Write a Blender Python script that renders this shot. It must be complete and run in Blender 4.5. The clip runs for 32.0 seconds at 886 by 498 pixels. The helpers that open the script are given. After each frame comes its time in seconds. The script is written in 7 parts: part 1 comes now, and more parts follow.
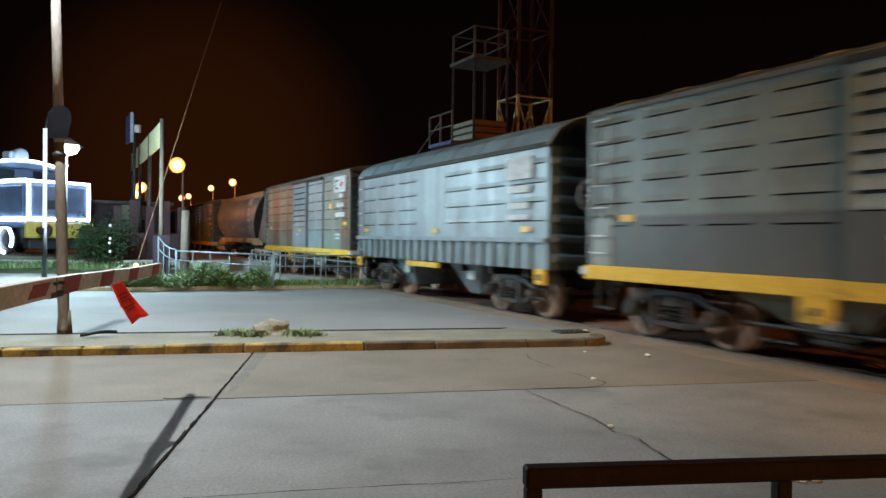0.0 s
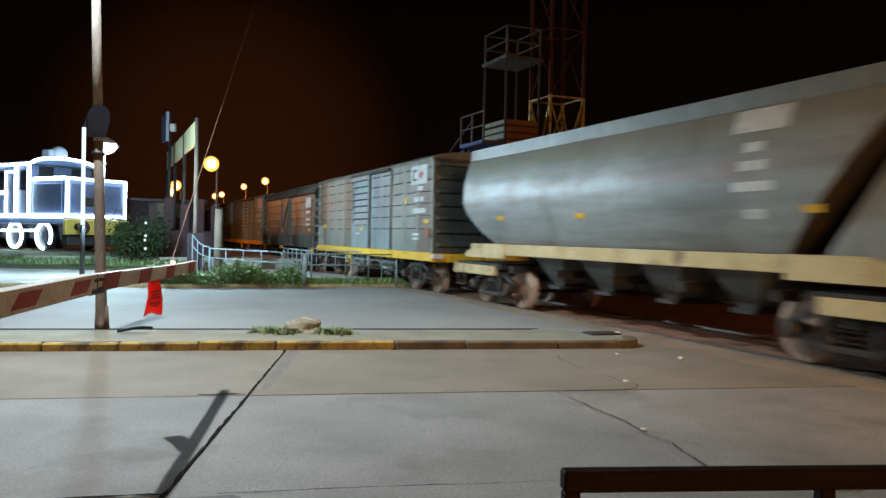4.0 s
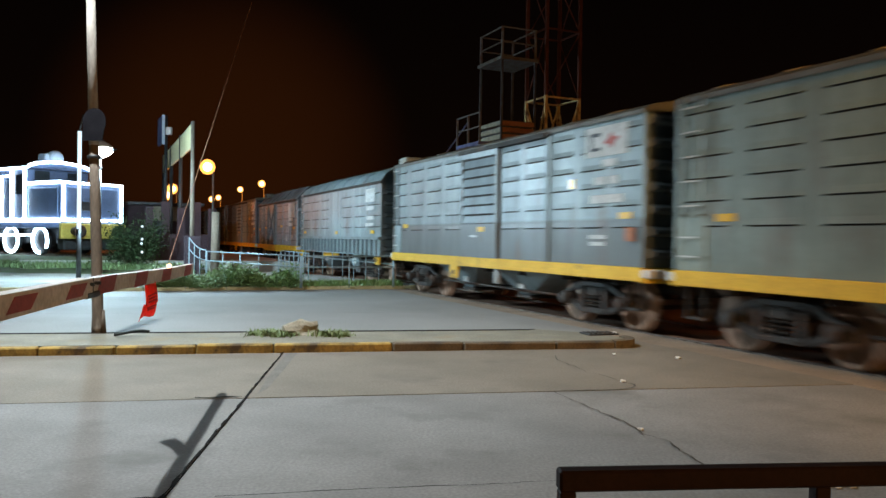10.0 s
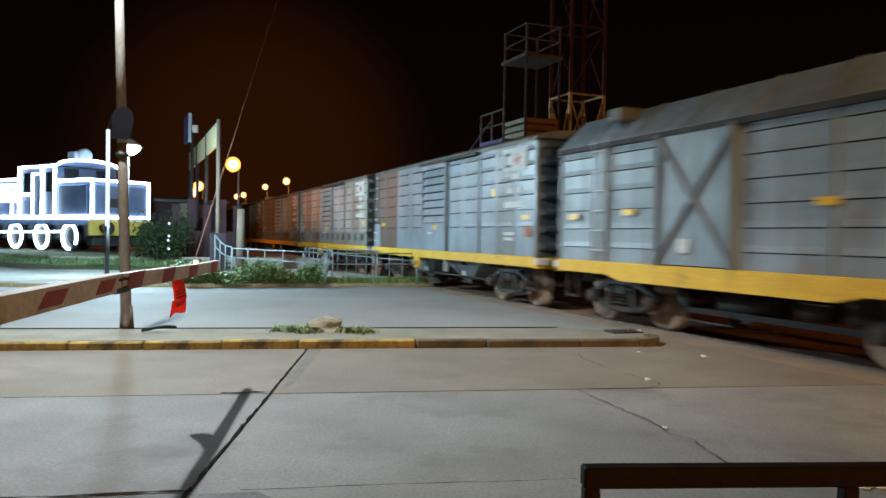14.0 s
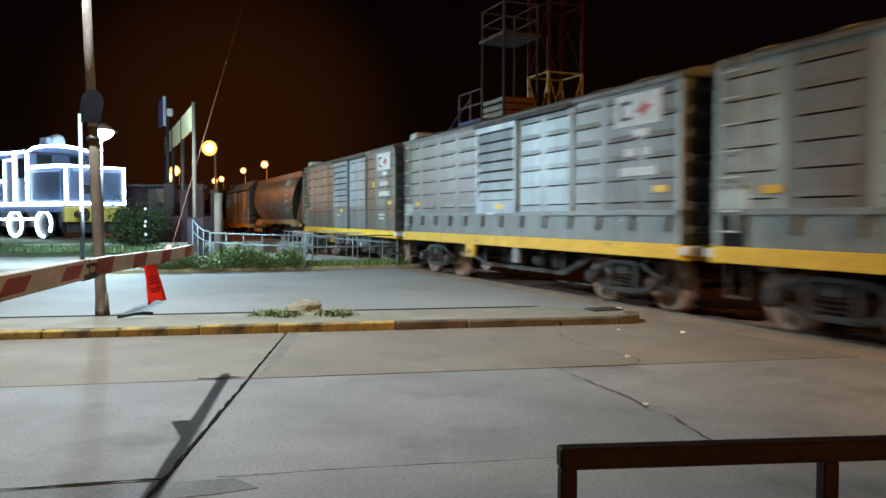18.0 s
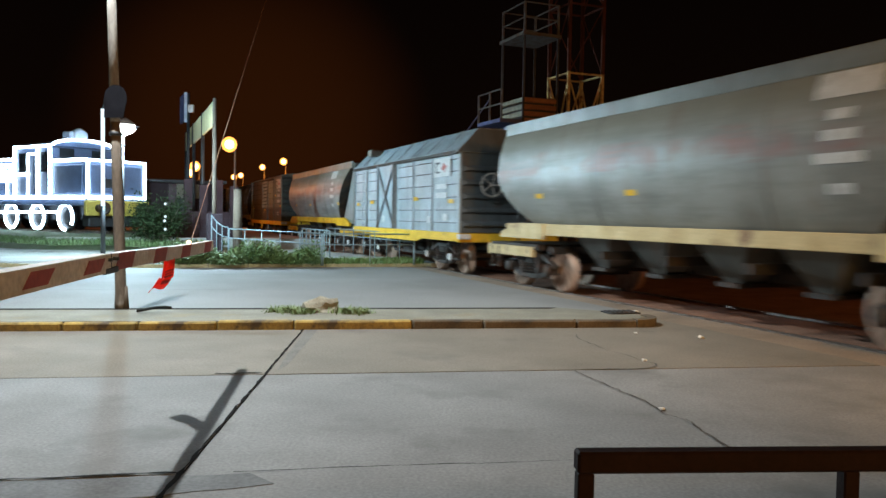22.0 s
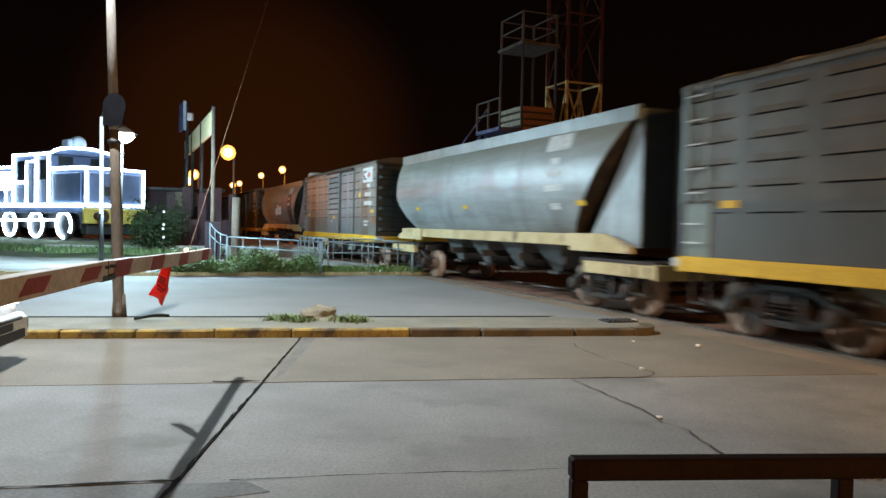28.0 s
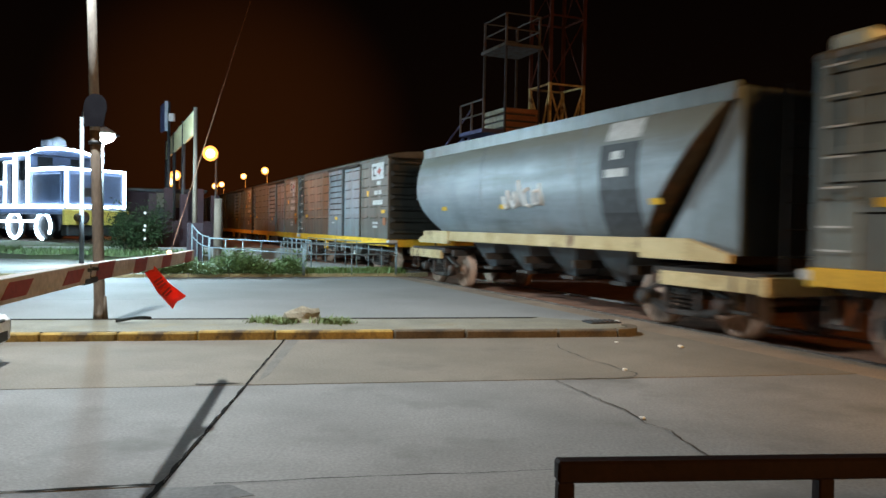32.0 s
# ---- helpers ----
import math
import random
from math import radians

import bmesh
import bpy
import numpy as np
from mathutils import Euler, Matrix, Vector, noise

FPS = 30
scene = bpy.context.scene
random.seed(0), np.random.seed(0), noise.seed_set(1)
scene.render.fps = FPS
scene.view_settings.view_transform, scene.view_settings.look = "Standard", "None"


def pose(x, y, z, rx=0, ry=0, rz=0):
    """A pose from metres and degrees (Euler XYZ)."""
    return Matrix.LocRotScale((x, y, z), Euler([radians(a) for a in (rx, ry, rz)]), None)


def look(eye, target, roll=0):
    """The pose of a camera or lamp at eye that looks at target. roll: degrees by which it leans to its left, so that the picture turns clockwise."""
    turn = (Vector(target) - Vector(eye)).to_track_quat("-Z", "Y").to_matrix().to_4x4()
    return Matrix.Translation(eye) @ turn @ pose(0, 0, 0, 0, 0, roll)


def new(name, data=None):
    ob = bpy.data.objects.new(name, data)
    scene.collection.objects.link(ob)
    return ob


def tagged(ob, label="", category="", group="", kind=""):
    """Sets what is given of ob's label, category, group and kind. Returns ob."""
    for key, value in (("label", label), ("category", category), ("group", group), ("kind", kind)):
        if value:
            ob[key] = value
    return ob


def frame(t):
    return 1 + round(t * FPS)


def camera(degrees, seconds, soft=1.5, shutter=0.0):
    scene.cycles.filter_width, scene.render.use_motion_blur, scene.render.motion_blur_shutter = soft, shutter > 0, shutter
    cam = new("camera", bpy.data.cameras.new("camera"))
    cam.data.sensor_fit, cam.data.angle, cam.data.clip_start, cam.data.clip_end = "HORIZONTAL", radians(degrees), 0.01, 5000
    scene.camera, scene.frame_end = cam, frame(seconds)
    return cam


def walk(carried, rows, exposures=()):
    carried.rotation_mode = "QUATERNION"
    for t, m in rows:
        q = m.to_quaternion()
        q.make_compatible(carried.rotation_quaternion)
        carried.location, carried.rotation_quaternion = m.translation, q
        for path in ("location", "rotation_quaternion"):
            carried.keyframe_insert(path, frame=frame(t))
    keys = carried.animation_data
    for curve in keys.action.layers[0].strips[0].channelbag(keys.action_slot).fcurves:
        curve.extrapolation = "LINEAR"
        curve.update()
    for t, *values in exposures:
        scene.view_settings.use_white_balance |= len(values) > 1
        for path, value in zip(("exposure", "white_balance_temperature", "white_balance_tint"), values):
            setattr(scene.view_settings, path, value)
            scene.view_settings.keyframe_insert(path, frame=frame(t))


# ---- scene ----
cam = camera(59.9, 32.0, shutter=0.9)
PATH = [
    (0.0, pose(0.007, -0.026, 1.553, 89.205, -0.779, -0.000)),
    (0.5, pose(-0.000, -0.032, 1.557, 89.343, -0.814, 0.580)),
    (1.0, pose(-0.002, -0.022, 1.554, 89.277, -0.824, 0.962)),
    (1.5, pose(-0.007, -0.026, 1.555, 89.206, -0.827, 1.087)),
    (2.0, pose(-0.011, -0.019, 1.556, 89.029, -1.029, 1.473)),
    (2.5, pose(-0.016, -0.016, 1.554, 88.632, -1.270, 2.050)),
    (3.0, pose(-0.015, -0.019, 1.556, 88.884, -1.282, 2.134)),
    (3.5, pose(-0.018, -0.030, 1.559, 89.139, -1.245, 2.166)),
    (5.5, pose(-0.015, -0.021, 1.554, 88.975, -1.344, 2.390)),
    (6.0, pose(-0.014, -0.022, 1.555, 88.795, -1.266, 2.196)),
    (6.5, pose(-0.011, -0.026, 1.554, 88.874, -1.202, 2.285)),
    (7.0, pose(-0.011, -0.024, 1.554, 88.719, -1.056, 1.954)),
    (7.5, pose(-0.006, -0.020, 1.552, 88.688, -0.985, 1.916)),
    (8.0, pose(-0.007, -0.015, 1.553, 88.774, -1.015, 1.953)),
    (8.5, pose(-0.007, -0.018, 1.553, 88.971, -0.990, 1.875)),
    (9.0, pose(-0.010, -0.025, 1.555, 89.120, -1.113, 2.039)),
    (9.5, pose(-0.010, -0.038, 1.558, 89.203, -0.776, 1.846)),
    (10.0, pose(-0.010, -0.031, 1.556, 89.250, -0.830, 2.011)),
    (10.5, pose(-0.009, -0.026, 1.553, 89.101, -0.976, 2.044)),
    (11.0, pose(-0.006, -0.018, 1.553, 88.928, -0.885, 2.081)),
    (11.5, pose(-0.007, -0.019, 1.553, 89.020, -0.782, 2.147)),
    (12.0, pose(-0.004, -0.025, 1.555, 89.130, -0.625, 1.795)),
    (12.5, pose(-0.004, -0.019, 1.552, 89.066, -0.803, 2.222)),
    (13.0, pose(-0.005, -0.024, 1.551, 88.915, -0.923, 2.381)),
    (13.5, pose(-0.008, -0.031, 1.554, 89.106, -0.986, 2.905)),
    (14.0, pose(-0.013, -0.038, 1.553, 89.030, -0.929, 3.753)),
    (14.5, pose(-0.013, -0.033, 1.553, 89.167, -0.852, 4.205)),
    (16.5, pose(0.009, 0.010, 1.547, 88.558, 0.421, 2.630)),
    (17.0, pose(0.007, 0.031, 1.550, 88.799, 0.567, 2.773)),
    (17.5, pose(0.011, 0.032, 1.546, 88.202, 0.048, 2.498)),
    (18.0, pose(0.013, 0.033, 1.543, 87.644, -0.018, 2.323)),
    (18.5, pose(0.014, 0.029, 1.545, 87.652, -0.137, 2.339)),
    (19.0, pose(0.011, 0.031, 1.545, 87.752, -0.277, 2.565)),
    (19.5, pose(0.007, 0.033, 1.546, 87.717, -0.417, 2.845)),
    (20.0, pose(0.011, 0.033, 1.544, 87.587, -0.497, 2.683)),
    (20.5, pose(0.007, 0.032, 1.545, 87.402, -0.617, 3.228)),
    (21.0, pose(0.006, 0.025, 1.548, 87.407, -0.744, 3.068)),
    (21.5, pose(0.007, 0.030, 1.544, 87.419, -0.946, 3.338)),
    (22.0, pose(0.003, 0.030, 1.546, 87.601, -0.960, 3.602)),
    (22.5, pose(-0.000, 0.020, 1.550, 87.659, -1.141, 3.709)),
    (23.0, pose(0.001, 0.018, 1.548, 87.810, -1.312, 3.727)),
    (23.5, pose(0.003, 0.015, 1.548, 87.714, -1.078, 3.604)),
    (24.0, pose(0.002, 0.014, 1.548, 87.803, -1.016, 3.981)),
    (24.5, pose(0.003, 0.018, 1.544, 87.627, -1.333, 3.745)),
    (25.0, pose(0.005, 0.024, 1.545, 87.839, -1.185, 3.997)),
    (25.5, pose(0.008, 0.024, 1.545, 87.659, -1.172, 3.817)),
    (27.5, pose(0.011, 0.020, 1.548, 88.182, -0.992, 3.473)),
    (28.0, pose(0.014, 0.024, 1.543, 88.230, -1.036, 3.507)),
    (28.5, pose(0.012, 0.023, 1.546, 88.077, -0.913, 3.808)),
    (29.0, pose(0.012, 0.018, 1.547, 88.133, -0.785, 3.355)),
    (29.5, pose(0.010, 0.017, 1.549, 88.571, -0.876, 3.453)),
    (30.0, pose(0.009, 0.019, 1.547, 88.449, -1.069, 3.315)),
    (30.5, pose(0.009, 0.016, 1.546, 88.253, -1.192, 3.172)),
    (31.0, pose(0.010, 0.023, 1.546, 88.217, -1.153, 3.023)),
    (31.5, pose(0.006, 0.017, 1.548, 88.456, -0.925, 2.807)),
    (32.0, pose(0.005, 0.014, 1.551, 88.332, -1.036, 2.264)),
]
walk(cam, PATH, [(0.0, 0.0), (13.0, 0.0), (18.0, 0.08), (25.0, 0.14), (32.0, 0.08)])

# ---- plan: track frame and road frame ----
AZ = radians(25.6)                       # the track runs this far left of straight ahead
TD = Vector((-math.sin(AZ), math.cos(AZ), 0))   # along the track, away
TN = Vector((math.cos(AZ), math.sin(AZ), 0))    # across the track, away
TRACK_N = 9.29                           # centre line of the track
RD = radians(12.5)                       # the road runs this far round from the x axis
RU = Vector((math.cos(RD), math.sin(RD), 0))
RW = Vector((-math.sin(RD), math.cos(RD), 0))


def trk(s, n, z=0.0):
    """A place s metres along the track and n metres across."""
    p = TD * s + TN * n
    return Vector((p.x, p.y, z))


def rd(u, w, z=0.0):
    """A place u metres along the road and w metres across."""
    p = RU * u + RW * w
    return Vector((p.x, p.y, z))


# ---- world and lights: a dark night sky with a warm glow low over the town ----
world = bpy.data.worlds.new("night_sky")
scene.world = world
world.use_nodes = True
wn, wl = world.node_tree.nodes, world.node_tree.links
wn.clear()
w_out, w_bg = wn.new("ShaderNodeOutputWorld"), wn.new("ShaderNodeBackground")
w_tc, w_sep, w_ramp = wn.new("ShaderNodeTexCoord"), wn.new("ShaderNodeSeparateXYZ"), wn.new("ShaderNodeValToRGB")
wl.new(w_tc.outputs["Generated"], w_sep.inputs[0])
wl.new(w_sep.outputs["Z"], w_ramp.inputs[0])
w_ramp.color_ramp.elements[0].position, w_ramp.color_ramp.elements[0].color = 0.0, (0.005, 0.0017, 0.0009, 1)
w_ramp.color_ramp.elements[1].position, w_ramp.color_ramp.elements[1].color = 0.34, (0.0011, 0.0006, 0.0005, 1)
e = w_ramp.color_ramp.elements.new(0.12)
e.color = (0.0026, 0.0012, 0.0007, 1)
# a warm patch put into the sky colour for the haze round the station's lamps
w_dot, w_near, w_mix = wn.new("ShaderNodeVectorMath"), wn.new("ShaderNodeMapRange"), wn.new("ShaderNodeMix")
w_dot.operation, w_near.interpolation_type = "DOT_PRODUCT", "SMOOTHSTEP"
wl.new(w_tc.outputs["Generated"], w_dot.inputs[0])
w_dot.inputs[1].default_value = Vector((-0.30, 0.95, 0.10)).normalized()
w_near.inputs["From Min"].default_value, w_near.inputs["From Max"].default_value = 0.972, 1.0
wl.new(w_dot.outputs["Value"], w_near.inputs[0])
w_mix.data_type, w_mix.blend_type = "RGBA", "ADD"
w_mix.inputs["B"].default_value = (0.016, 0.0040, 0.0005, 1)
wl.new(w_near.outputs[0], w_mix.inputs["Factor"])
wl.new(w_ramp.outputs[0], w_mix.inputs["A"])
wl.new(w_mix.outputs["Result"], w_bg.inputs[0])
w_bg.inputs[1].default_value = 1.0
wl.new(w_bg.outputs[0], w_out.inputs[0])

STREET_LED_AT = Vector((-5.5, 9.15, 9.0))   # the white street light that reaches out over the road
LED_AT = Vector((-11.63, 23.79, 4.23))   # the white lantern by the old locomotive
BESIDE_FILL_AT = Vector((6.2, 0.6, 6.2))      # unseen fill lamp added beside the crossing, turned to the rails
SODIUM_BACK = Vector((8.0, -11.5, 7.2))  # a tall street lamp behind the footway, out of view
BEYOND_FILL_AT = Vector((17.0, 4.2, 5.2))    # unseen fill lamp added beyond the track, for the ballast


def lamp(name, place, color, watts, radius, kind="POINT", aim=None, size=2.6, blend=0.6):
    data = bpy.data.lights.new(name, kind)
    data.color, data.energy = color, watts
    data.shadow_soft_size = radius
    ob = new(name, data)
    ob.matrix_world = Matrix.Translation(place) if aim is None else look(place, aim)
    if kind == "SPOT":
        data.spot_size, data.spot_blend = size, blend
    return ob


LED = (0.81, 0.89, 0.93)
SODIUM = (1.0, 0.26, 0.03)
lamp("white_street_light", STREET_LED_AT - Vector((0, 0, 0.06)), LED, 7200, 0.11, "SPOT", STREET_LED_AT + Vector((-0.125, 0.13, -0.97)), radians(139), 0.62)
lamp("white_lantern_light", LED_AT - Vector((0, 0, 0.12)), (0.57, 0.85, 1.0), 4800, 0.15)
lamp("fill_light_beside", BESIDE_FILL_AT - Vector((0, 0, 0.10)), (1.0, 0.53, 0.15), 2500, 0.2, "SPOT", BESIDE_FILL_AT + Vector((-0.136, 0.825, -0.553)), radians(66), 1.0)
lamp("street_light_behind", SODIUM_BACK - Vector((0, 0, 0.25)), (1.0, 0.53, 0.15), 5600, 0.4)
lamp("fill_light_beyond", BEYOND_FILL_AT - Vector((0, 0, 0.25)), (1.0, 0.38, 0.11), 1900, 0.25)
# the sodium lamps of the station
SODIUM_LAMPS = [(-10.77, 31.17, 4.36, 70), (-17.52, 44.67, 4.27, 230), (-18.52, 46.42, 4.0, 170), (-17.42, 63.64, 5.93, 700),
                (-23.7, 78.48, 6.34, 800), (-27.36, 80.46, 5.39, 800), (-27.65, 83.52, 5.73, 800)]
for sx, sy, sz, sw in SODIUM_LAMPS:
    lamp("station_lamp_light", (sx + 0.1, sy - 0.35, sz - 0.42), SODIUM, sw, 0.14)

# ---- materials ----
def nodes_of(m):
    m.use_nodes = True
    return m.node_tree.nodes, m.node_tree.links


def surf(name, a, b=None, rough=0.7, metal=0.0, scale=6.0, fine=60.0, bump=0.15, stain=None, stain_at=0.62, stain_scale=1.3, rnd=0.0, spec=0.4, stretch=(1, 1, 1), rough_var=0.12):
    """A surface with variation at two scales, an optional stain of its own colour, and fine relief."""
    m = bpy.data.materials.new(name)
    n, l = nodes_of(m)
    bs = n["Principled BSDF"]
    tc, mp = n.new("ShaderNodeTexCoord"), n.new("ShaderNodeMapping")
    mp.inputs["Scale"].default_value = stretch
    l.new(tc.outputs["Object"], mp.inputs[0])
    n1, n2 = n.new("ShaderNodeTexNoise"), n.new("ShaderNodeTexNoise")
    for t, s, d in ((n1, scale, 5), (n2, fine, 3)):
        t.inputs["Scale"].default_value, t.inputs["Detail"].default_value = s, d
        l.new(mp.outputs[0], t.inputs["Vector"])
    b = b or tuple(c * 0.7 for c in a)
    mix = n.new("ShaderNodeMix")
    mix.data_type = "RGBA"
    mix.inputs["A"].default_value, mix.inputs["B"].default_value = (*a, 1), (*b, 1)
    r1 = n.new("ShaderNodeMapRange")
    r1.inputs["From Min"].default_value, r1.inputs["From Max"].default_value = 0.32, 0.70
    l.new(n1.outputs["Fac"], r1.inputs[0])
    l.new(r1.outputs[0], mix.inputs["Factor"])
    col = mix.outputs["Result"]
    mul = n.new("ShaderNodeMix")
    mul.data_type, mul.blend_type = "RGBA", "MULTIPLY"
    r2 = n.new("ShaderNodeMapRange")
    r2.inputs["From Min"].default_value, r2.inputs["From Max"].default_value = 0.25, 0.75
    r2.inputs["To Min"].default_value, r2.inputs["To Max"].default_value = 0.72, 1.12
    l.new(n2.outputs["Fac"], r2.inputs[0])
    comb = n.new("ShaderNodeCombineColor")
    for i in range(3):
        l.new(r2.outputs[0], comb.inputs[i])
    mul.inputs["Factor"].default_value = 1.0
    l.new(col, mul.inputs["A"])
    l.new(comb.outputs[0], mul.inputs["B"])
    col = mul.outputs["Result"]
    if stain:
        n3 = n.new("ShaderNodeTexNoise")
        n3.inputs["Scale"].default_value, n3.inputs["Detail"].default_value, n3.inputs["Roughness"].default_value = stain_scale, 7, 0.65
        l.new(mp.outputs[0], n3.inputs["Vector"])
        r3 = n.new("ShaderNodeMapRange")
        r3.inputs["From Min"].default_value, r3.inputs["From Max"].default_value = stain_at - 0.07, stain_at + 0.07
        l.new(n3.outputs["Fac"], r3.inputs[0])
        st = n.new("ShaderNodeMix")
        st.data_type = "RGBA"
        st.inputs["B"].default_value = (*stain, 1)
        l.new(r3.outputs[0], st.inputs["Factor"])
        l.new(col, st.inputs["A"])
        col = st.outputs["Result"]
    if rnd:
        oi, hs, rr = n.new("ShaderNodeObjectInfo"), n.new("ShaderNodeHueSaturation"), n.new("ShaderNodeMapRange")
        rr.inputs["To Min"].default_value, rr.inputs["To Max"].default_value = 1 - rnd, 1 + rnd
        l.new(oi.outputs["Random"], rr.inputs[0])
        l.new(rr.outputs[0], hs.inputs["Value"])
        l.new(col, hs.inputs["Color"])
        col = hs.outputs[0]
    l.new(col, bs.inputs["Base Color"])
    bs.inputs["Metallic"].default_value = metal
    bs.inputs["Specular IOR Level"].default_value = spec
    rv = n.new("ShaderNodeMapRange")
    rv.inputs["To Min"].default_value, rv.inputs["To Max"].default_value = max(0.03, rough - rough_var), min(1.0, rough + rough_var)
    l.new(n1.outputs["Fac"], rv.inputs[0])
    l.new(rv.outputs[0], bs.inputs["Roughness"])
    if bump:
        bp = n.new("ShaderNodeBump")
        bp.inputs["Strength"].default_value, bp.inputs["Distance"].default_value = bump, 0.02
        l.new(n2.outputs["Fac"], bp.inputs["Height"])
        l.new(bp.outputs[0], bs.inputs["Normal"])
    return m


def glow(name, color, strength):
    m = bpy.data.materials.new(name)
    n, l = nodes_of(m)
    n.clear()
    o, e = n.new("ShaderNodeOutputMaterial"), n.new("ShaderNodeEmission")
    e.inputs[0].default_value, e.inputs[1].default_value = (*color, 1), strength
    l.new(e.outputs[0], o.inputs[0])
    return m


def wagon_paint(name="wagon_paint", hopper=False):
    """Weathered wagon paint: the object's own colour, grime streaks, rust, and low on the side a dark band of the object's own strength.
    On a hopper the streaks lie along the drum, and the object's own strength is that of a worn red stripe."""
    m = bpy.data.materials.new(name)
    n, l = nodes_of(m)
    bs = n["Principled BSDF"]
    tc, oi = n.new("ShaderNodeTexCoord"), n.new("ShaderNodeObjectInfo")
    par = n.new("ShaderNodeVectorMath")
    par.operation = "ADD"
    shift = n.new("ShaderNodeVectorMath")
    shift.operation = "SCALE"
    l.new(oi.outputs["Color"], shift.inputs[0])
    shift.inputs["Scale"].default_value = 37.0
    l.new(tc.outputs["Object"], par.inputs[0])
    l.new(shift.outputs[0], par.inputs[1])

    def noise_at(scale, detail, rough, stretch):
        mp, t = n.new("ShaderNodeMapping"), n.new("ShaderNodeTexNoise")
        mp.inputs["Scale"].default_value = stretch
        l.new(par.outputs[0], mp.inputs[0])
        l.new(mp.outputs[0], t.inputs["Vector"])
        t.inputs["Scale"].default_value, t.inputs["Detail"].default_value, t.inputs["Roughness"].default_value = scale, detail, rough
        return t.outputs["Fac"]

    def ranged(x, a, b, c=0.0, d=1.0):
        r = n.new("ShaderNodeMapRange")
        for k, v in zip(("From Min", "From Max", "To Min", "To Max"), (a, b, c, d)):
            r.inputs[k].default_value = v
        l.new(x, r.inputs[0])
        return r.outputs[0]

    def mixed(kind, f, a, b):
        x = n.new("ShaderNodeMix")
        x.data_type, x.blend_type = "RGBA", kind
        for k, v in (("Factor", f), ("A", a), ("B", b)):
            if isinstance(v, (int, float)):
                x.inputs[k].default_value = v
            elif isinstance(v, tuple):
                x.inputs[k].default_value = (*v, 1)
            else:
                l.new(v, x.inputs[k])
        return x.outputs["Result"]

    def times(a, b):
        x = n.new("ShaderNodeMath")
        x.operation = "MULTIPLY"
        for i, v in enumerate((a, b)):
            if isinstance(v, float):
                x.inputs[i].default_value = v
            else:
                l.new(v, x.inputs[i])
        return x.outputs[0]

    broad = noise_at(0.9, 4, 0.6, (1, 1, 1))
    streak = noise_at(3.0, 5, 0.65, (0.10, 0.5, 1.1) if hopper else (1.6, 1.6, 0.12))
    fine = noise_at(26.0, 4, 0.6, (1, 1, 0.5))
    rust = noise_at(1.25, 7, 0.62, (1.3, 1.3, 0.55))
    col = mixed("MULTIPLY", ranged(broad, 0.35, 0.66, 0.0, 0.9 if hopper else 0.85), oi.outputs["Color"], (0.62, 0.61, 0.58))
    col = mixed("MULTIPLY", ranged(streak, 0.44, 0.72, 0.0, 0.7 if hopper else 0.6), col, (0.48, 0.47, 0.45))
    col = mixed("MULTIPLY", ranged(fine, 0.4, 0.75, 0.0, 0.45), col, (0.65, 0.62, 0.58))
    # the dark paint band low on the side, with a worn upper edge
    sep = n.new("ShaderNodeSeparateXYZ")
    l.new(tc.outputs["Object"], sep.inputs[0])
    edge = n.new("ShaderNodeMath")
    edge.operation = "MULTIPLY_ADD"
    l.new(fine, edge.inputs[0])
    edge.inputs[1].default_value = 0.12
    l.new(sep.outputs["Z"], edge.inputs[2])
    if hopper:
        wave = n.new("ShaderNodeMath")
        wave.operation = "MULTIPLY_ADD"
        l.new(streak, wave.inputs[0])
        wave.inputs[1].default_value = 0.9
        l.new(sep.outputs["Z"], wave.inputs[2])
        up = ranged(wave.outputs[0], 2.78, 2.95)
        down = ranged(wave.outputs[0], 3.30, 3.10)
        stripe = times(times(up, down), times(oi.outputs["Alpha"], ranged(broad, 0.40, 0.58)))
        col = mixed("MIX", stripe, col, (0.27, 0.085, 0.055))
        # the drum turns olive brown towards its crown
        col = mixed("MIX", times(ranged(wave.outputs[0], 3.15, 3.70), 0.8), col, (0.185, 0.178, 0.135))
    else:
        band = times(ranged(edge.outputs[0], 2.02, 1.96), oi.outputs["Alpha"])
        col = mixed("MIX", band, col, mixed("MULTIPLY", 0.6, (0.085, 0.078, 0.068), mixed("MIX", broad, (1.0, 1.0, 1.0), (0.45, 0.42, 0.4))))
    col = mixed("MIX", times(ranged(rust, 0.57, 0.74), 0.4 if hopper else 0.6), col, (0.13, 0.062, 0.032))
    l.new(col, bs.inputs["Base Color"])
    l.new(ranged(streak, 0.2, 0.8, 0.34, 0.58), bs.inputs["Roughness"])
    bs.inputs["Specular IOR Level"].default_value = 0.5
    bp = n.new("ShaderNodeBump")
    bp.inputs["Strength"].default_value, bp.inputs["Distance"].default_value = 0.25, 0.015
    l.new(broad, bp.inputs["Height"])
    l.new(bp.outputs[0], bs.inputs["Normal"])
    return m


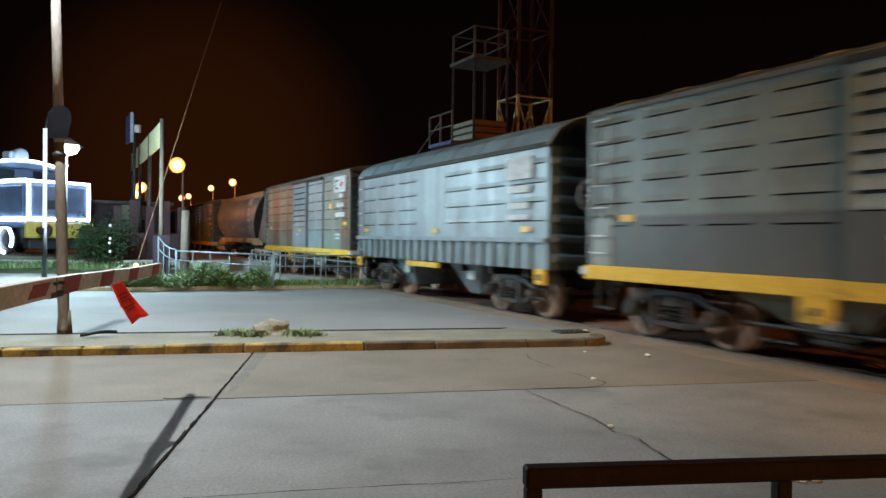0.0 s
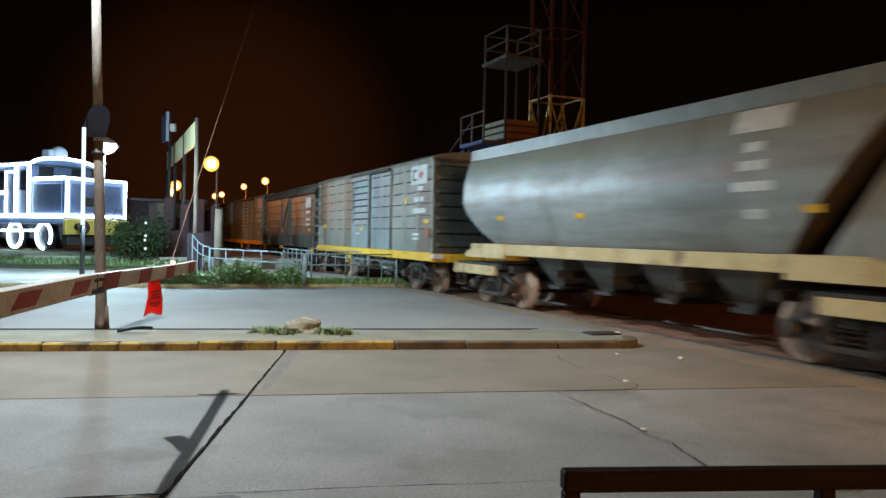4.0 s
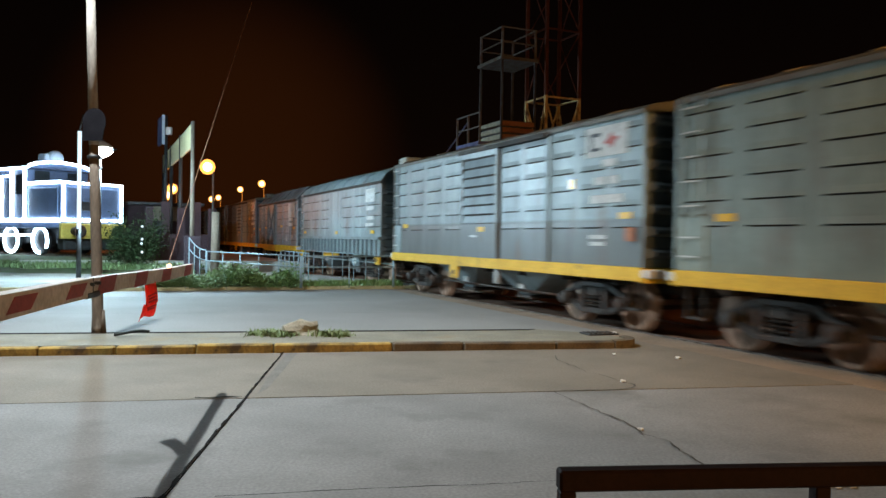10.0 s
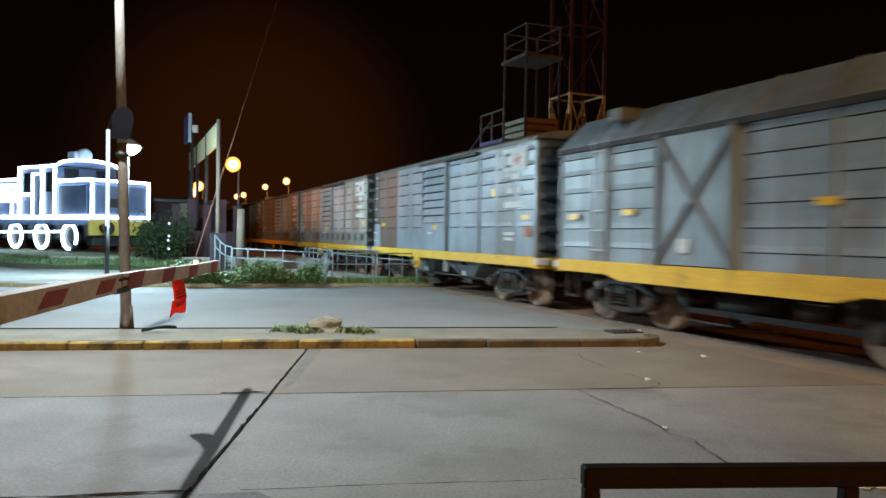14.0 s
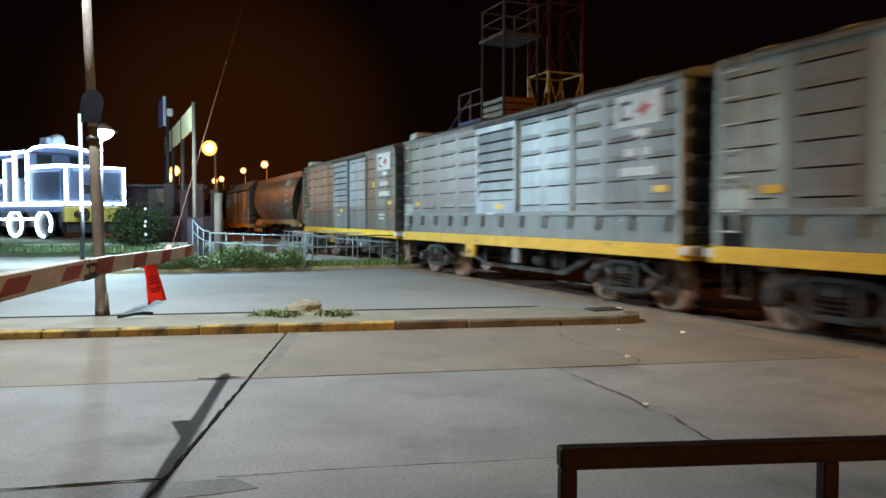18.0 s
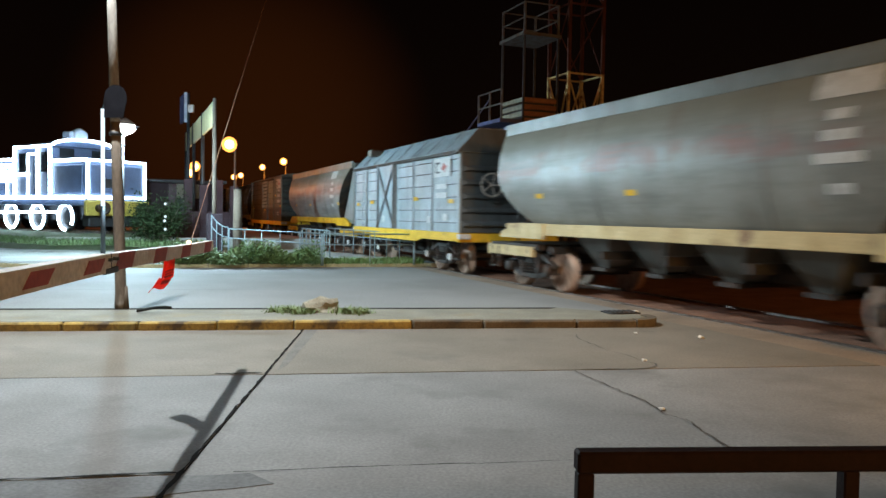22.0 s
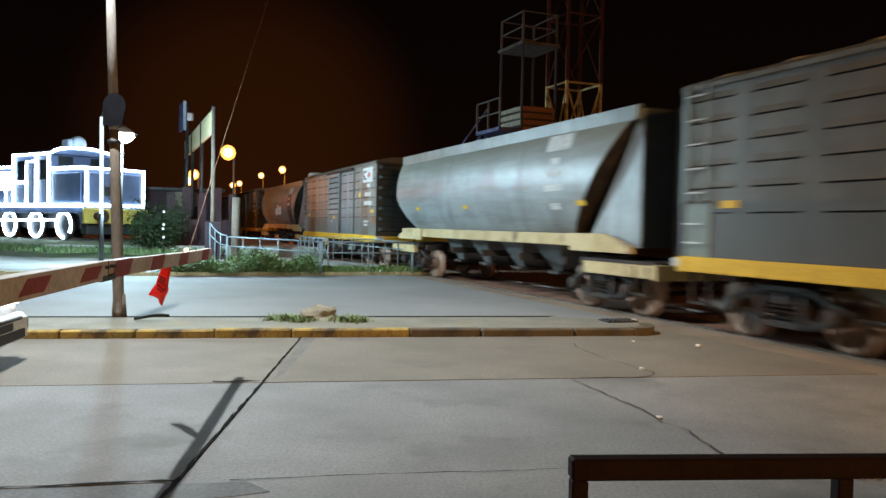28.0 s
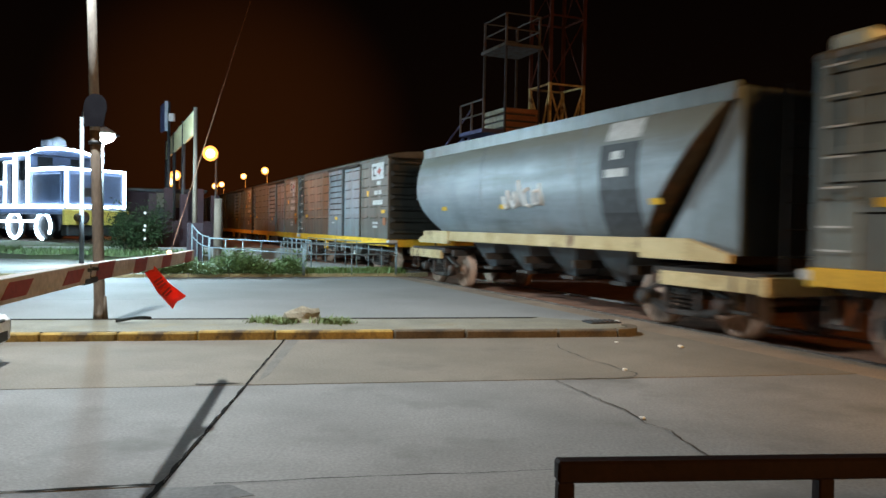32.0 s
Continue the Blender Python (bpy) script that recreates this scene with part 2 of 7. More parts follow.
M_PAINT, M_DRUM = wagon_paint(), wagon_paint("hopper_drum_paint", True)
M_YELLOW = surf("yellow_sill_paint", (0.80, 0.49, 0.03), (0.66, 0.38, 0.025), 0.6, scale=2.5, fine=30, stain=(0.16, 0.09, 0.03), stain_at=0.66, stain_scale=2.2)
M_CREAM = surf("cream_sill_paint", (0.62, 0.50, 0.26), (0.48, 0.36, 0.17), 0.65, scale=2.5, fine=30, stain=(0.16, 0.08, 0.04), stain_at=0.64, stain_scale=2.0)
# grimy steel, also used to paint the shade in slots and gaps
M_GRIME_SHADE = surf("grimy_black_steel_and_shade", (0.045, 0.040, 0.036), (0.025, 0.021, 0.018), 0.75, 0.2, scale=5, fine=45, stain=(0.075, 0.042, 0.026), stain_at=0.58, stain_scale=3.0)
M_BOGIE = surf("grey_bogie_steel", (0.062, 0.056, 0.052), (0.03, 0.026, 0.023), 0.65, 0.3, scale=6, fine=45, stain=(0.07, 0.035, 0.02), stain_at=0.56, stain_scale=3.5)
M_WHEEL = surf("rusty_wheel_steel", (0.54, 0.37, 0.27), (0.36, 0.23, 0.165), 0.65, 0.2, scale=8, fine=50, bump=0.1)
M_WHITE = surf("white_stencil_paint", (0.64, 0.65, 0.65), (0.48, 0.48, 0.46), 0.6, scale=8, fine=40, bump=0.05)
M_SPRAY = surf("white_spray_paint", (0.82, 0.82, 0.80), (0.70, 0.70, 0.68), 0.6, scale=8, fine=40, bump=0.05)
M_BRAKE = surf("worn_pale_brake_wheel", (0.46, 0.45, 0.42), (0.32, 0.28, 0.24), 0.7, scale=8, fine=40, bump=0.05)
M_MARK = surf("faded_stencil_paint", (0.66, 0.68, 0.67), (0.46, 0.47, 0.46), 0.65, scale=8, fine=40, bump=0.05)
M_RED = surf("faded_red_paint", (0.46, 0.075, 0.055), (0.36, 0.10, 0.08), 0.55, scale=8, fine=40, bump=0.05)
M_DARKP = surf("dark_stencil_paint", (0.06, 0.065, 0.07), (0.035, 0.036, 0.04), 0.6, scale=8, fine=40, bump=0.05)
M_PLATE = surf("yellow_reflector_plate", (0.80, 0.48, 0.02), (0.70, 0.40, 0.02), 0.35, scale=8, fine=40, bump=0.03)
M_ORANGE = surf("worn_orange_paint", (0.45, 0.15, 0.05), (0.30, 0.11, 0.05), 0.6, scale=8, fine=40, bump=0.05)
M_ROOF = surf("galvanised_wagon_roof", (0.17, 0.16, 0.14), (0.10, 0.092, 0.078), 0.65, 0.15, scale=1.5, fine=25, stain=(0.12, 0.065, 0.035), stain_at=0.62, stain_scale=1.2)

# ---- mesh helpers ----
def box(bm, x0, x1, y0, y1, z0, z1, bev=0.0):
    v = [bm.verts.new(p) for p in ((x0, y0, z0), (x1, y0, z0), (x1, y1, z0), (x0, y1, z0), (x0, y0, z1), (x1, y0, z1), (x1, y1, z1), (x0, y1, z1))]
    f = [bm.faces.new([v[i] for i in q]) for q in ((3, 2, 1, 0), (4, 5, 6, 7), (0, 1, 5, 4), (1, 2, 6, 5), (2, 3, 7, 6), (3, 0, 4, 7))]
    if bev:
        bmesh.ops.bevel(bm, geom=list({e for q in f for e in q.edges}), offset=bev, segments=1, affect="EDGES")
    return f


def rod(bm, a, b, r0, r1=None, seg=10, caps=True):
    """A tapered rod from a to b."""
    a, b = Vector(a), Vector(b)
    r1 = r0 if r1 is None else r1
    d = (b - a).normalized()
    p = d.orthogonal().normalized()
    q = d.cross(p)
    ra, rb = [], []
    for i in range(seg):
        t = 2 * math.pi * i / seg
        o = p * math.cos(t) + q * math.sin(t)
        ra.append(bm.verts.new(a + o * r0))
        rb.append(bm.verts.new(b + o * r1))
    for i in range(seg):
        j = (i + 1) % seg
        f = bm.faces.new((ra[i], ra[j], rb[j], rb[i]))
        f.smooth = seg >= 8
    if caps:
        bm.faces.new(ra[::-1])
        bm.faces.new(rb)


def bar(bm, a, b, w, h, up=(0, 0, 1)):
    """A square bar from a to b, w wide and h high."""
    a, b = Vector(a), Vector(b)
    d = (b - a).normalized()
    s = d.cross(Vector(up))
    s = s.normalized() if s.length > 1e-4 else d.orthogonal().normalized()
    u = s.cross(d)
    ring = [(-w / 2, -h / 2), (w / 2, -h / 2), (w / 2, h / 2), (-w / 2, h / 2)]
    va = [bm.verts.new(a + s * x + u * y) for x, y in ring]
    vb = [bm.verts.new(b + s * x + u * y) for x, y in ring]
    for i in range(4):
        j = (i + 1) % 4
        bm.faces.new((va[i], va[j], vb[j], vb[i]))
    bm.faces.new(va[::-1])
    bm.faces.new(vb)


def lathe(bm, prof, axis="y", seg=28, at=(0, 0, 0)):
    """Turns (along, radius) pairs round an axis."""
    rings = []
    for s, r in prof:
        ring = []
        for i in range(seg):
            t = 2 * math.pi * i / seg
            c, d = r * math.cos(t), r * math.sin(t)
            p = {"y": (c, s, d), "z": (c, d, s), "x": (s, c, d)}[axis]
            ring.append(bm.verts.new(Vector(p) + Vector(at)))
        rings.append(ring)
    for a, b in zip(rings, rings[1:]):
        for i in range(seg):
            j = (i + 1) % seg
            f = bm.faces.new((a[i], a[j], b[j], b[i]))
            f.smooth = True
    bm.faces.new(rings[0][::-1])
    bm.faces.new(rings[-1])


def plate(bm, pts, y0, y1):
    """A flat outline in x and z, thick from y0 to y1."""
    a = [bm.verts.new((x, y0, z)) for x, z in pts]
    b = [bm.verts.new((x, y1, z)) for x, z in pts]
    bm.faces.new(a)
    bm.faces.new(b[::-1])
    for i in range(len(pts)):
        j = (i + 1) % len(pts)
        bm.faces.new((a[j], a[i], b[i], b[j]))


def slab_of(bm, pts, z0, z1):
    """A flat outline in x and y, thick from z0 to z1."""
    a = [bm.verts.new((x, y, z0)) for x, y in pts]
    b = [bm.verts.new((x, y, z1)) for x, y in pts]
    bm.faces.new(a[::-1])
    bm.faces.new(b)
    for i in range(len(pts)):
        j = (i + 1) % len(pts)
        bm.faces.new((a[i], a[j], b[j], b[i]))


def mesh_of(bm, name, material):
    bmesh.ops.recalc_face_normals(bm, faces=bm.faces)
    me = bpy.data.meshes.new(name)
    bm.to_mesh(me)
    bm.free()
    me.materials.append(material)
    return me


def put(name, me, parent=None, label="", m=None):
    ob = new(name, me)
    if parent is not None:
        ob.parent = parent
    if m is not None:
        ob.matrix_basis = m
    if label:
        tagged(ob, label)
    return ob


def part(name, bm, material, parent=None, label="", m=None):
    return put(name, mesh_of(bm, name, material), parent, label, m)


def made(fn, *a, **k):
    bm = bmesh.new()
    fn(bm, *a, **k)
    return bm


def thing(name, m, label, category, group="", kind=""):
    ob = new(name)
    ob.empty_display_size = 0.3
    ob.matrix_basis = m
    return tagged(ob, label, category, group, kind)


def at(p, deg=0.0):
    return Matrix.Translation(p) @ Matrix.Rotation(radians(deg), 4, "Z")

# ---- ground, road, median, track ----
M_EARTH = surf("bare_brown_earth", (0.16, 0.115, 0.08), (0.10, 0.07, 0.05), 0.95, scale=0.8, fine=18, bump=0.4)
M_CONC = surf("worn_road_concrete", (0.228, 0.220, 0.208), (0.168, 0.162, 0.152), 0.82, scale=0.9, fine=42, bump=0.2, stain=(0.125, 0.12, 0.11), stain_at=0.60, stain_scale=0.7, rnd=0.05)
M_CONC_WARM = surf("warm_tinted_road_concrete", (0.205, 0.176, 0.138), (0.15, 0.13, 0.102), 0.85, scale=0.7, fine=42, bump=0.16, stain=(0.13, 0.112, 0.09), stain_at=0.62, stain_scale=0.8, rnd=0.05)
M_PATCH = surf("grey_mortar_patch", (0.165, 0.150, 0.128), (0.13, 0.118, 0.10), 0.85, scale=2.5, fine=35, bump=0.1)
M_CONC2 = surf("pale_far_road_concrete", (0.245, 0.245, 0.24), (0.195, 0.195, 0.19), 0.8, scale=0.4, fine=30, bump=0.12, rnd=0.04)
M_JOINT = surf("black_joint_tar", (0.010, 0.009, 0.008), (0.018, 0.016, 0.014), 0.95, scale=4, fine=30, bump=0.1, spec=0.03)
M_MEDIAN = surf("sandy_median_concrete", (0.235, 0.222, 0.175), (0.17, 0.16, 0.125), 0.9, scale=1.6, fine=35, bump=0.2, stain=(0.20, 0.17, 0.11), stain_at=0.60, stain_scale=2.0)
M_KERB = surf("worn_kerb_concrete", (0.15, 0.115, 0.075), (0.085, 0.062, 0.04), 0.9, scale=3.0, fine=30, bump=0.35, stain=(0.06, 0.05, 0.04), stain_at=0.62, stain_scale=2.6, rnd=0.12)
M_KERBY = surf("flaking_yellow_kerb", (0.44, 0.29, 0.07), (0.25, 0.165, 0.05), 0.85, scale=3.5, fine=30, bump=0.35, stain=(0.085, 0.06, 0.035), stain_at=0.56, stain_scale=3.2, rnd=0.1)
M_PALEK = surf("pale_yellow_far_kerb", (0.55, 0.50, 0.30), (0.42, 0.38, 0.22), 0.85, scale=2.0, fine=30, bump=0.2)
M_PAVE = surf("grey_footway_concrete", (0.33, 0.33, 0.31), (0.24, 0.24, 0.22), 0.88, scale=0.9, fine=30, bump=0.2)
M_BRICKP = surf("reddish_platform_tile", (0.36, 0.20, 0.13), (0.26, 0.14, 0.10), 0.85, scale=1.2, fine=28, bump=0.2)
M_BALLAST = surf("rusty_ballast_and_dust", (0.34, 0.18, 0.11), (0.20, 0.10, 0.065), 0.95, scale=1.5, fine=22, bump=0.7)
M_RAIL = surf("worn_rail_steel", (0.42, 0.36, 0.32), (0.25, 0.18, 0.14), 0.4, 0.85, scale=5, fine=40, bump=0.05)
M_ASPH = surf("dusty_crossing_asphalt", (0.29, 0.225, 0.165), (0.19, 0.145, 0.105), 0.92, scale=1.0, fine=40, bump=0.4)

# ground to the horizon, with a hollow under the track
bm = bmesh.new()
R = 900.0
vs = [bm.verts.new(p) for p in ((-R, -R, -0.06), (R, -R, -0.06), (R, R, -0.06), (-R, R, -0.06))]
bm.faces.new(vs)
tagged(part("ground", bm, M_EARTH), "dark bare earth around the level crossing", "ground", kind="structure")


def uv_slab(bm, u0, u1, w0, w1, z0, z1, cut=0.0, skew=0.0):
    """A slab in road coordinates; the far end follows the track at a distance where cut is given."""
    sk = [skew * (10.55 - w) for w in (w0, w1)]
    pts = [rd(u0 + sk[0], w0), rd(u1 + sk[0], w0), rd(u1 + sk[1], w1), rd(u0 + sk[1], w1)]
    if cut:
        def along(w, u_max):
            # the u at which a line of that w reaches the track's edge
            a, b = RU.dot(TN), RW.dot(TN)
            return min(u_max, (cut - w * b) / a)
        pts = [rd(u0 + sk[0], w0), rd(along(w0, u1 + sk[0]), w0), rd(along(w1, u1 + sk[1]), w1), rd(u0 + sk[1], w1)]
        if along(w0, u1) <= u0 + 0.05:
            return False
    slab_of(bm, [(p.x, p.y) for p in pts], z0, z1)
    return True


# near roadway: concrete bays with tarred joints
road = tagged(new("road"), "worn grey concrete roadway laid in bays with dark joints", "road", kind="structure")
bm = bmesh.new()
pts = [rd(-60, 2.4), rd(14, 2.4), trk(-12, 7.6), trk(16, 7.6), rd(-60, 26)]
slab_of(bm, [(p.x, p.y) for p in pts], -0.05, -0.022)
part("joint_bed", bm, M_JOINT, road)
EDGE_N = 7.62
MED_NOSE = 4.95
for w0, w1 in ((2.42, 4.69), (4.70, 7.546), (7.551, 10.45)):
    for k in range(-6, 3):
        u0, u1 = -0.22 + k * 7.4 + 0.014, -0.22 + (k + 1) * 7.4 - 0.014
        bm = bmesh.new()
        if uv_slab(bm, u0, u1, w0, w1, -0.04, 0.0 + 0.003 * math.sin(k * 5.1 + w0), cut=EDGE_N, skew=-0.1):
            # the bay by the kerb is browner, with warm light put into its colour
            part("slab", bm, M_CONC_WARM if w0 > 7 else M_CONC, road)
        else:
            bm.free()
# mortar band beside the main transverse joint
bm = bmesh.new()
pts = [rd(-0.18, 10.44), rd(-0.04, 10.44), rd(-0.17, 9.3), rd(-0.33, 8.0), rd(-0.42, 7.7), rd(-0.36, 8.6), rd(-0.28, 9.4)]
slab_of(bm, [(p.x, p.y) for p in pts], 0.0, 0.0045)
part("mortar_band", bm, M_PATCH, road, "smooth grey mortar beside the joint")
# far roadway: past the median
far_road = tagged(new("far_road"), "pale concrete carriageway beyond the median", "road", kind="structure")
for k in range(-3, 2):
    u0, u1 = 8.5 + k * 18 + 0.006, 8.5 + (k + 1) * 18 - 0.006
    for w0, w1 in ((12.02, 16.0), (16.01, 20.0), (20.01, 24.6)):
        bm = bmesh.new()
        if uv_slab(bm, u0, u1, w0, w1, -0.04, 0.0, cut=EDGE_N + 0.2):
            part("slab", bm, M_CONC2, far_road)
        else:
            bm.free()

# dusty paving between the median's nose and the track
bm = bmesh.new()
if uv_slab(bm, MED_NOSE - 1.3, 9.0, 10.452, 12.018, -0.04, -0.002, cut=EDGE_N):
    part("nose_paving", bm, M_CONC_WARM, road)
# dusty asphalt edge by the rails, ballast and rails
bm = bmesh.new()
pts = [trk(-14, EDGE_N - 0.02), trk(-14, 8.36), trk(27, 8.36), trk(27, EDGE_N - 0.02)]
slab_of(bm, [(p.x, p.y) for p in pts], -0.05, -0.004)
tagged(part("crossing_apron", bm, M_ASPH), "dusty brown asphalt strip along the rails", "road", kind="structure")
bm = bmesh.new()
pts = [trk(-40, 8.53), trk(-40, 14.5), trk(140, 14.5), trk(140, 8.53)]
slab_of(bm, [(p.x, p.y) for p in pts], -0.058, -0.03)
pts = [trk(27, 7.0), trk(27, 8.36), trk(140, 8.36), trk(140, 7.0)]
slab_of(bm, [(p.x, p.y) for p in pts], -0.058, -0.03)
tagged(part("track_bed", bm, M_BALLAST), "rust-stained ballast and dust of the track bed", "track bed", kind="structure")
for n_ in (TRACK_N - 0.838, TRACK_N + 0.838):
    bm = bmesh.new()
    a, b = trk(-40, n_), trk(140, n_)
    for w, z0, z1 in ((0.14, -0.15, -0.13), (0.02, -0.13, -0.03), (0.07, -0.03, 0.01)):
        bar(bm, a + Vector((0, 0, (z0 + z1) / 2)), b + Vector((0, 0, (z0 + z1) / 2)), w, z1 - z0)
    tagged(part("rail", bm, M_RAIL), "worn steel running rail set flush in the crossing", "rail", "rails", kind="structure")

# median with kerbstones
MED_W0, MED_W1, MED_Z, MED_END = 10.46, 12.0, 0.115, 4.95
bm = bmesh.new()
pts = [rd(-45, MED_W0 + 0.13), rd(MED_END - 0.55, MED_W0 + 0.13), rd(MED_END - 0.2, MED_W0 + 0.3), rd(MED_END - 0.25, MED_W1 - 0.75), rd(MED_END - 1.2, MED_W1), rd(-45, MED_W1)]
slab_of(bm, [(p.x, p.y) for p in pts], -0.04, MED_Z - 0.006)
median = tagged(part("median", bm, M_MEDIAN), "sandy concrete median strip with worn yellow kerb", "median", kind="structure")
u, k = -14.3, 0
rk = random.Random(5)
while u < MED_END - 0.5:
    L = rk.choice((0.93, 1.0, 1.08, 1.35, 1.6))
    u1 = min(u + L, MED_END - 0.45)
    bm = bmesh.new()
    p0 = rd(u + 0.012, MED_W0 + rk.uniform(-0.012, 0.012))
    box(bm, 0, u1 - u - 0.02, 0, 0.15, -0.04, MED_Z + rk.uniform(-0.012, 0.008), 0.02)
    yellow = k % 9 != 5 and u < 1.2
    part("kerbstone", bm, M_KERBY if yellow else M_KERB, median, "", at(p0, math.degrees(RD)))
    u, k = u1, k + 1
# the rounded nose
bm = bmesh.new()
c = rd(MED_END - 0.45, MED_W0 + 0.45)
arc = [rd(MED_END - 0.45 + 0.45 * math.sin(a), MED_W0 + 0.45 - 0.45 * math.cos(a)) for a in np.linspace(0, math.pi * 0.62, 9)]
inner = [rd(MED_END - 0.45 + 0.31 * math.sin(a), MED_W0 + 0.45 - 0.31 * math.cos(a)) for a in np.linspace(0, math.pi * 0.62, 9)]
slab_of(bm, [(p.x, p.y) for p in arc + inner[::-1]], -0.04, MED_Z)
part("kerbstone", bm, M_KERB, median)
# far edge of the median
bm = bmesh.new()
pts = [rd(-45, MED_W1 - 0.02), rd(MED_END - 1.15, MED_W1 - 0.02), rd(MED_END - 1.15, MED_W1 + 0.06), rd(-45, MED_W1 + 0.06)]
slab_of(bm, [(p.x, p.y) for p in pts], -0.04, MED_Z - 0.03)
part("far_kerb", bm, M_KERB, median)
bm = bmesh.new()
pts = [rd(-6.5, MED_W1 - 0.16), rd(MED_END - 1.35, MED_W1 - 0.16), rd(MED_END - 1.2, MED_W1 - 0.03), rd(-6.5, MED_W1 - 0.04)]
slab_of(bm, [(p.x, p.y) for p in pts], 0.05, MED_Z - 0.002)
part("dark_edge_strip", bm, M_JOINT, median, "dark strip along the far kerb")
# the corner island beyond the far carriageway, with its pale kerb
M_GRASSG = surf("thin_grassy_soil", (0.075, 0.115, 0.045), (0.10, 0.10, 0.055), 0.95, scale=1.5, fine=20, bump=0.5)
KERB_LINE = [Vector((-50.0, 11.6, 0)), Vector((-12.9, 19.83, 0)), Vector((-9.0, 20.85, 0)), Vector((-4.9, 22.55, 0)), Vector((-1.9, 23.75, 0)), Vector((-1.45, 24.3, 0))]
ISLE_Z = 0.10
bm = bmesh.new()
pts = [(p.x, p.y) for p in KERB_LINE] + [(p.x, p.y) for p in (trk(30, 7.2), trk(120, 7.2), trk(120, -60), trk(-10, -60))]
slab_of(bm, pts, -0.05, ISLE_Z)
island = tagged(part("footway", bm, M_PAVE), "pale grey footway at the corner by the station", "pavement", kind="structure")
for a, b in zip(KERB_LINE, KERB_LINE[1:]):
    n_ = max(1, round((b - a).length / 1.0))
    d = (b - a) / n_
    if (b - a).length > 30:
        bm = bmesh.new()
        bar(bm, a + Vector((0, 0, 0.03)), b + Vector((0, 0, 0.03)), 0.16, 0.16)
        part("kerb_run", bm, M_PALEK, island)
        continue
    for k in range(n_):
        bm = bmesh.new()
        box(bm, 0.01, d.length - 0.01, -0.08, 0.07, -0.05, ISLE_Z + 0.012 * math.sin(k * 3.3), 0.015)
        part("kerbstone", bm, M_PALEK, island, "", at(a + d * k, math.degrees(math.atan2(d.y, d.x))))

# the grassy bank on which the old locomotive stands
LOCO_AT, LOCO_Z, LOCO_TURN = Vector((-16.1, 32.2, 0)), 0.62, -30.0
bm = bmesh.new()
rings = []
for rad, z in ((9.5, ISLE_Z - 0.02), (7.6, 0.28), (6.6, 0.50), (5.2, LOCO_Z - 0.02)):
    ring = []
    for i in range(28):
        t = 2 * math.pi * i / 28
        p = Matrix.Rotation(radians(LOCO_TURN), 3, "Z") @ Vector((rad * 1.35 * math.cos(t) - 6.0, rad * 0.62 * math.sin(t), 0))
        ring.append(bm.verts.new((LOCO_AT.x + p.x, LOCO_AT.y + p.y, z + 0.04 * math.sin(i * 2.7))))
    rings.append(ring)
for a, b in zip(rings, rings[1:]):
    for i in range(28):
        f = bm.faces.new((a[i], a[(i + 1) % 28], b[(i + 1) % 28], b[i]))
        f.smooth = True
bm.faces.new(rings[-1])
tagged(part("bank", bm, M_GRASSG), "low grassy bank under the old locomotive", "bank", kind="structure")

# soil patch behind the far kerb
bm = bmesh.new()
pts = [(-9.4, 21.4), (-8.8, 21.15), (-4.9, 22.75), (-2.1, 23.9), (-2.2, 24.6), (-5.2, 23.6), (-8.4, 24.2), (-9.9, 23.4)]
slab_of(bm, pts, ISLE_Z - 0.03, ISLE_Z + 0.025)
tagged(part("planting_bed", bm, M_GRASSG), "weedy soil bed behind the far kerb", "soil", kind="structure")

# station platform
bm = bmesh.new()
pts = [trk(32, 7.3), trk(120, 7.3), trk(120, -3), trk(32.8, -3)]
slab_of(bm, [(p.x, p.y) for p in pts], 0.0, 0.50)
platform = tagged(part("platform", bm, M_BRICKP), "raised station platform paved in reddish tile", "platform", kind="structure")
bm = bmesh.new()
pts = [trk(31.82, 7.32), trk(31.98, 7.32), trk(32.78, -3), trk(32.62, -3)]
slab_of(bm, [(p.x, p.y) for p in pts], 0.0, 0.535)
part("end_wall", bm, M_PAVE, platform, "pale concrete wall at the platform's end")

# footway under the camera
bm = bmesh.new()
pts = [rd(-60, 2.36), rd(9, 2.36), rd(6, -30), rd(-60, -30)]
slab_of(bm, [(p.x, p.y) for p in pts], -0.05, 0.09)
tagged(part("near_footway", bm, M_PAVE), "grey concrete footway behind the railing", "pavement", kind="structure")

# ---- things round the crossing ----
M_LEDW = glow("white_led_rope", (0.60, 0.80, 1.0), 15.0)
M_LAMPW = glow("white_lantern_glass", (0.85, 0.96, 1.0), 45.0)
M_LAMPO = glow("sodium_lamp_bulb", (1.0, 0.80, 0.45), 14.0)


def halo_shell(name, color, strength, share):
    """A glowing shell that lets part of the view through, for a lamp's halo."""
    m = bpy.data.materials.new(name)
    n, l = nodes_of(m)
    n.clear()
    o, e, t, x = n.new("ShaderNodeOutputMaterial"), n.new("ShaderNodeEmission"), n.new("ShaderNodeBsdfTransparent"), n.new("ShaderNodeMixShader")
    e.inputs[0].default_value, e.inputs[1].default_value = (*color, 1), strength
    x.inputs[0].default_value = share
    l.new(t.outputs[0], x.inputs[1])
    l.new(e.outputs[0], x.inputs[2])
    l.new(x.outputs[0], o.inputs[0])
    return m


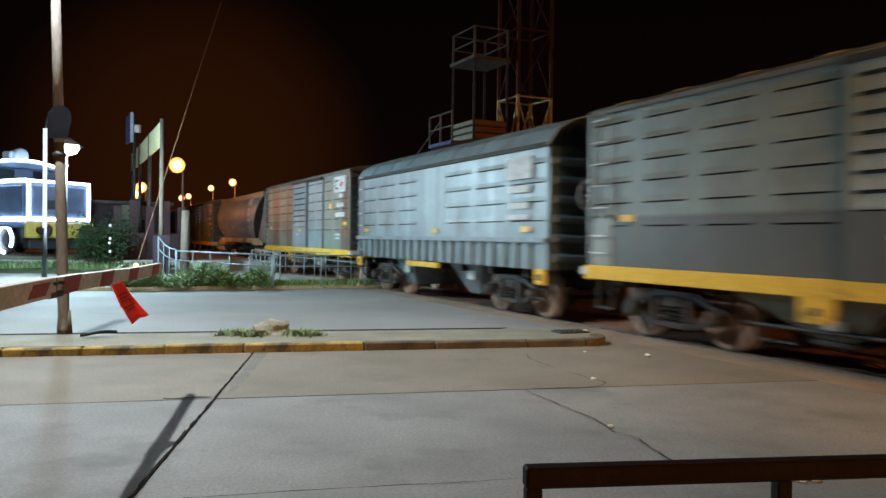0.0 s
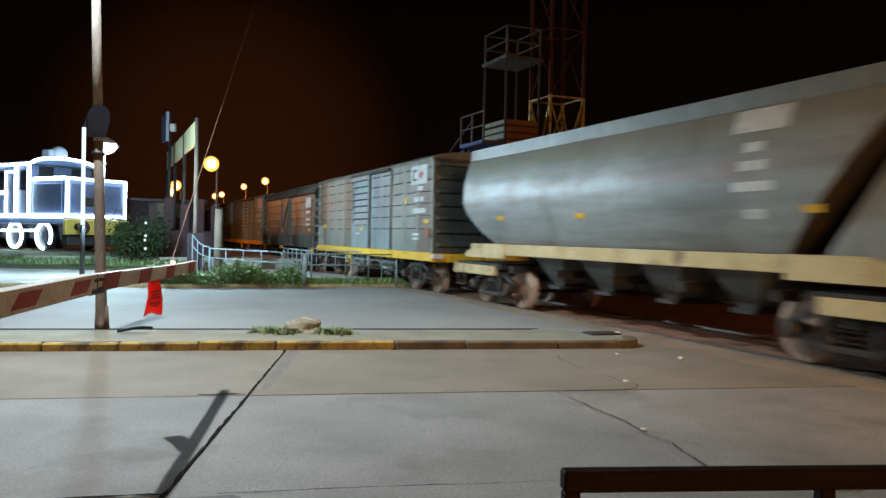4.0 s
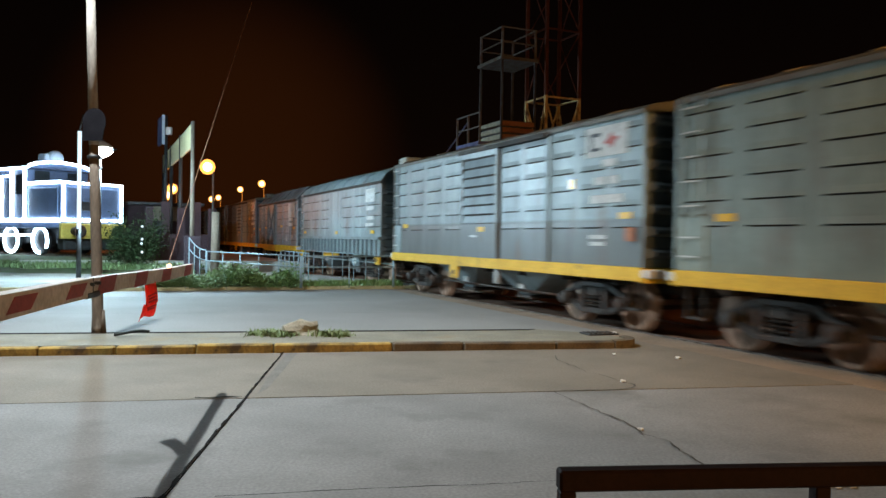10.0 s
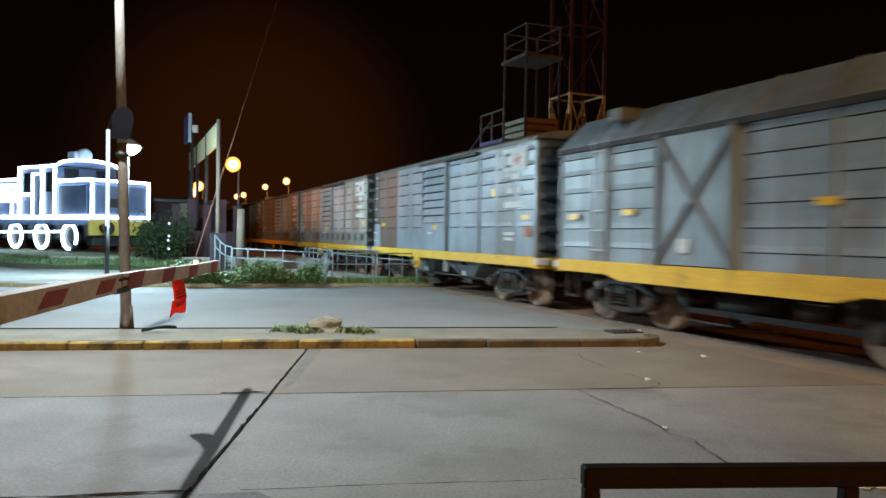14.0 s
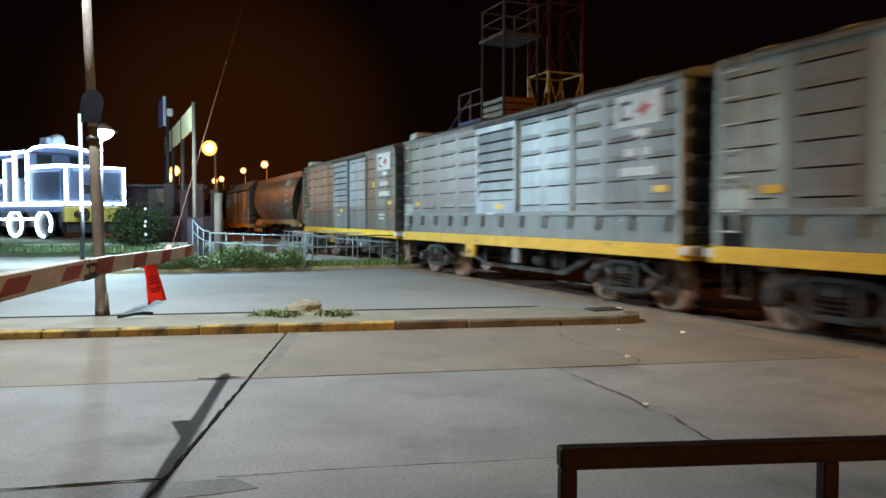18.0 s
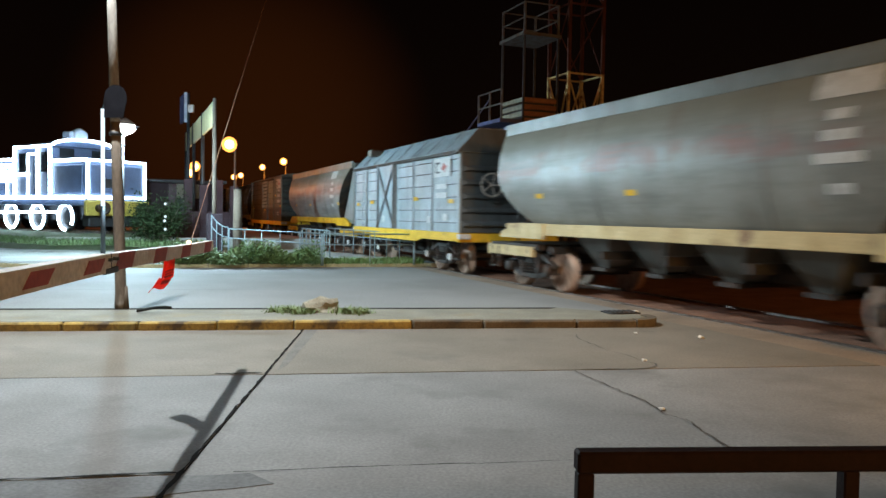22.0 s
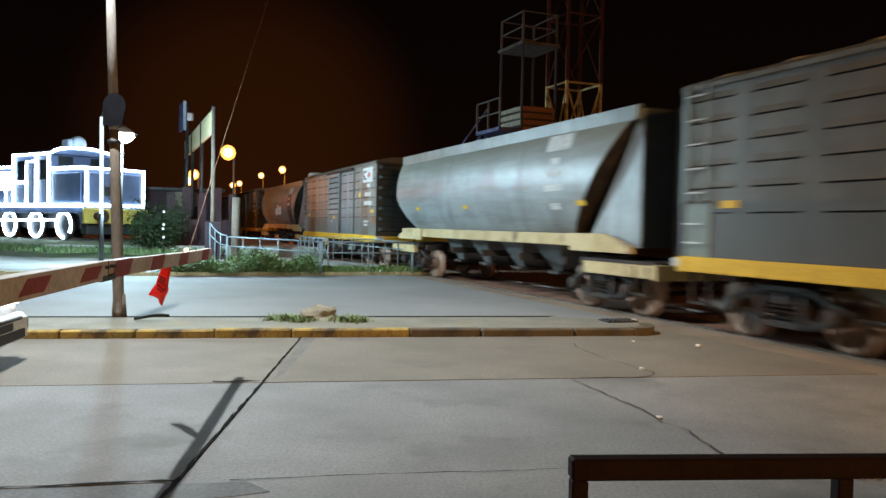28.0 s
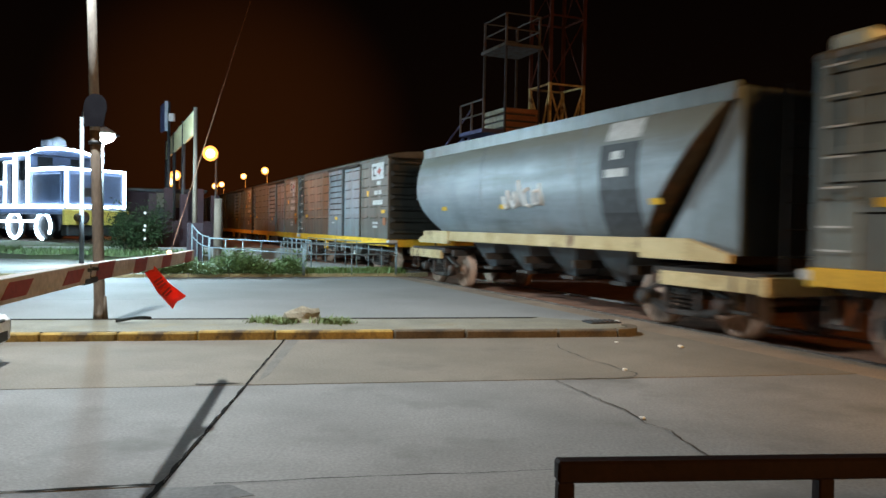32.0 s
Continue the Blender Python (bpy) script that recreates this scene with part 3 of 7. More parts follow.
M_LAMPG = halo_shell("sodium_halo_globe", (1.0, 0.40, 0.07), 3.0, 0.65)
M_TOWER = surf("dull_tower_steel", (0.12, 0.11, 0.10), (0.07, 0.065, 0.06), 0.7, 0.2, scale=4, fine=40, stain=(0.10, 0.05, 0.03), stain_at=0.6, stain_scale=4)
M_TUFT = surf("pale_tuft_leaf", (0.135, 0.20, 0.07), (0.19, 0.235, 0.10), 0.6, scale=2, fine=15, bump=0.05)
M_LEDPOST = glow("lit_post_sleeve", (0.75, 0.90, 1.0), 1.3)
M_CONCP = surf("weathered_pole_concrete", (0.28, 0.26, 0.225), (0.18, 0.16, 0.14), 0.85, scale=2.2, fine=30, bump=0.3, stain=(0.10, 0.08, 0.065), stain_at=0.57, stain_scale=1.6, stretch=(1, 1, 0.35))
M_POLEB = surf("brown_weathered_pole", (0.19, 0.15, 0.115), (0.10, 0.078, 0.06), 0.9, scale=2.5, fine=30, bump=0.4, stain=(0.33, 0.30, 0.25), stain_at=0.62, stain_scale=2.0, stretch=(1, 1, 0.3))
M_SIGNB = surf("dull_black_sign_back", (0.014, 0.014, 0.018), (0.008, 0.008, 0.011), 0.85, scale=5, fine=40, spec=0.08)
M_DARKM = surf("dark_painted_metal", (0.045, 0.05, 0.055), (0.03, 0.03, 0.032), 0.55, 0.3, scale=4, fine=40)
M_RAILP = surf("dark_brown_railing_paint", (0.016, 0.006, 0.005), (0.011, 0.0045, 0.004), 0.7, 0.0, scale=5, fine=60, bump=0.1, stain=(0.022, 0.009, 0.007), stain_at=0.66, stain_scale=6, spec=0.12)
M_FENCE = surf("pale_blue_fence_paint", (0.25, 0.32, 0.34), (0.17, 0.22, 0.24), 0.55, 0.1, scale=4, fine=40, stain=(0.16, 0.09, 0.05), stain_at=0.66, stain_scale=5)
M_ARMW = surf("faded_white_barrier_paint", (0.64, 0.58, 0.52), (0.52, 0.46, 0.41), 0.6, scale=3, fine=30, bump=0.08, stain=(0.35, 0.25, 0.18), stain_at=0.66, stain_scale=3)
M_ARMR = surf("faded_red_barrier_paint", (0.36, 0.06, 0.05), (0.26, 0.045, 0.04), 0.6, scale=3, fine=30, bump=0.08)
M_FLAG = surf("red_plastic_flag", (0.92, 0.07, 0.035), (0.85, 0.055, 0.03), 0.45, scale=5, fine=30, bump=0.1)
M_REDD = surf("dark_red_print", (0.36, 0.028, 0.02), (0.27, 0.02, 0.016), 0.6, scale=8, fine=40, bump=0.05)
nf, lf = nodes_of(M_FLAG)
tr, mx = nf.new("ShaderNodeBsdfTranslucent"), nf.new("ShaderNodeMixShader")
tr.inputs[0].default_value, mx.inputs[0].default_value = (0.95, 0.07, 0.03, 1), 0.45
lf.new(nf["Principled BSDF"].outputs[0], mx.inputs[1])
lf.new(tr.outputs[0], mx.inputs[2])
lf.new(mx.outputs[0], nf["Material Output"].inputs[0])
M_STEELY = surf("old_yellow_mast_paint", (0.58, 0.44, 0.19), (0.42, 0.29, 0.12), 0.7, 0.2, scale=3, fine=30, stain=(0.14, 0.06, 0.03), stain_at=0.58, stain_scale=3)
M_STEELR = surf("red_oxide_mast_paint", (0.085, 0.020, 0.012), (0.05, 0.012, 0.008), 0.7, 0.2, scale=3, fine=30)
M_WOODR = surf("reddish_slat_timber", (0.30, 0.13, 0.07), (0.20, 0.085, 0.05), 0.8, scale=3, fine=30, stretch=(0.3, 0.3, 2))
M_BLUEP = surf("dull_blue_paint", (0.10, 0.11, 0.22), (0.07, 0.075, 0.14), 0.7, scale=3, fine=30)
M_LOCO = surf("blue_grey_loco_paint", (0.10, 0.145, 0.25), (0.075, 0.11, 0.19), 0.45, scale=1.5, fine=25, bump=0.06)
M_LOCOY = surf("yellow_buffer_beam_paint", (0.58, 0.47, 0.10), (0.45, 0.35, 0.08), 0.55, scale=2.5, fine=25, bump=0.06)
M_GLASS = surf("dark_cab_glass", (0.02, 0.025, 0.03), (0.03, 0.035, 0.04), 0.08, scale=2, fine=20, bump=0.0, spec=0.6)
M_BOARD = surf("pale_yellow_sign_board", (0.80, 0.72, 0.42), (0.70, 0.62, 0.34), 0.6, scale=1.5, fine=20, bump=0.05)
M_BOARDB = surf("blue_white_sign_board", (0.42, 0.48, 0.56), (0.32, 0.37, 0.44), 0.6, scale=1.5, fine=20, bump=0.05)
M_LEAF = surf("weed_leaf", (0.105, 0.19, 0.05), (0.16, 0.225, 0.075), 0.6, scale=1.2, fine=15, bump=0.05, rnd=0.2)
M_TURF = surf("dark_lawn_blade", (0.060, 0.105, 0.035), (0.085, 0.125, 0.045), 0.65, scale=1.2, fine=15, bump=0.05)
M_LEAFD = surf("dark_bush_leaf", (0.020, 0.036, 0.015), (0.028, 0.046, 0.018), 0.8, scale=1.2, fine=15, bump=0.05, spec=0.1)
M_BARK = surf("rough_tree_bark", (0.15, 0.12, 0.09), (0.09, 0.07, 0.05), 0.9, scale=4, fine=25, bump=0.6, stretch=(1, 1, 0.3))
M_STONE = surf("broken_concrete_lump", (0.34, 0.31, 0.235), (0.24, 0.215, 0.16), 0.9, scale=6, fine=35, bump=0.4)
M_RUBBER = surf("black_rubber_strip", (0.012, 0.014, 0.011), (0.02, 0.02, 0.016), 0.9, scale=6, fine=30, spec=0.08)
M_PAPER = surf("white_litter_paper", (0.75, 0.74, 0.70), (0.60, 0.58, 0.54), 0.8, scale=10, fine=60, bump=0.3)
M_WALLP = surf("mauve_painted_wall", (0.042, 0.026, 0.034), (0.03, 0.018, 0.024), 0.85, scale=1.2, fine=20, bump=0.15)
M_CARW = surf("white_car_paint", (0.78, 0.79, 0.80), (0.74, 0.75, 0.76), 0.25, scale=2, fine=40, bump=0.0, spec=0.6, rough_var=0.05)
M_CARB = surf("black_car_plastic", (0.02, 0.02, 0.022), (0.03, 0.03, 0.03), 0.5, scale=4, fine=60)
M_CARG = surf("tinted_car_glass", (0.015, 0.018, 0.02), (0.02, 0.022, 0.025), 0.05, scale=2, fine=20, bump=0.0, spec=0.7)
M_HEAD = glow("lit_headlamp", (0.95, 0.97, 1.0), 5.0)


# -- railing in front of the camera --
def railing():
    th = thing("railing", at((0.225, 1.945, 0.09), 7.9), "dark brown square-tube steel railing on the footway", "railing")
    part("top_rail", made(box, 0.0, 3.6, -0.025, 0.025, 0.825, 0.88, 0.006), M_RAILP, th)
    for i in range(6):
        x = 0.69 * i
        p = part("post", made(box, x + 0.002, x + 0.044, -0.02, 0.02, 0.0, 0.825, 0.004), M_RAILP, th)
        part("foot_plate", made(box, x - 0.06, x + 0.06, -0.05, 0.05, 0.0, 0.012, 0.003), M_RAILP, p)
    part("lower_rail", made(box, 0.02, 3.58, -0.018, 0.018, 0.16, 0.20, 0.004), M_RAILP, th)


railing()


# -- level-crossing barrier --
M_ARMLAMP = glow("lit_warning_lamp", (1.0, 0.72, 0.45), 3.0)
ARM_TIP, ARM_DIR = Vector((-2.844, 7.688, 0)), Vector((0.1918, -0.9814, 0)).normalized()
ARM_TURN = math.degrees(math.atan2(-ARM_DIR.y, -ARM_DIR.x))
ARM_L, JOINT = 7.0, 3.54                # the arm's length, and the splice's distance from the tip
FLAG_X = 1.877                           # from the tip


def barrier():
    """The arm lies along its own x axis, with its tip at the greatest x."""
    root = ARM_TIP + ARM_DIR * ARM_L
    th = thing("crossing_barrier", at(root, ARM_TURN), "lowered level-crossing barrier with red and white stripes", "barrier")
    part("pedestal", made(box, -0.35, 0.15, -0.32, -0.06, 0.0, 1.32, 0.03), M_DARKM, th, "dark steel barrier pedestal")
    part("counterweight", made(box, -1.1, -0.35, -0.16, -0.02, 1.1, 1.3, 0.03), M_DARKM, th)

    def mid(x):
        f = (ARM_L - x)
        return float(np.interp(f, (0, 0.33, 1.13, 1.88, 2.3, 3.2, 3.54, 4.58, 5.3, 5.82), (1.216, 1.2156, 1.2196, 1.2306, 1.238, 1.2527, 1.2554, 1.2534, 1.249, 1.2495)))

    def span(x0, x1, thick, h, name):
        bm = bmesh.new()
        n_ = 6
        xs = [x0 + (x1 - x0) * i / n_ for i in range(n_ + 1)]
        plate(bm, [(x, mid(x) - h) for x in xs] + [(x, mid(x) + h) for x in reversed(xs)], -thick, thick)
        return part(name, bm, M_ARMW, th)

    near = span(0.0, ARM_L - JOINT, 0.04, 0.0525, "near_arm")
    far = span(ARM_L - JOINT + 0.004, ARM_L, 0.027, 0.050, "far_arm")
    for base, thick, hh, sw, spots in ((near, 0.04, 0.034, 0.27, (3.832, 4.576, 5.297)), (far, 0.027, 0.0503, 0.36, (0.328, 1.371, 2.293, 3.20))):
        for f in spots:
            cx = ARM_L - f
            for y0, y1 in ((-thick - 0.003, -thick + 0.001), (thick - 0.001, thick + 0.003)):
                bm = bmesh.new()
                plate(bm, [(cx - sw / 2 - 0.045, mid(cx) - hh), (cx + sw / 2 - 0.045, mid(cx) - hh), (cx + sw / 2 + 0.045, mid(cx) + hh), (cx - sw / 2 + 0.045, mid(cx) + hh)], y0, y1)
                part("red_stripe", bm, M_ARMR, base)
    x = ARM_L - JOINT
    part("splice_plate", made(box, x - 0.10, x + 0.14, -0.043, 0.043, mid(x) - 0.060, mid(x) - 0.026, 0.005), M_DARKM, th, "dark bolted splice")
    part("splice_edge", made(box, x - 0.006, x + 0.006, -0.042, 0.042, mid(x) - 0.0535, mid(x) + 0.0535), M_DARKM, th)
    for k in range(2):
        part("bolt", made(rod, (x - 0.05 + 0.13 * k, -0.06, mid(x) + 0.02), (x - 0.05 + 0.13 * k, 0.06, mid(x) + 0.02), 0.010, seg=8), M_DARKM, th)
    part("arm_lamp", made(lathe, [(0.0, 0.015), (0.025, 0.022), (0.035, 0.01)], "z", 12, (ARM_L - 1.13, 0, mid(ARM_L - 1.13) + 0.049)), M_ARMLAMP, th, "small lit warning lamp on the arm")
    return th


barrier()
# the red flag: three hinged pieces hanging from the arm
FLAG_P = ARM_TIP + ARM_DIR * FLAG_X + Vector((0, 0, 1.182))
flag = thing("warning_flag", at(FLAG_P, 0.0), "red plastic warning flag with dark printed lines under the barrier", "flag")


def flag_piece(name, w0, w1, L, parent, z):
    bm = bmesh.new()
    n_ = 4
    rows = []
    for i in range(n_ + 1):
        f = i / n_
        w = w0 + (w1 - w0) * f
        rows.append([bm.verts.new((x * w, 0.018 * math.sin(x * 7 + f * 2), -L * f)) for x in (-0.5, -0.25, 0.0, 0.25, 0.5)])
    for a, b in zip(rows, rows[1:]):
        for i in range(4):
            f = bm.faces.new((a[i], a[i + 1], b[i + 1], b[i]))
            f.smooth = True
    ext = bmesh.ops.extrude_face_region(bm, geom=list(bm.faces))
    bmesh.ops.translate(bm, verts=[v for v in ext["geom"] if isinstance(v, bmesh.types.BMVert)], vec=(0, 0.004, 0))
    return part(name, bm, M_FLAG, parent, "", Matrix.Translation((0, 0, z)))


flag_top = flag_piece("upper_cloth", 0.085, 0.115, 0.21, flag, 0.0)
flag_low = flag_piece("lower_cloth", 0.115, 0.145, 0.19, flag_top, -0.198)
for k, (w, z) in enumerate(((0.07, -0.10), (0.06, -0.13), (0.07, -0.16))):
    part("printed_line", made(box, -w / 2, w / 2, -0.028, -0.020, z - 0.008, z + 0.005), M_REDD, flag_top)
for k, (w, z) in enumerate(((0.08, -0.02), (0.06, -0.05))):
    part("printed_line", made(box, -w / 2, w / 2, -0.028, -0.020, z - 0.008, z + 0.005), M_REDD, flag_low)


# -- pole on the median --
def utility_pole():
    th = thing("utility_pole", Matrix.Translation((-5.44, 11.05, MED_Z - 0.01)), "tall weathered pole with pale upper part", "pole")
    bm = bmesh.new()
    rings = []
    for z in (0, 0.08, 0.25, 1.0, 2.0, 2.75):
        r = 0.080 - 0.0038 * z + (0.014 if z < 0.1 else 0)
        rings.append([bm.verts.new((-0.032 * z + r * math.cos(2 * math.pi * i / 16), r * math.sin(2 * math.pi * i / 16), z)) for i in range(16)])
    for p, q in zip(rings, rings[1:]):
        for i in range(16):
            bm.faces.new((p[i], p[(i + 1) % 16], q[(i + 1) % 16], q[i])).smooth = True
    bm.faces.new(rings[-1])
    bm.faces.new(rings[0][::-1])
    part("lower_shaft", bm, M_POLEB, th, "dark brown lower length")
    part("upper_shaft", made(rod, (-0.032 * 2.75, 0, 2.75), (-0.032 * 5.2, 0, 5.2), 0.070, 0.060, 16), M_CONCP, th, "pale upper length")
    part("root_flare", made(rod, (0.085, -0.03, 0.0), (0.075, 0.0, 0.34), 0.05, 0.02, 8), M_BARK, th)
    part("strap", made(lathe, [(2.55, 0.088), (2.55, 0.094), (2.60, 0.094), (2.60, 0.088)], "z", 16, (-0.083, 0, 0)), M_DARKM, th)
    # back of a rounded warning sign
    bm = bmesh.new()
    pts = [(0.17 * math.cos(a), 0.20 * math.sin(a) + 0.05) for a in np.linspace(-0.5, math.pi + 0.3, 16)] + [(-0.17, -0.22), (0.12, -0.22)]
    plate(bm, pts, 0.10, 0.115)
    part("sign_back", bm, M_SIGNB, th, "dark back of a rounded sign", Matrix.Translation((-0.03, -0.22, 3.02)))


utility_pole()


# -- lamps --
def lantern():
    p = LED_AT
    th = thing("street_lantern", Matrix.Translation((p.x - 0.10, p.y + 0.12, ISLE_Z)), "white-lit lantern on a slender post", "street lamp")
    h = p.z - ISLE_Z
    part("post", made(rod, (0, 0, 0), (0, 0, h - 0.1), 0.05, 0.035, 12), M_DARKM, th)
    # the collar glows by itself in place of light falling on it
    part("collar", made(lathe, [(h - 0.62, 0.03), (h - 0.57, 0.07), (h - 0.52, 0.03)], "z", 12, (0, 0, 0)), M_LEDPOST, th)
    part("bracket", made(rod, (0, 0, h - 0.1), (0.10, -0.10, h + 0.06), 0.03, 0.03, 8), M_DARKM, th)
    part("hood", made(lathe, [(h + 0.03, 0.33), (h + 0.08, 0.32), (h + 0.18, 0.18), (h + 0.26, 0.04)], "z", 20, (0.12, -0.12, 0)), M_WHITE, th, "pale lantern hood")
    part("glass", made(lathe, [(h - 0.26, 0.06), (h - 0.20, 0.20), (h - 0.06, 0.32), (h + 0.026, 0.32)], "z", 20, (0.12, -0.12, 0)), M_LAMPW, th, "glowing white glass").visible_shadow = False
    part("side_cap", made(rod, (0.42, -0.12, h - 0.03), (0.60, -0.12, h - 0.0), 0.06, 0.015, 8), M_DARKM, th)


lantern()


def sodium_lamp(x, y, z, base, r=0.2):
    th = thing("station_lamp", Matrix.Translation((x, y, base)), "orange-glowing sodium lamp on a slim post", "street lamp", "sodium lamps of the station")
    h = z - base
    part("post", made(rod, (0.0, 0.6, 0), (0.0, 0.6, h + 0.25), 0.06, 0.04, 10), M_DARKM, th)
    part("bracket", made(rod, (0.0, 0.6, h + 0.25), (0.0, 0.0, h + 0.3), 0.03, 0.03, 8), M_DARKM, th)
    ball = [(-1, 0.1), (-0.87, 0.5), (-0.5, 0.87), (0, 1), (0.5, 0.87), (0.87, 0.5), (1, 0.1)]
    # the outer globe glows orange to paint a halo round the bulb
    g = part("globe", made(lathe, [(h + a * r, b * r) for a, b in ball], "z", 20, (0, -0.1, 0)), M_LAMPG, th, "orange halo globe round the bulb")
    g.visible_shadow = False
    part("bulb", made(lathe, [(h + a * r * 0.62, b * r * 0.62) for a, b in ball], "z", 16, (0, -0.1, 0)), M_LAMPO, g, "glowing yellow-white bulb").visible_shadow = False


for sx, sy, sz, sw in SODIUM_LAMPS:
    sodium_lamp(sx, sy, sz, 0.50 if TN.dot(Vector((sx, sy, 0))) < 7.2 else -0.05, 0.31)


def tall_lamp(p, base, label):
    th = thing("street_lamp", Matrix.Translation((p.x, p.y, base)), label, "street lamp")
    h = p.z - base
    part("post", made(rod, (0, -1.2, 0), (0, -1.2, h - 0.1), 0.09, 0.05, 12), M_DARKM, th)
    part("arm", made(rod, (0, -1.2, h - 0.1), (0, -0.2, h + 0.08), 0.035, 0.03, 8), M_DARKM, th)
    part("head", made(box, -0.16, 0.16, -0.4, 0.3, h + 0.0, h + 0.14, 0.04), M_DARKM, th)
    return th


def reaching_lamp():
    p = STREET_LED_AT
    th = thing("street_lamp", Matrix.Translation((p.x - 4.6, p.y + 0.3, 0.0)), "tall street lamp, white light on a long arm", "street lamp")
    part("post", made(rod, (0, 0, 0), (0, 0, p.z + 0.1), 0.11, 0.06, 14), M_DARKM, th)
    part("arm", made(rod, (0, 0, p.z + 0.1), (4.4, -0.29, p.z + 0.22), 0.05, 0.03, 10), M_DARKM, th)
    hd = part("head", made(box, 4.25, 4.85, -0.43, -0.17, p.z + 0.03, p.z + 0.20, 0.03), M_DARKM, th)
    part("glass", made(box, 4.35, 4.78, -0.40, -0.20, p.z + 0.005, p.z + 0.028), M_LAMPW, hd, "glowing white glass").visible_shadow = False


reaching_lamp()
# posts for the two added fill lamps and the lamp behind, all unseen
tall_lamp(BESIDE_FILL_AT, 0.0, "unseen street lamp added as warm fill beside the crossing")
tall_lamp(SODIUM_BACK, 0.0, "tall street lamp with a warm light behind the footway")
tall_lamp(BEYOND_FILL_AT, -0.06, "unseen street lamp added as warm fill beyond the track")


def lit_post():
    th = thing("lit_post", Matrix.Translation((-11.96, 23.07, ISLE_Z)), "slim dark post with a white glowing upper sleeve", "post")
    part("lower_post", made(rod, (0, 0, 0), (0, 0, 1.6), 0.075, 0.07, 12), M_DARKM, th)
    part("lit_sleeve", made(rod, (0, 0, 1.6), (0, 0, 4.58), 0.062, 0.058, 12), M_LEDPOST, th, "white glowing sleeve")
    part("finial", made(rod, (0, 0, 4.58), (0.10, 0, 5.1), 0.03, 0.02, 8), M_DARKM, th)


lit_post()


# -- old locomotive outlined in white light ropes --
def tube(bm, pts, r=0.05, seg=8):
    """One continuous bent tube through the points."""
    pts = [Vector(p) for p in pts]
    rings = []
    for i, p in enumerate(pts):
        d0 = (p - pts[i - 1]).normalized() if i else (pts[1] - p).normalized()
        d1 = (pts[i + 1] - p).normalized() if i + 1 < len(pts) else d0
        d = (d0 + d1).normalized()
        ref = Vector((0, 0, 1)) if abs(d.z) < 0.9 else Vector((1, 0, 0))
        u = d.cross(ref).normalized()
        v = u.cross(d)
        if rings and (rings[-1][0].co - pts[i - 1]).dot(u) < 0 and abs((rings[-1][0].co - pts[i - 1]).normalized().dot(u)) > 0.7:
            u, v = -u, -v
        rings.append([bm.verts.new(p + (u * math.cos(2 * math.pi * k / seg) + v * math.sin(2 * math.pi * k / seg)) * r) for k in range(seg)])
    for a, b in zip(rings, rings[1:]):
        # start where the two rings lie closest
        o = min(range(seg), key=lambda j: sum((a[k].co - b[(k + j) % seg].co).length for k in range(seg)))
        for k in range(seg):
            bm.faces.new((a[k], a[(k + 1) % seg], b[(k + 1 + o) % seg], b[(k + o) % seg])).smooth = True
    bm.faces.new(rings[0][::-1])
    bm.faces.new(rings[-1])


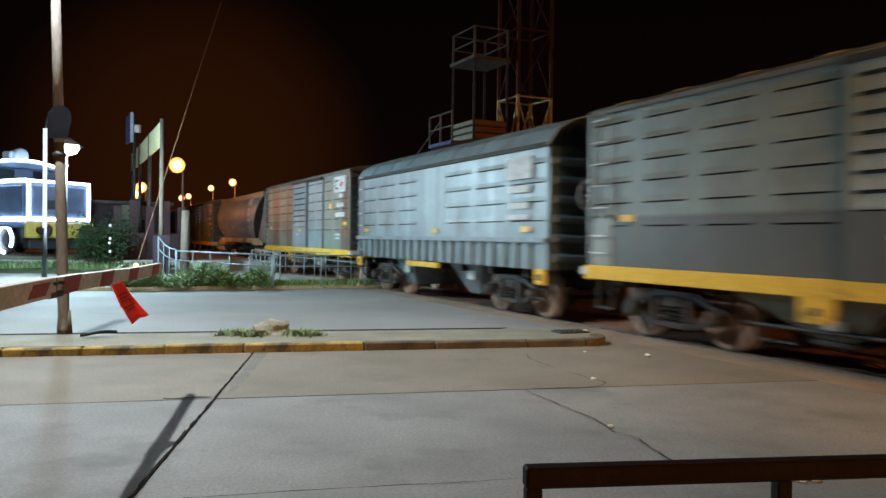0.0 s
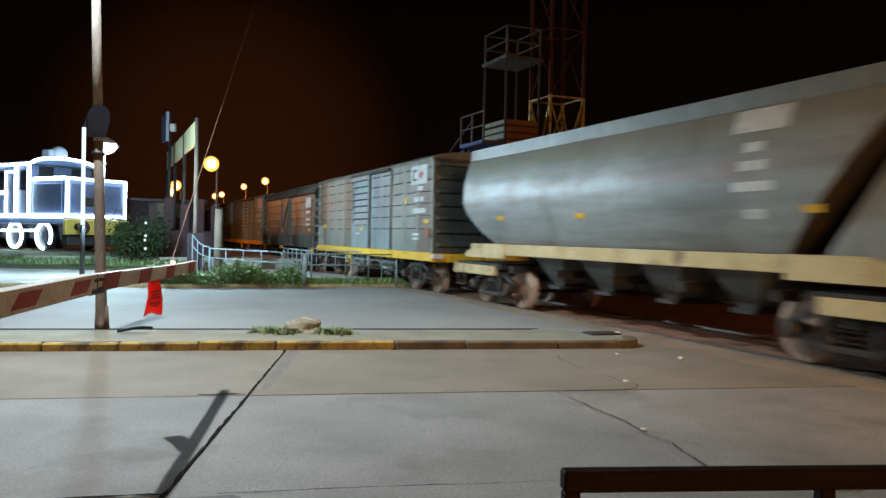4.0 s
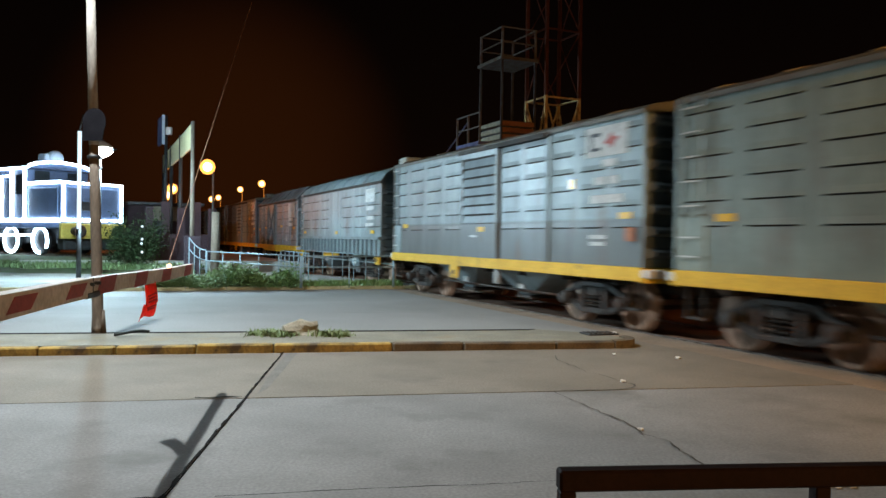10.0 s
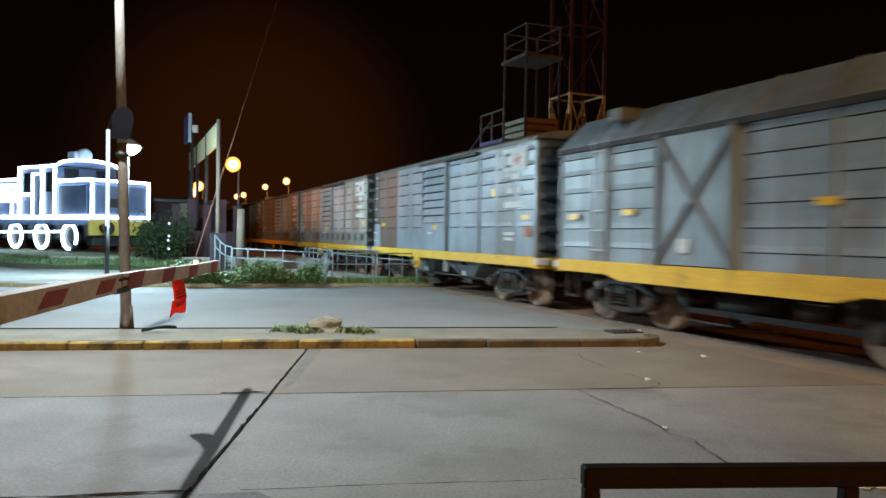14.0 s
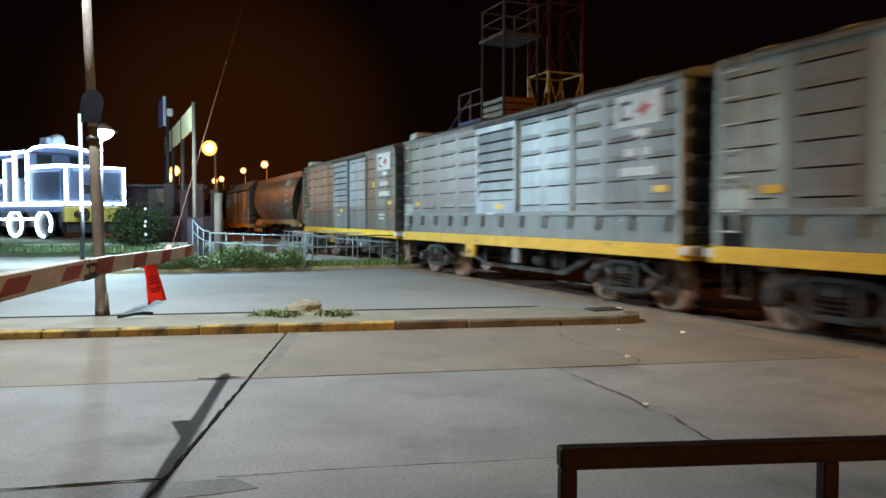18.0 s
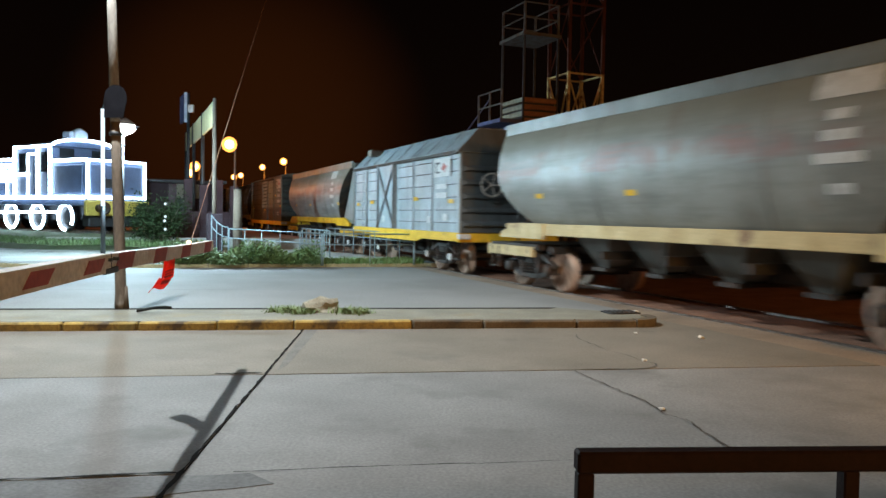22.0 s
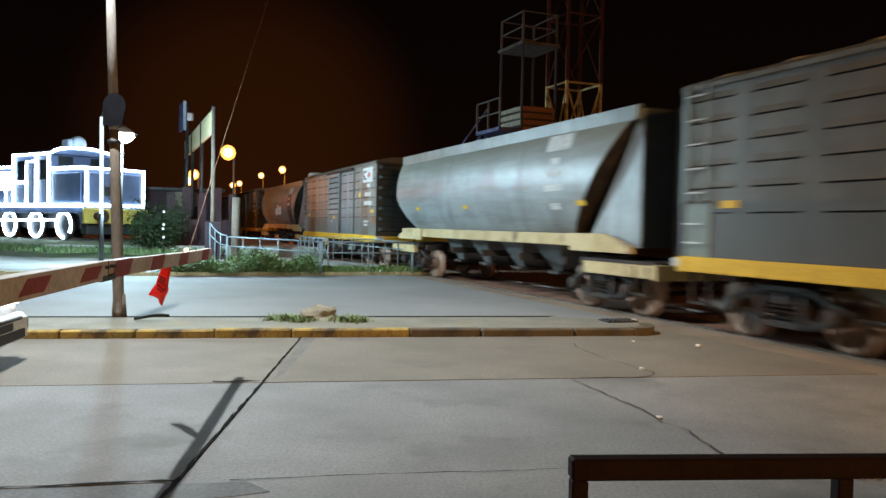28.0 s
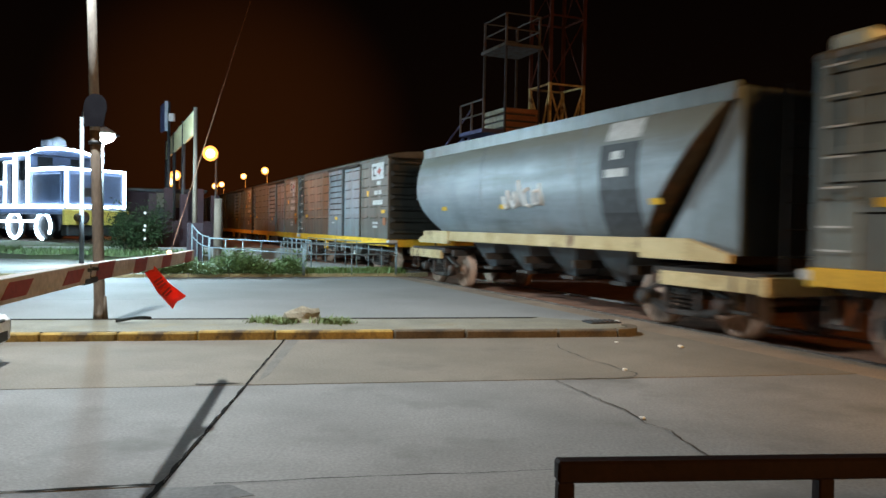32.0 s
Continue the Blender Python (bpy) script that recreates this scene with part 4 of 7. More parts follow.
def locomotive():
    """x forward, the front face at x = 0; y to its left."""
    m = at((LOCO_AT.x, LOCO_AT.y, LOCO_Z), LOCO_TURN)
    th = thing("old_locomotive", m, "preserved blue-grey shunting locomotive outlined with white light ropes", "locomotive")
    W = 1.45
    zt, zf, zr = 3.05, 1.45, 3.72          # hood top, footplate, cab eave
    part("frame", made(box, -11.5, 0.1, -W, W, 1.15, 1.42, 0.03), M_LOCO, th)
    part("front_hood", made(box, -2.5, 0.0, -W + 0.05, W - 0.05, 1.42, zt, 0.06), M_LOCO, th)
    part("cab", made(box, -5.4, -2.5, -W, W, 1.42, zr, 0.05), M_LOCO, th)
    bm = bmesh.new()
    prof = [(W * 1.04 * math.sin(a), zr - 0.04 + 0.34 * math.cos(a)) for a in np.linspace(-1.45, 1.45, 11)]
    rings = [[bm.verts.new((x, y, z)) for y, z in prof] for x in (-5.55, -2.35)]
    for i in range(len(prof) - 1):
        bm.faces.new((rings[0][i], rings[0][i + 1], rings[1][i + 1], rings[1][i])).smooth = True
    bm.faces.new(rings[0])
    bm.faces.new(rings[1][::-1])
    part("cab_roof", bm, M_LOCO, th)
    part("rear_hood", made(box, -11.2, -5.4, -W + 0.15, W - 0.15, 1.42, 3.25, 0.08), M_LOCO, th)
    for i in range(5):
        part("louvre", made(box, -8.6, -6.0, -W + 0.10, -W + 0.17, 2.35 + i * 0.15, 2.42 + i * 0.15), M_LEDW, th, "white lit louvre")
    for y in (-0.75, 0.75):
        part("window", made(box, -2.50, -2.47, y - 0.33, y + 0.33, zt + 0.12, zr - 0.08), M_GLASS, th)
    for x0, x1 in ((-5.1, -4.3), (-3.5, -2.75)):
        part("window", made(box, x0, x1, -W - 0.02, -W + 0.01, 2.6, 3.45), M_GLASS, th)
    part("door", made(box, -4.25, -3.55, -W - 0.03, -W + 0.01, 1.5, 3.5), M_LOCO, th)
    part("side_panel", made(box, -2.3, -0.2, -W + 0.0, -W + 0.06, 1.6, 2.85, 0.02), M_LOCO, th)
    part("front_panel", made(box, -0.03, 0.03, -W + 0.25, W - 0.25, 1.62, 2.88, 0.02), M_LOCO, th)
    part("front_grille", made(box, 0.0, 0.045, -0.55, 0.25, 1.9, 2.3, 0.02), M_DARKM, th)
    part("buffer_beam", made(box, 0.0, 0.18, -1.5, 1.5, 0.72, 1.36, 0.03), M_LOCOY, th, "yellow buffer beam")
    for y in (-0.95, 0.95):
        part("buffer", made(lathe, [(0.18, 0.16), (0.55, 0.13), (0.58, 0.27), (0.64, 0.27), (0.66, 0.2)], "x", 20, (0, y, 1.04)), M_BOGIE, th, "round grey buffer")
    part("cowcatcher", made(box, -0.6, -0.1, -1.2, 1.2, 0.25, 0.75, 0.05), M_DARKM, th)
    # bell-shaped headlight on the roof
    part("roof_lamp", made(lathe, [(-3.1, 0.12), (-3.05, 0.30), (-2.75, 0.34), (-2.6, 0.30), (-2.58, 0.2)], "x", 22, (0, 0, 4.28)), M_BOARDB, th, "round pale roof headlamp")
    part("roof_box", made(box, -3.3, -2.7, -0.5, 0.1, 4.0, 4.45, 0.05), M_BOARDB, th)
    for x in (-2.1, -4.35, -6.6, -8.9):
        w = part("wheel", made(lathe, [(-0.07, 0.2), (-0.07, 0.62), (0.05, 0.62), (0.05, 0.2)], "y", 28, (x, -0.95, 0.64)), M_DARKM, th, "dark spoked wheel ringed in light")
        bm = bmesh.new()
        ring = [Vector((x + 0.55 * math.cos(a), -1.06, 0.64 + 0.55 * math.sin(a))) for a in np.linspace(-0.6 if x > -3 else 0.0, 2 * math.pi - (1.6 if x > -3 else 0.0), 25)]
        tube(bm, ring, 0.065)
        part("light_ring", bm, M_LEDW, w, "white light rope")
        part("wheel", made(lathe, [(-0.05, 0.2), (-0.05, 0.62), (0.07, 0.62), (0.07, 0.2)], "y", 24, (x, 0.95, 0.64)), M_DARKM, th)
    part("coupling_rod", made(bar, (-9.0, -1.12, 0.78), (-2.6, -1.12, 0.86), 0.06, 0.09), M_LEDW, th, "lit coupling rod")
    part("underframe", made(box, -11.0, -0.3, -0.8, 0.8, 0.5, 1.15), M_DARKM, th)

    def rope(pts, r=0.07):
        bm = bmesh.new()
        tube(bm, pts, r)
        part("light_rope", bm, M_LEDW, th, "white light rope")
    e = 0.06
    # front face
    rope([(e, -W + 0.1, 1.5), (e, W - 0.1, 1.5), (e, W - 0.1, zt), (e, -W + 0.1, zt), (e, -W + 0.1, 1.5)])
    # hood side, cab side
    rope([(e, -W, zt), (-2.5, -W, zt)])
    rope([(e, -W - e, 1.48), (-11.4, -W - e, 1.48)], 0.075)
    rope([(-2.5, -W - e, 1.48), (-2.5, -W - e, zr)], 0.07)
    rope([(-3.5, -W - e, 1.48), (-3.5, -W - e, zr)], 0.07)
    rope([(-4.3, -W - e, 1.48), (-4.3, -W - e, 3.4), (-3.55, -W - e, 3.4)], 0.05)
    rope([(-5.4, -W - e, 1.48), (-5.4, -W - e, zr)], 0.07)
    rope([(-5.45, -W - e, zr), (-2.45, -W - e, zr)], 0.055)
    rope([(-2.30, W * 1.04 * math.sin(a), zr - 0.01 + 0.34 * math.cos(a)) for a in np.linspace(-1.45, 1.45, 11)], 0.06)
    rope([(-4.2, -W - e, 2.5), (-5.3, -W - e, 2.5)], 0.06)
    rope([(-5.5, -W + 0.12, 2.25), (-11.1, -W + 0.12, 2.25)], 0.06)
    rope([(-5.5, -W + 0.12, 3.22), (-11.1, -W + 0.12, 3.22)], 0.06)
    for i in range(4):
        x = -6.4 - i * 1.4
        rope([(x, -W + 0.11, 1.5), (x, -W + 0.11, 2.25)], 0.05)


locomotive()
for y0, y1, label in ((-1.25, -0.45, "pale concrete plinth strip under the old locomotive's near wheels"), (0.45, 1.25, "pale concrete plinth strip under the old locomotive's far wheels")):
    tagged(part("plinth", made(box, -13.2, 1.0, y0, y1, -0.30, -0.10, 0.02), M_PAVE, None, "", at((LOCO_AT.x, LOCO_AT.y, LOCO_Z), LOCO_TURN)), label, "plinth", "plinth strips")
for y in (-0.838, 0.838):
    bm = bmesh.new()
    bar(bm, (-13, y, 0.0), (1.2, y, 0.0), 0.07, 0.12)
    tagged(part("display_rail", bm, M_RAIL, None, "", at((LOCO_AT.x, LOCO_AT.y, LOCO_Z - 0.03), LOCO_TURN)), "short length of rail under the old locomotive", "rail", "display rails")


# -- pedestrian fence --
def fence(a, b, count, label, h=0.90, low=0.58, z=ISLE_Z):
    a, b = Vector((a[0], a[1], z)), Vector((b[0], b[1], z))
    L = (b - a).length
    th = thing("fence", at(a, math.degrees(math.atan2((b - a).y, (b - a).x))), label, "fence", "pedestrian fences at the crossing")
    part("top_rail", made(rod, (0, 0, h), (L, 0, h), 0.022, seg=8), M_FENCE, th)
    part("middle_rail", made(rod, (0, 0, low), (L, 0, low), 0.018, seg=8), M_FENCE, th)
    for i in range(count):
        x = L * i / (count - 1)
        part("post", made(rod, (x, 0, -0.03), (x, 0, h), 0.024 if i in (0, count - 1) else 0.020, seg=8), M_FENCE, th)
    return th


fence((-4.84, 21.98), (-2.31, 23.3), 3, "pale blue tubular steel fence beside the kerb")
pA, pB = Vector((-2.35, 23.4, 0)), trk(31.2, 7.45)
fence(pA, pB, 9, "pale blue tubular steel fence along the track", low=0.66)
fence((-4.9, 22.05), (-9.2, 26.55), 6, "pale blue tubular steel fence behind the weeds")


def bent_panel():
    """The fence's end panel, whose rails sag towards the next post."""
    a, b = Vector((-9.25, 26.6, ISLE_Z)), Vector((-10.23, 27.64, ISLE_Z))
    L = (b - a).length
    th = thing("fence", at(a, math.degrees(math.atan2((b - a).y, (b - a).x))), "bent end panel of pale blue fence", "fence", "pedestrian fences at the crossing")

    def sag(f, h, rise):
        return (L * f, 0, h + rise * f ** 2.2)
    part("top_rail", made(tube, [sag(f, 0.95, 0.42) for f in np.linspace(0, 1, 7)], 0.022, 8), M_FENCE, th)
    part("middle_rail", made(tube, [sag(f, 0.60, 0.36) for f in np.linspace(0, 1, 7)], 0.018, 8), M_FENCE, th)
    for f in (0.0, 0.35, 0.68, 1.0):
        x, _, z = sag(f, 0.95, 0.42)
        part("post", made(rod, (x, 0, -0.03), (x, 0, z), 0.024 if f == 1.0 else 0.018, seg=8), M_FENCE, th)


bent_panel()
pC = trk(25.5, 6.2)
fence(pC, trk(30.5, 6.3), 7, "pale blue fence of the pedestrian gate", low=0.5)


# -- weeds, grass and bushes --
def blades(name, area, count, hmin, hmax, label, seed, z, mat, lean=0.5, wide=0.012, clump=0):
    """Many thin blades over a patch; area: a function from the random source to a place."""
    rg = random.Random(seed)
    bm = bmesh.new()
    for _ in range(count):
        x, y = area(rg)
        h = rg.uniform(hmin, hmax)
        t = rg.uniform(0, 2 * math.pi)
        l = rg.uniform(0.1, lean) * h
        w = wide * rg.uniform(0.7, 1.5)
        dx, dy = math.cos(t), math.sin(t)
        px, py = -dy * w, dx * w
        v = [bm.verts.new(p) for p in ((x - px, y - py, z), (x + px, y + py, z), (x + px * 0.8 + dx * l * 0.4, y + py * 0.8 + dy * l * 0.4, z + h * 0.6), (x - px * 0.8 + dx * l * 0.4, y - py * 0.8 + dy * l * 0.4, z + h * 0.6), (x + dx * l, y + dy * l, z + h))]
        bm.faces.new(v[:4])
        bm.faces.new((v[3], v[2], v[4]))
    return tagged(part(name, bm, mat), label, "grass", kind="stuff")


def strip_area(a, b, half):
    a, b = Vector(a), Vector(b)
    s = Vector((-(b - a).y, (b - a).x)).normalized()

    def f(rg):
        p = a + (b - a) * rg.random() + s * (rg.gauss(0, 0.5) * half)
        return p.x, p.y
    return f


def clumps(centres, spread):
    def f(rg):
        c = rg.choice(centres)
        return c[0] + rg.gauss(0, spread), c[1] + rg.gauss(0, spread)
    return f


def weed_patch(a, b, half, mounds, label, seed, z, tall):
    """Uneven mounds of stalks with many small leaves."""
    rg = random.Random(seed)
    bm = bmesh.new()
    a, b = Vector(a), Vector(b)
    side = Vector((-(b - a).y, (b - a).x)).normalized()
    for _ in range(mounds):
        f = rg.random()
        c = a + (b - a) * f + side * rg.gauss(0, 0.5) * half
        h = tall * (0.35 + 0.65 * abs(math.sin(f * 7.0 + 0.6))) * rg.uniform(0.5, 1.15)
        rad = rg.uniform(0.12, 0.30)
        for _ in range(46):
            t, q = rg.uniform(0, 6.283), rad * math.sqrt(rg.random())
            p = Vector((c.x + q * math.cos(t), c.y + q * math.sin(t), z + h * rg.uniform(0.05, 1.0) * (1 - 0.5 * (q / rad) ** 2)))
            d = Vector((math.cos(t) + rg.gauss(0, 0.5), math.sin(t) + rg.gauss(0, 0.5), rg.uniform(-0.2, 0.9))).normalized()
            s = d.cross(Vector((rg.gauss(0, 0.4), rg.gauss(0, 0.4), 1))).normalized()
            L, w = rg.uniform(0.035, 0.085), rg.uniform(0.010, 0.024)
            bm.faces.new([bm.verts.new(p + x) for x in (-d * L, s * w, d * L, -s * w)])
    return tagged(part("weeds", bm, M_LEAF), label, "weeds", kind="stuff")


weed_patch((-9.3, 21.6), (-5.2, 22.9), 0.95, 640, "tall uneven green weeds along the far kerb", 3, ISLE_Z, 0.70)
blades("grass", strip_area((-5.2, 22.8), (-2.2, 24.0), 0.55), 2200, 0.06, 0.20, "short grass under the fence", 4, ISLE_Z, M_LEAF, 0.8, 0.014)
blades("bank_grass", lambda rg: ((lambda p: (LOCO_AT.x + p.x, LOCO_AT.y + p.y))(Matrix.Rotation(radians(LOCO_TURN), 3, "Z") @ Vector((rg.uniform(-17, 5), rg.uniform(-5.6, -1.8), 0)))), 9000, 0.06, 0.22, "rough grass on the bank", 6, 0.36, M_TURF, 0.9, 0.02)
blades("bank_grass_side", lambda rg: ((lambda p: (LOCO_AT.x + p.x, LOCO_AT.y + p.y))(Matrix.Rotation(radians(LOCO_TURN), 3, "Z") @ Vector((rg.uniform(0.6, 6), rg.uniform(-3, 5), 0)))), 4500, 0.06, 0.25, "rough grass beside the bank", 7, 0.28, M_TURF, 0.9, 0.02)
blades("median_tuft", clumps([(-3.05, 11.15), (-2.85, 11.2), (-2.75, 11.05), (-2.12, 11.25), (-1.95, 11.2)], 0.11), 1100, 0.03, 0.10, "small grass tufts on the median", 8, MED_Z - 0.008, M_TUFT, 2.2, 0.008)


def bush(p, rx, rz, count, label, seed, leaf=0.10):
    """A loose crown of leaf clusters on several stems."""
    rg = random.Random(seed)
    th = thing("bush", Matrix.Translation(p), label, "bush")
    bm = bmesh.new()
    tips = []
    for i in range(9):
        t, r = rg.uniform(0, 6.28), rg.uniform(0.3, 0.95) * rx
        q = Vector((r * math.cos(t), r * math.sin(t), rz * rg.uniform(0.45, 0.95)))
        rod(bm, (0.1 * math.cos(t), 0.1 * math.sin(t), 0), q, 0.035, 0.012, 6)
        tips.append(q)
    part("stem", bm, M_BARK, th)
    bm = bmesh.new()
    for _ in range(count):
        q = rg.choice(tips)
        o = Vector((rg.gauss(0, 0.28) * rx, rg.gauss(0, 0.28) * rx, rg.gauss(0, 0.22) * rz))
        c = q * rg.uniform(0.55, 1.1) + o
        c.z = max(0.05, c.z)
        d = Vector((rg.gauss(0, 1), rg.gauss(0, 1), rg.gauss(0, 0.7))).normalized()
        s = d.orthogonal().normalized()
        L = leaf * rg.uniform(0.6, 1.4)
        v = [bm.verts.new(c + x) for x in (-d * L, s * L * 0.4, d * L, -s * L * 0.4)]
        bm.faces.new(v)
    o = part("crown", bm, M_LEAFD, th)
    return th


bush((-13.15, 29.4, 0.25), 0.95, 1.55, 4600, "dense dark bush beside the old locomotive", 11, 0.06)


# -- station side: boards, wall, posts --
def board():
    a, b = Vector((-10.32, 28.15, 0)), Vector((-16.2, 40.0, 0))
    L = (b - a).length
    th = thing("platform_sign", at((a.x, a.y, ISLE_Z), math.degrees(math.atan2((b - a).y, (b - a).x))), "long pale yellow board on tall posts along the platform", "sign")
    h0, h1 = 4.82 - ISLE_Z, 5.72 - ISLE_Z
    part("board", made(box, 0.06, L, -0.04, 0.04, h0, h1, 0.01), M_BOARD, th)
    for x in (0.0, L * 0.33, L * 0.66, L):
        part("post", made(rod, (x, 0, -0.05), (x, 0, h1 + 0.06), 0.085, 0.075, 12), M_POLEB if x == 0 else M_DARKM, th)
    part("base_box", made(box, -0.25, 0.32, -0.3, 0.25, 0.0, 1.42, 0.03), M_WALLP, th, "mauve box round the post's foot")


board()
th = thing("pylon_sign", Matrix.Translation((-14.3, 35.2, 0.3)), "slim blue and white sign high on a dark post", "sign")
part("post", made(rod, (0.1, 0.1, 0), (0.1, 0.1, 6.8), 0.08, 0.07, 10), M_DARKM, th)
part("panel", made(box, -0.05, 0.05, 0.0, 1.5, 5.5, 6.8, 0.02), M_BLUEP, th, "dull blue panel", Matrix.Rotation(radians(30), 4, "Z"))
part("panel_edge", made(box, -0.055, 0.075, -0.06, -0.003, 5.45, 6.82), M_BOARDB, th, "", Matrix.Rotation(radians(30), 4, "Z"))
part("side_box", made(box, 0.15, 0.4, -0.1, 0.1, 5.9, 6.25, 0.02), M_WHITE, th)

th = thing("garden_wall", at((-13.4, 31.2, 0.1), 25), "mauve painted wall with upright piers by the platform", "wall")
for i in range(5):
    part("pier", made(box, i * 0.62, i * 0.62 + 0.34, -0.1, 0.12, 0.0, 2.6 + 0.25 * (i % 2), 0.02), M_WALLP, th)
part("wall_base", made(box, 0.0, 3.0, -0.06, 0.08, 0.0, 1.5, 0.02), M_WALLP, th)
th = thing("stump_post", Matrix.Translation((-9.6, 28.6, ISLE_Z)), "weathered grey timber post", "post")
part("shaft", made(rod, (0, 0, 0), (0.02, 0, 2.35), 0.17, 0.15, 12), M_POLEB, th)
th = thing("kiosk", at((-16.8, 36.5, 0.1), 25), "low dark building with a pale lit-wall patch behind the bushes", "building")
part("wall", made(box, 0, 3.6, 0, 2.6, 0.0, 2.9, 0.02), M_WALLP, th)
# pale piece painted in where light falls on the wall
part("lit_wall_patch", made(box, 1.4, 2.5, -0.03, 0.02, 2.15, 2.85, 0.01), M_MEDIAN, th, "pale patch put in for lit wall above the door")
part("roof", made(box, -0.2, 3.8, -0.2, 2.8, 2.9, 3.05, 0.02), M_DARKM, th)
part("door", made(box, 1.2, 2.1, -0.04, 0.02, 0.0, 2.1), M_DARKM, th)
th = thing("light_string", Matrix.Translation((-12.3, 29.3, 0.9)), "short string of small white bulbs on the bush", "string lights")
for i in (0, 2, 3, 6):
    part("bulb", made(lathe, [(-0.05, 0.02), (0.0, 0.055), (0.05, 0.02)], "z", 8, (0.03 * math.sin(i * 2.1), -0.9, 0.16 * i)), M_LEDPOST, th)

GUY_LOW, GUY_HIGH = Vector((-10.15, 25.45, 0.50)), Vector((-8.22, 28.31, 10.21))
th = thing("guy_wire", Matrix.Translation((0, 0, 0)), "slack steel guy wire down to the footway", "cable")
part("cable", made(rod, GUY_LOW, GUY_HIGH, 0.012, seg=6), M_WOODR, th)
part("anchor", made(box, GUY_LOW.x - 0.05, GUY_LOW.x + 0.05, GUY_LOW.y - 0.05, GUY_LOW.y + 0.05, ISLE_Z - 0.02, GUY_LOW.z + 0.02, 0.01), M_DARKM, th)

# -- lattice mast and platform tower beyond the track --
def mast():
    a = 1.43
    o = trk(24.4, 14.68, -0.06)
    th = thing("lattice_mast", at(o, math.degrees(math.atan2(TN.y, TN.x))), "tall lattice mast, yellow below and red above", "mast")
    corners = [(0, 0), (a, 0), (a, a), (0, a)]
    for x, y in corners:
        part("leg", made(bar, (x, y, 0), (x, y, 6.95), 0.10, 0.10, (0, 1, 0)), M_STEELY, th)
        part("upper_leg", made(bar, (x, y, 6.95), (x, y, 22), 0.11, 0.11, (0, 1, 0)), M_STEELR, th)
    zs = [0.1, 2.4, 4.7, 6.9, 9.4, 11.8, 14.2, 16.6, 19.0]
    for i, (z0, z1) in enumerate(zip(zs, zs[1:])):
        mat = M_STEELY if z1 < 7 else M_STEELR
        for k in range(4):
            p, q = corners[k], corners[(k + 1) % 4]
            part("girt", made(bar, (*p, z1), (*q, z1), 0.05, 0.06), mat, th)
            c = ((p[0] + q[0]) / 2, (p[1] + q[1]) / 2)
            if z1 < 7:
                part("brace", made(bar, (*p, z1 - 0.1), (*c, z0), 0.05, 0.05), mat, th)
                part("brace", made(bar, (*q, z1 - 0.1), (*c, z0), 0.05, 0.05), mat, th)
            else:
                part("brace", made(bar, (*(p if i % 2 else q), z0), (*(q if i % 2 else p), z1), 0.035, 0.035), mat, th)


mast()


def platform_tower():
    o = trk(24.3, 12.8, -0.06)
    th = thing("platform_tower", at(o, math.degrees(math.atan2(TN.y, TN.x))), "dark steel tower with railed upper deck and slatted body", "tower")
    zd = 8.12
    x1, y1 = 1.35, 1.7
    for x, y in ((0, 0), (x1, 0), (x1, y1), (0, y1)):
        part("leg", made(bar, (x, y, 0), (x, y, zd), 0.07, 0.07, (0, 1, 0)), M_DARKM, th)
        part("rail_post", made(bar, (x, y, zd), (x, y, zd + 1.1), 0.07, 0.07, (0, 1, 0)), M_TOWER, th)
    part("upper_deck", made(box, -0.1, x1 + 0.1, -0.1, y1 + 0.1, zd - 0.08, zd + 0.03), M_TOWER, th)
    for z in (zd + 0.55, zd + 1.08):
        for p, q in (((0, 0), (x1, 0)), ((x1, 0), (x1, y1)), ((x1, y1), (0, y1)), ((0, y1), (0, 0))):
            part("guard_rail", made(bar, (*p, z), (*q, z), 0.04, 0.04), M_TOWER, th)
    # slatted body below
    part("body", made(box, 0.05, x1 - 0.05, 0.05, y1 - 0.05, 3.2, 5.9, 0.02), M_DARKM, th)
    for i in range(11):
        z = 3.3 + i * 0.24
        part("slat", made(box, -0.02, x1 + 0.02, -0.03, 0.05, z, z + 0.17, 0.015), M_WOODR, th)
        part("slat", made(box, -0.03, 0.05, 0.05, y1, z, z + 0.17, 0.015), M_STONE if i > 7 else M_BLUEP, th)
    # lower landing with stair towards the track's far end
    part("landing", made(box, -0.9, 0.0, 0.0, 1.9, 4.95, 5.08), M_BLUEP, th)
    for y in (0.0, 0.95, 1.9):
        part("rail_post", made(bar, (-0.85, y, 5.05), (-0.85, y, 6.1), 0.06, 0.06, (0, 1, 0)), M_TOWER, th)
    for z in (5.6, 6.1):
        part("guard_rail", made(bar, (-0.85, 0, z), (-0.85, 1.9, z), 0.04, 0.04), M_TOWER, th)
    for y in (1.95, 2.6):
        part("stringer", made(bar, (-0.4, y, 5.0), (-2.6, y, 2.0), 0.06, 0.2, (0, 1, 0)), M_BLUEP, th)
    for i in range(9):
        f = (i + 0.5) / 9
        part("tread", made(box, -0.4 - 2.2 * f - 0.12, -0.4 - 2.2 * f + 0.12, 1.95, 2.6, 5.0 - 3.0 * f - 0.02, 5.0 - 3.0 * f + 0.02), M_BLUEP, th)
    part("stair_rail", made(bar, (-0.4, 1.95, 6.0), (-2.6, 1.95, 3.0), 0.045, 0.045), M_BLUEP, th)


platform_tower()


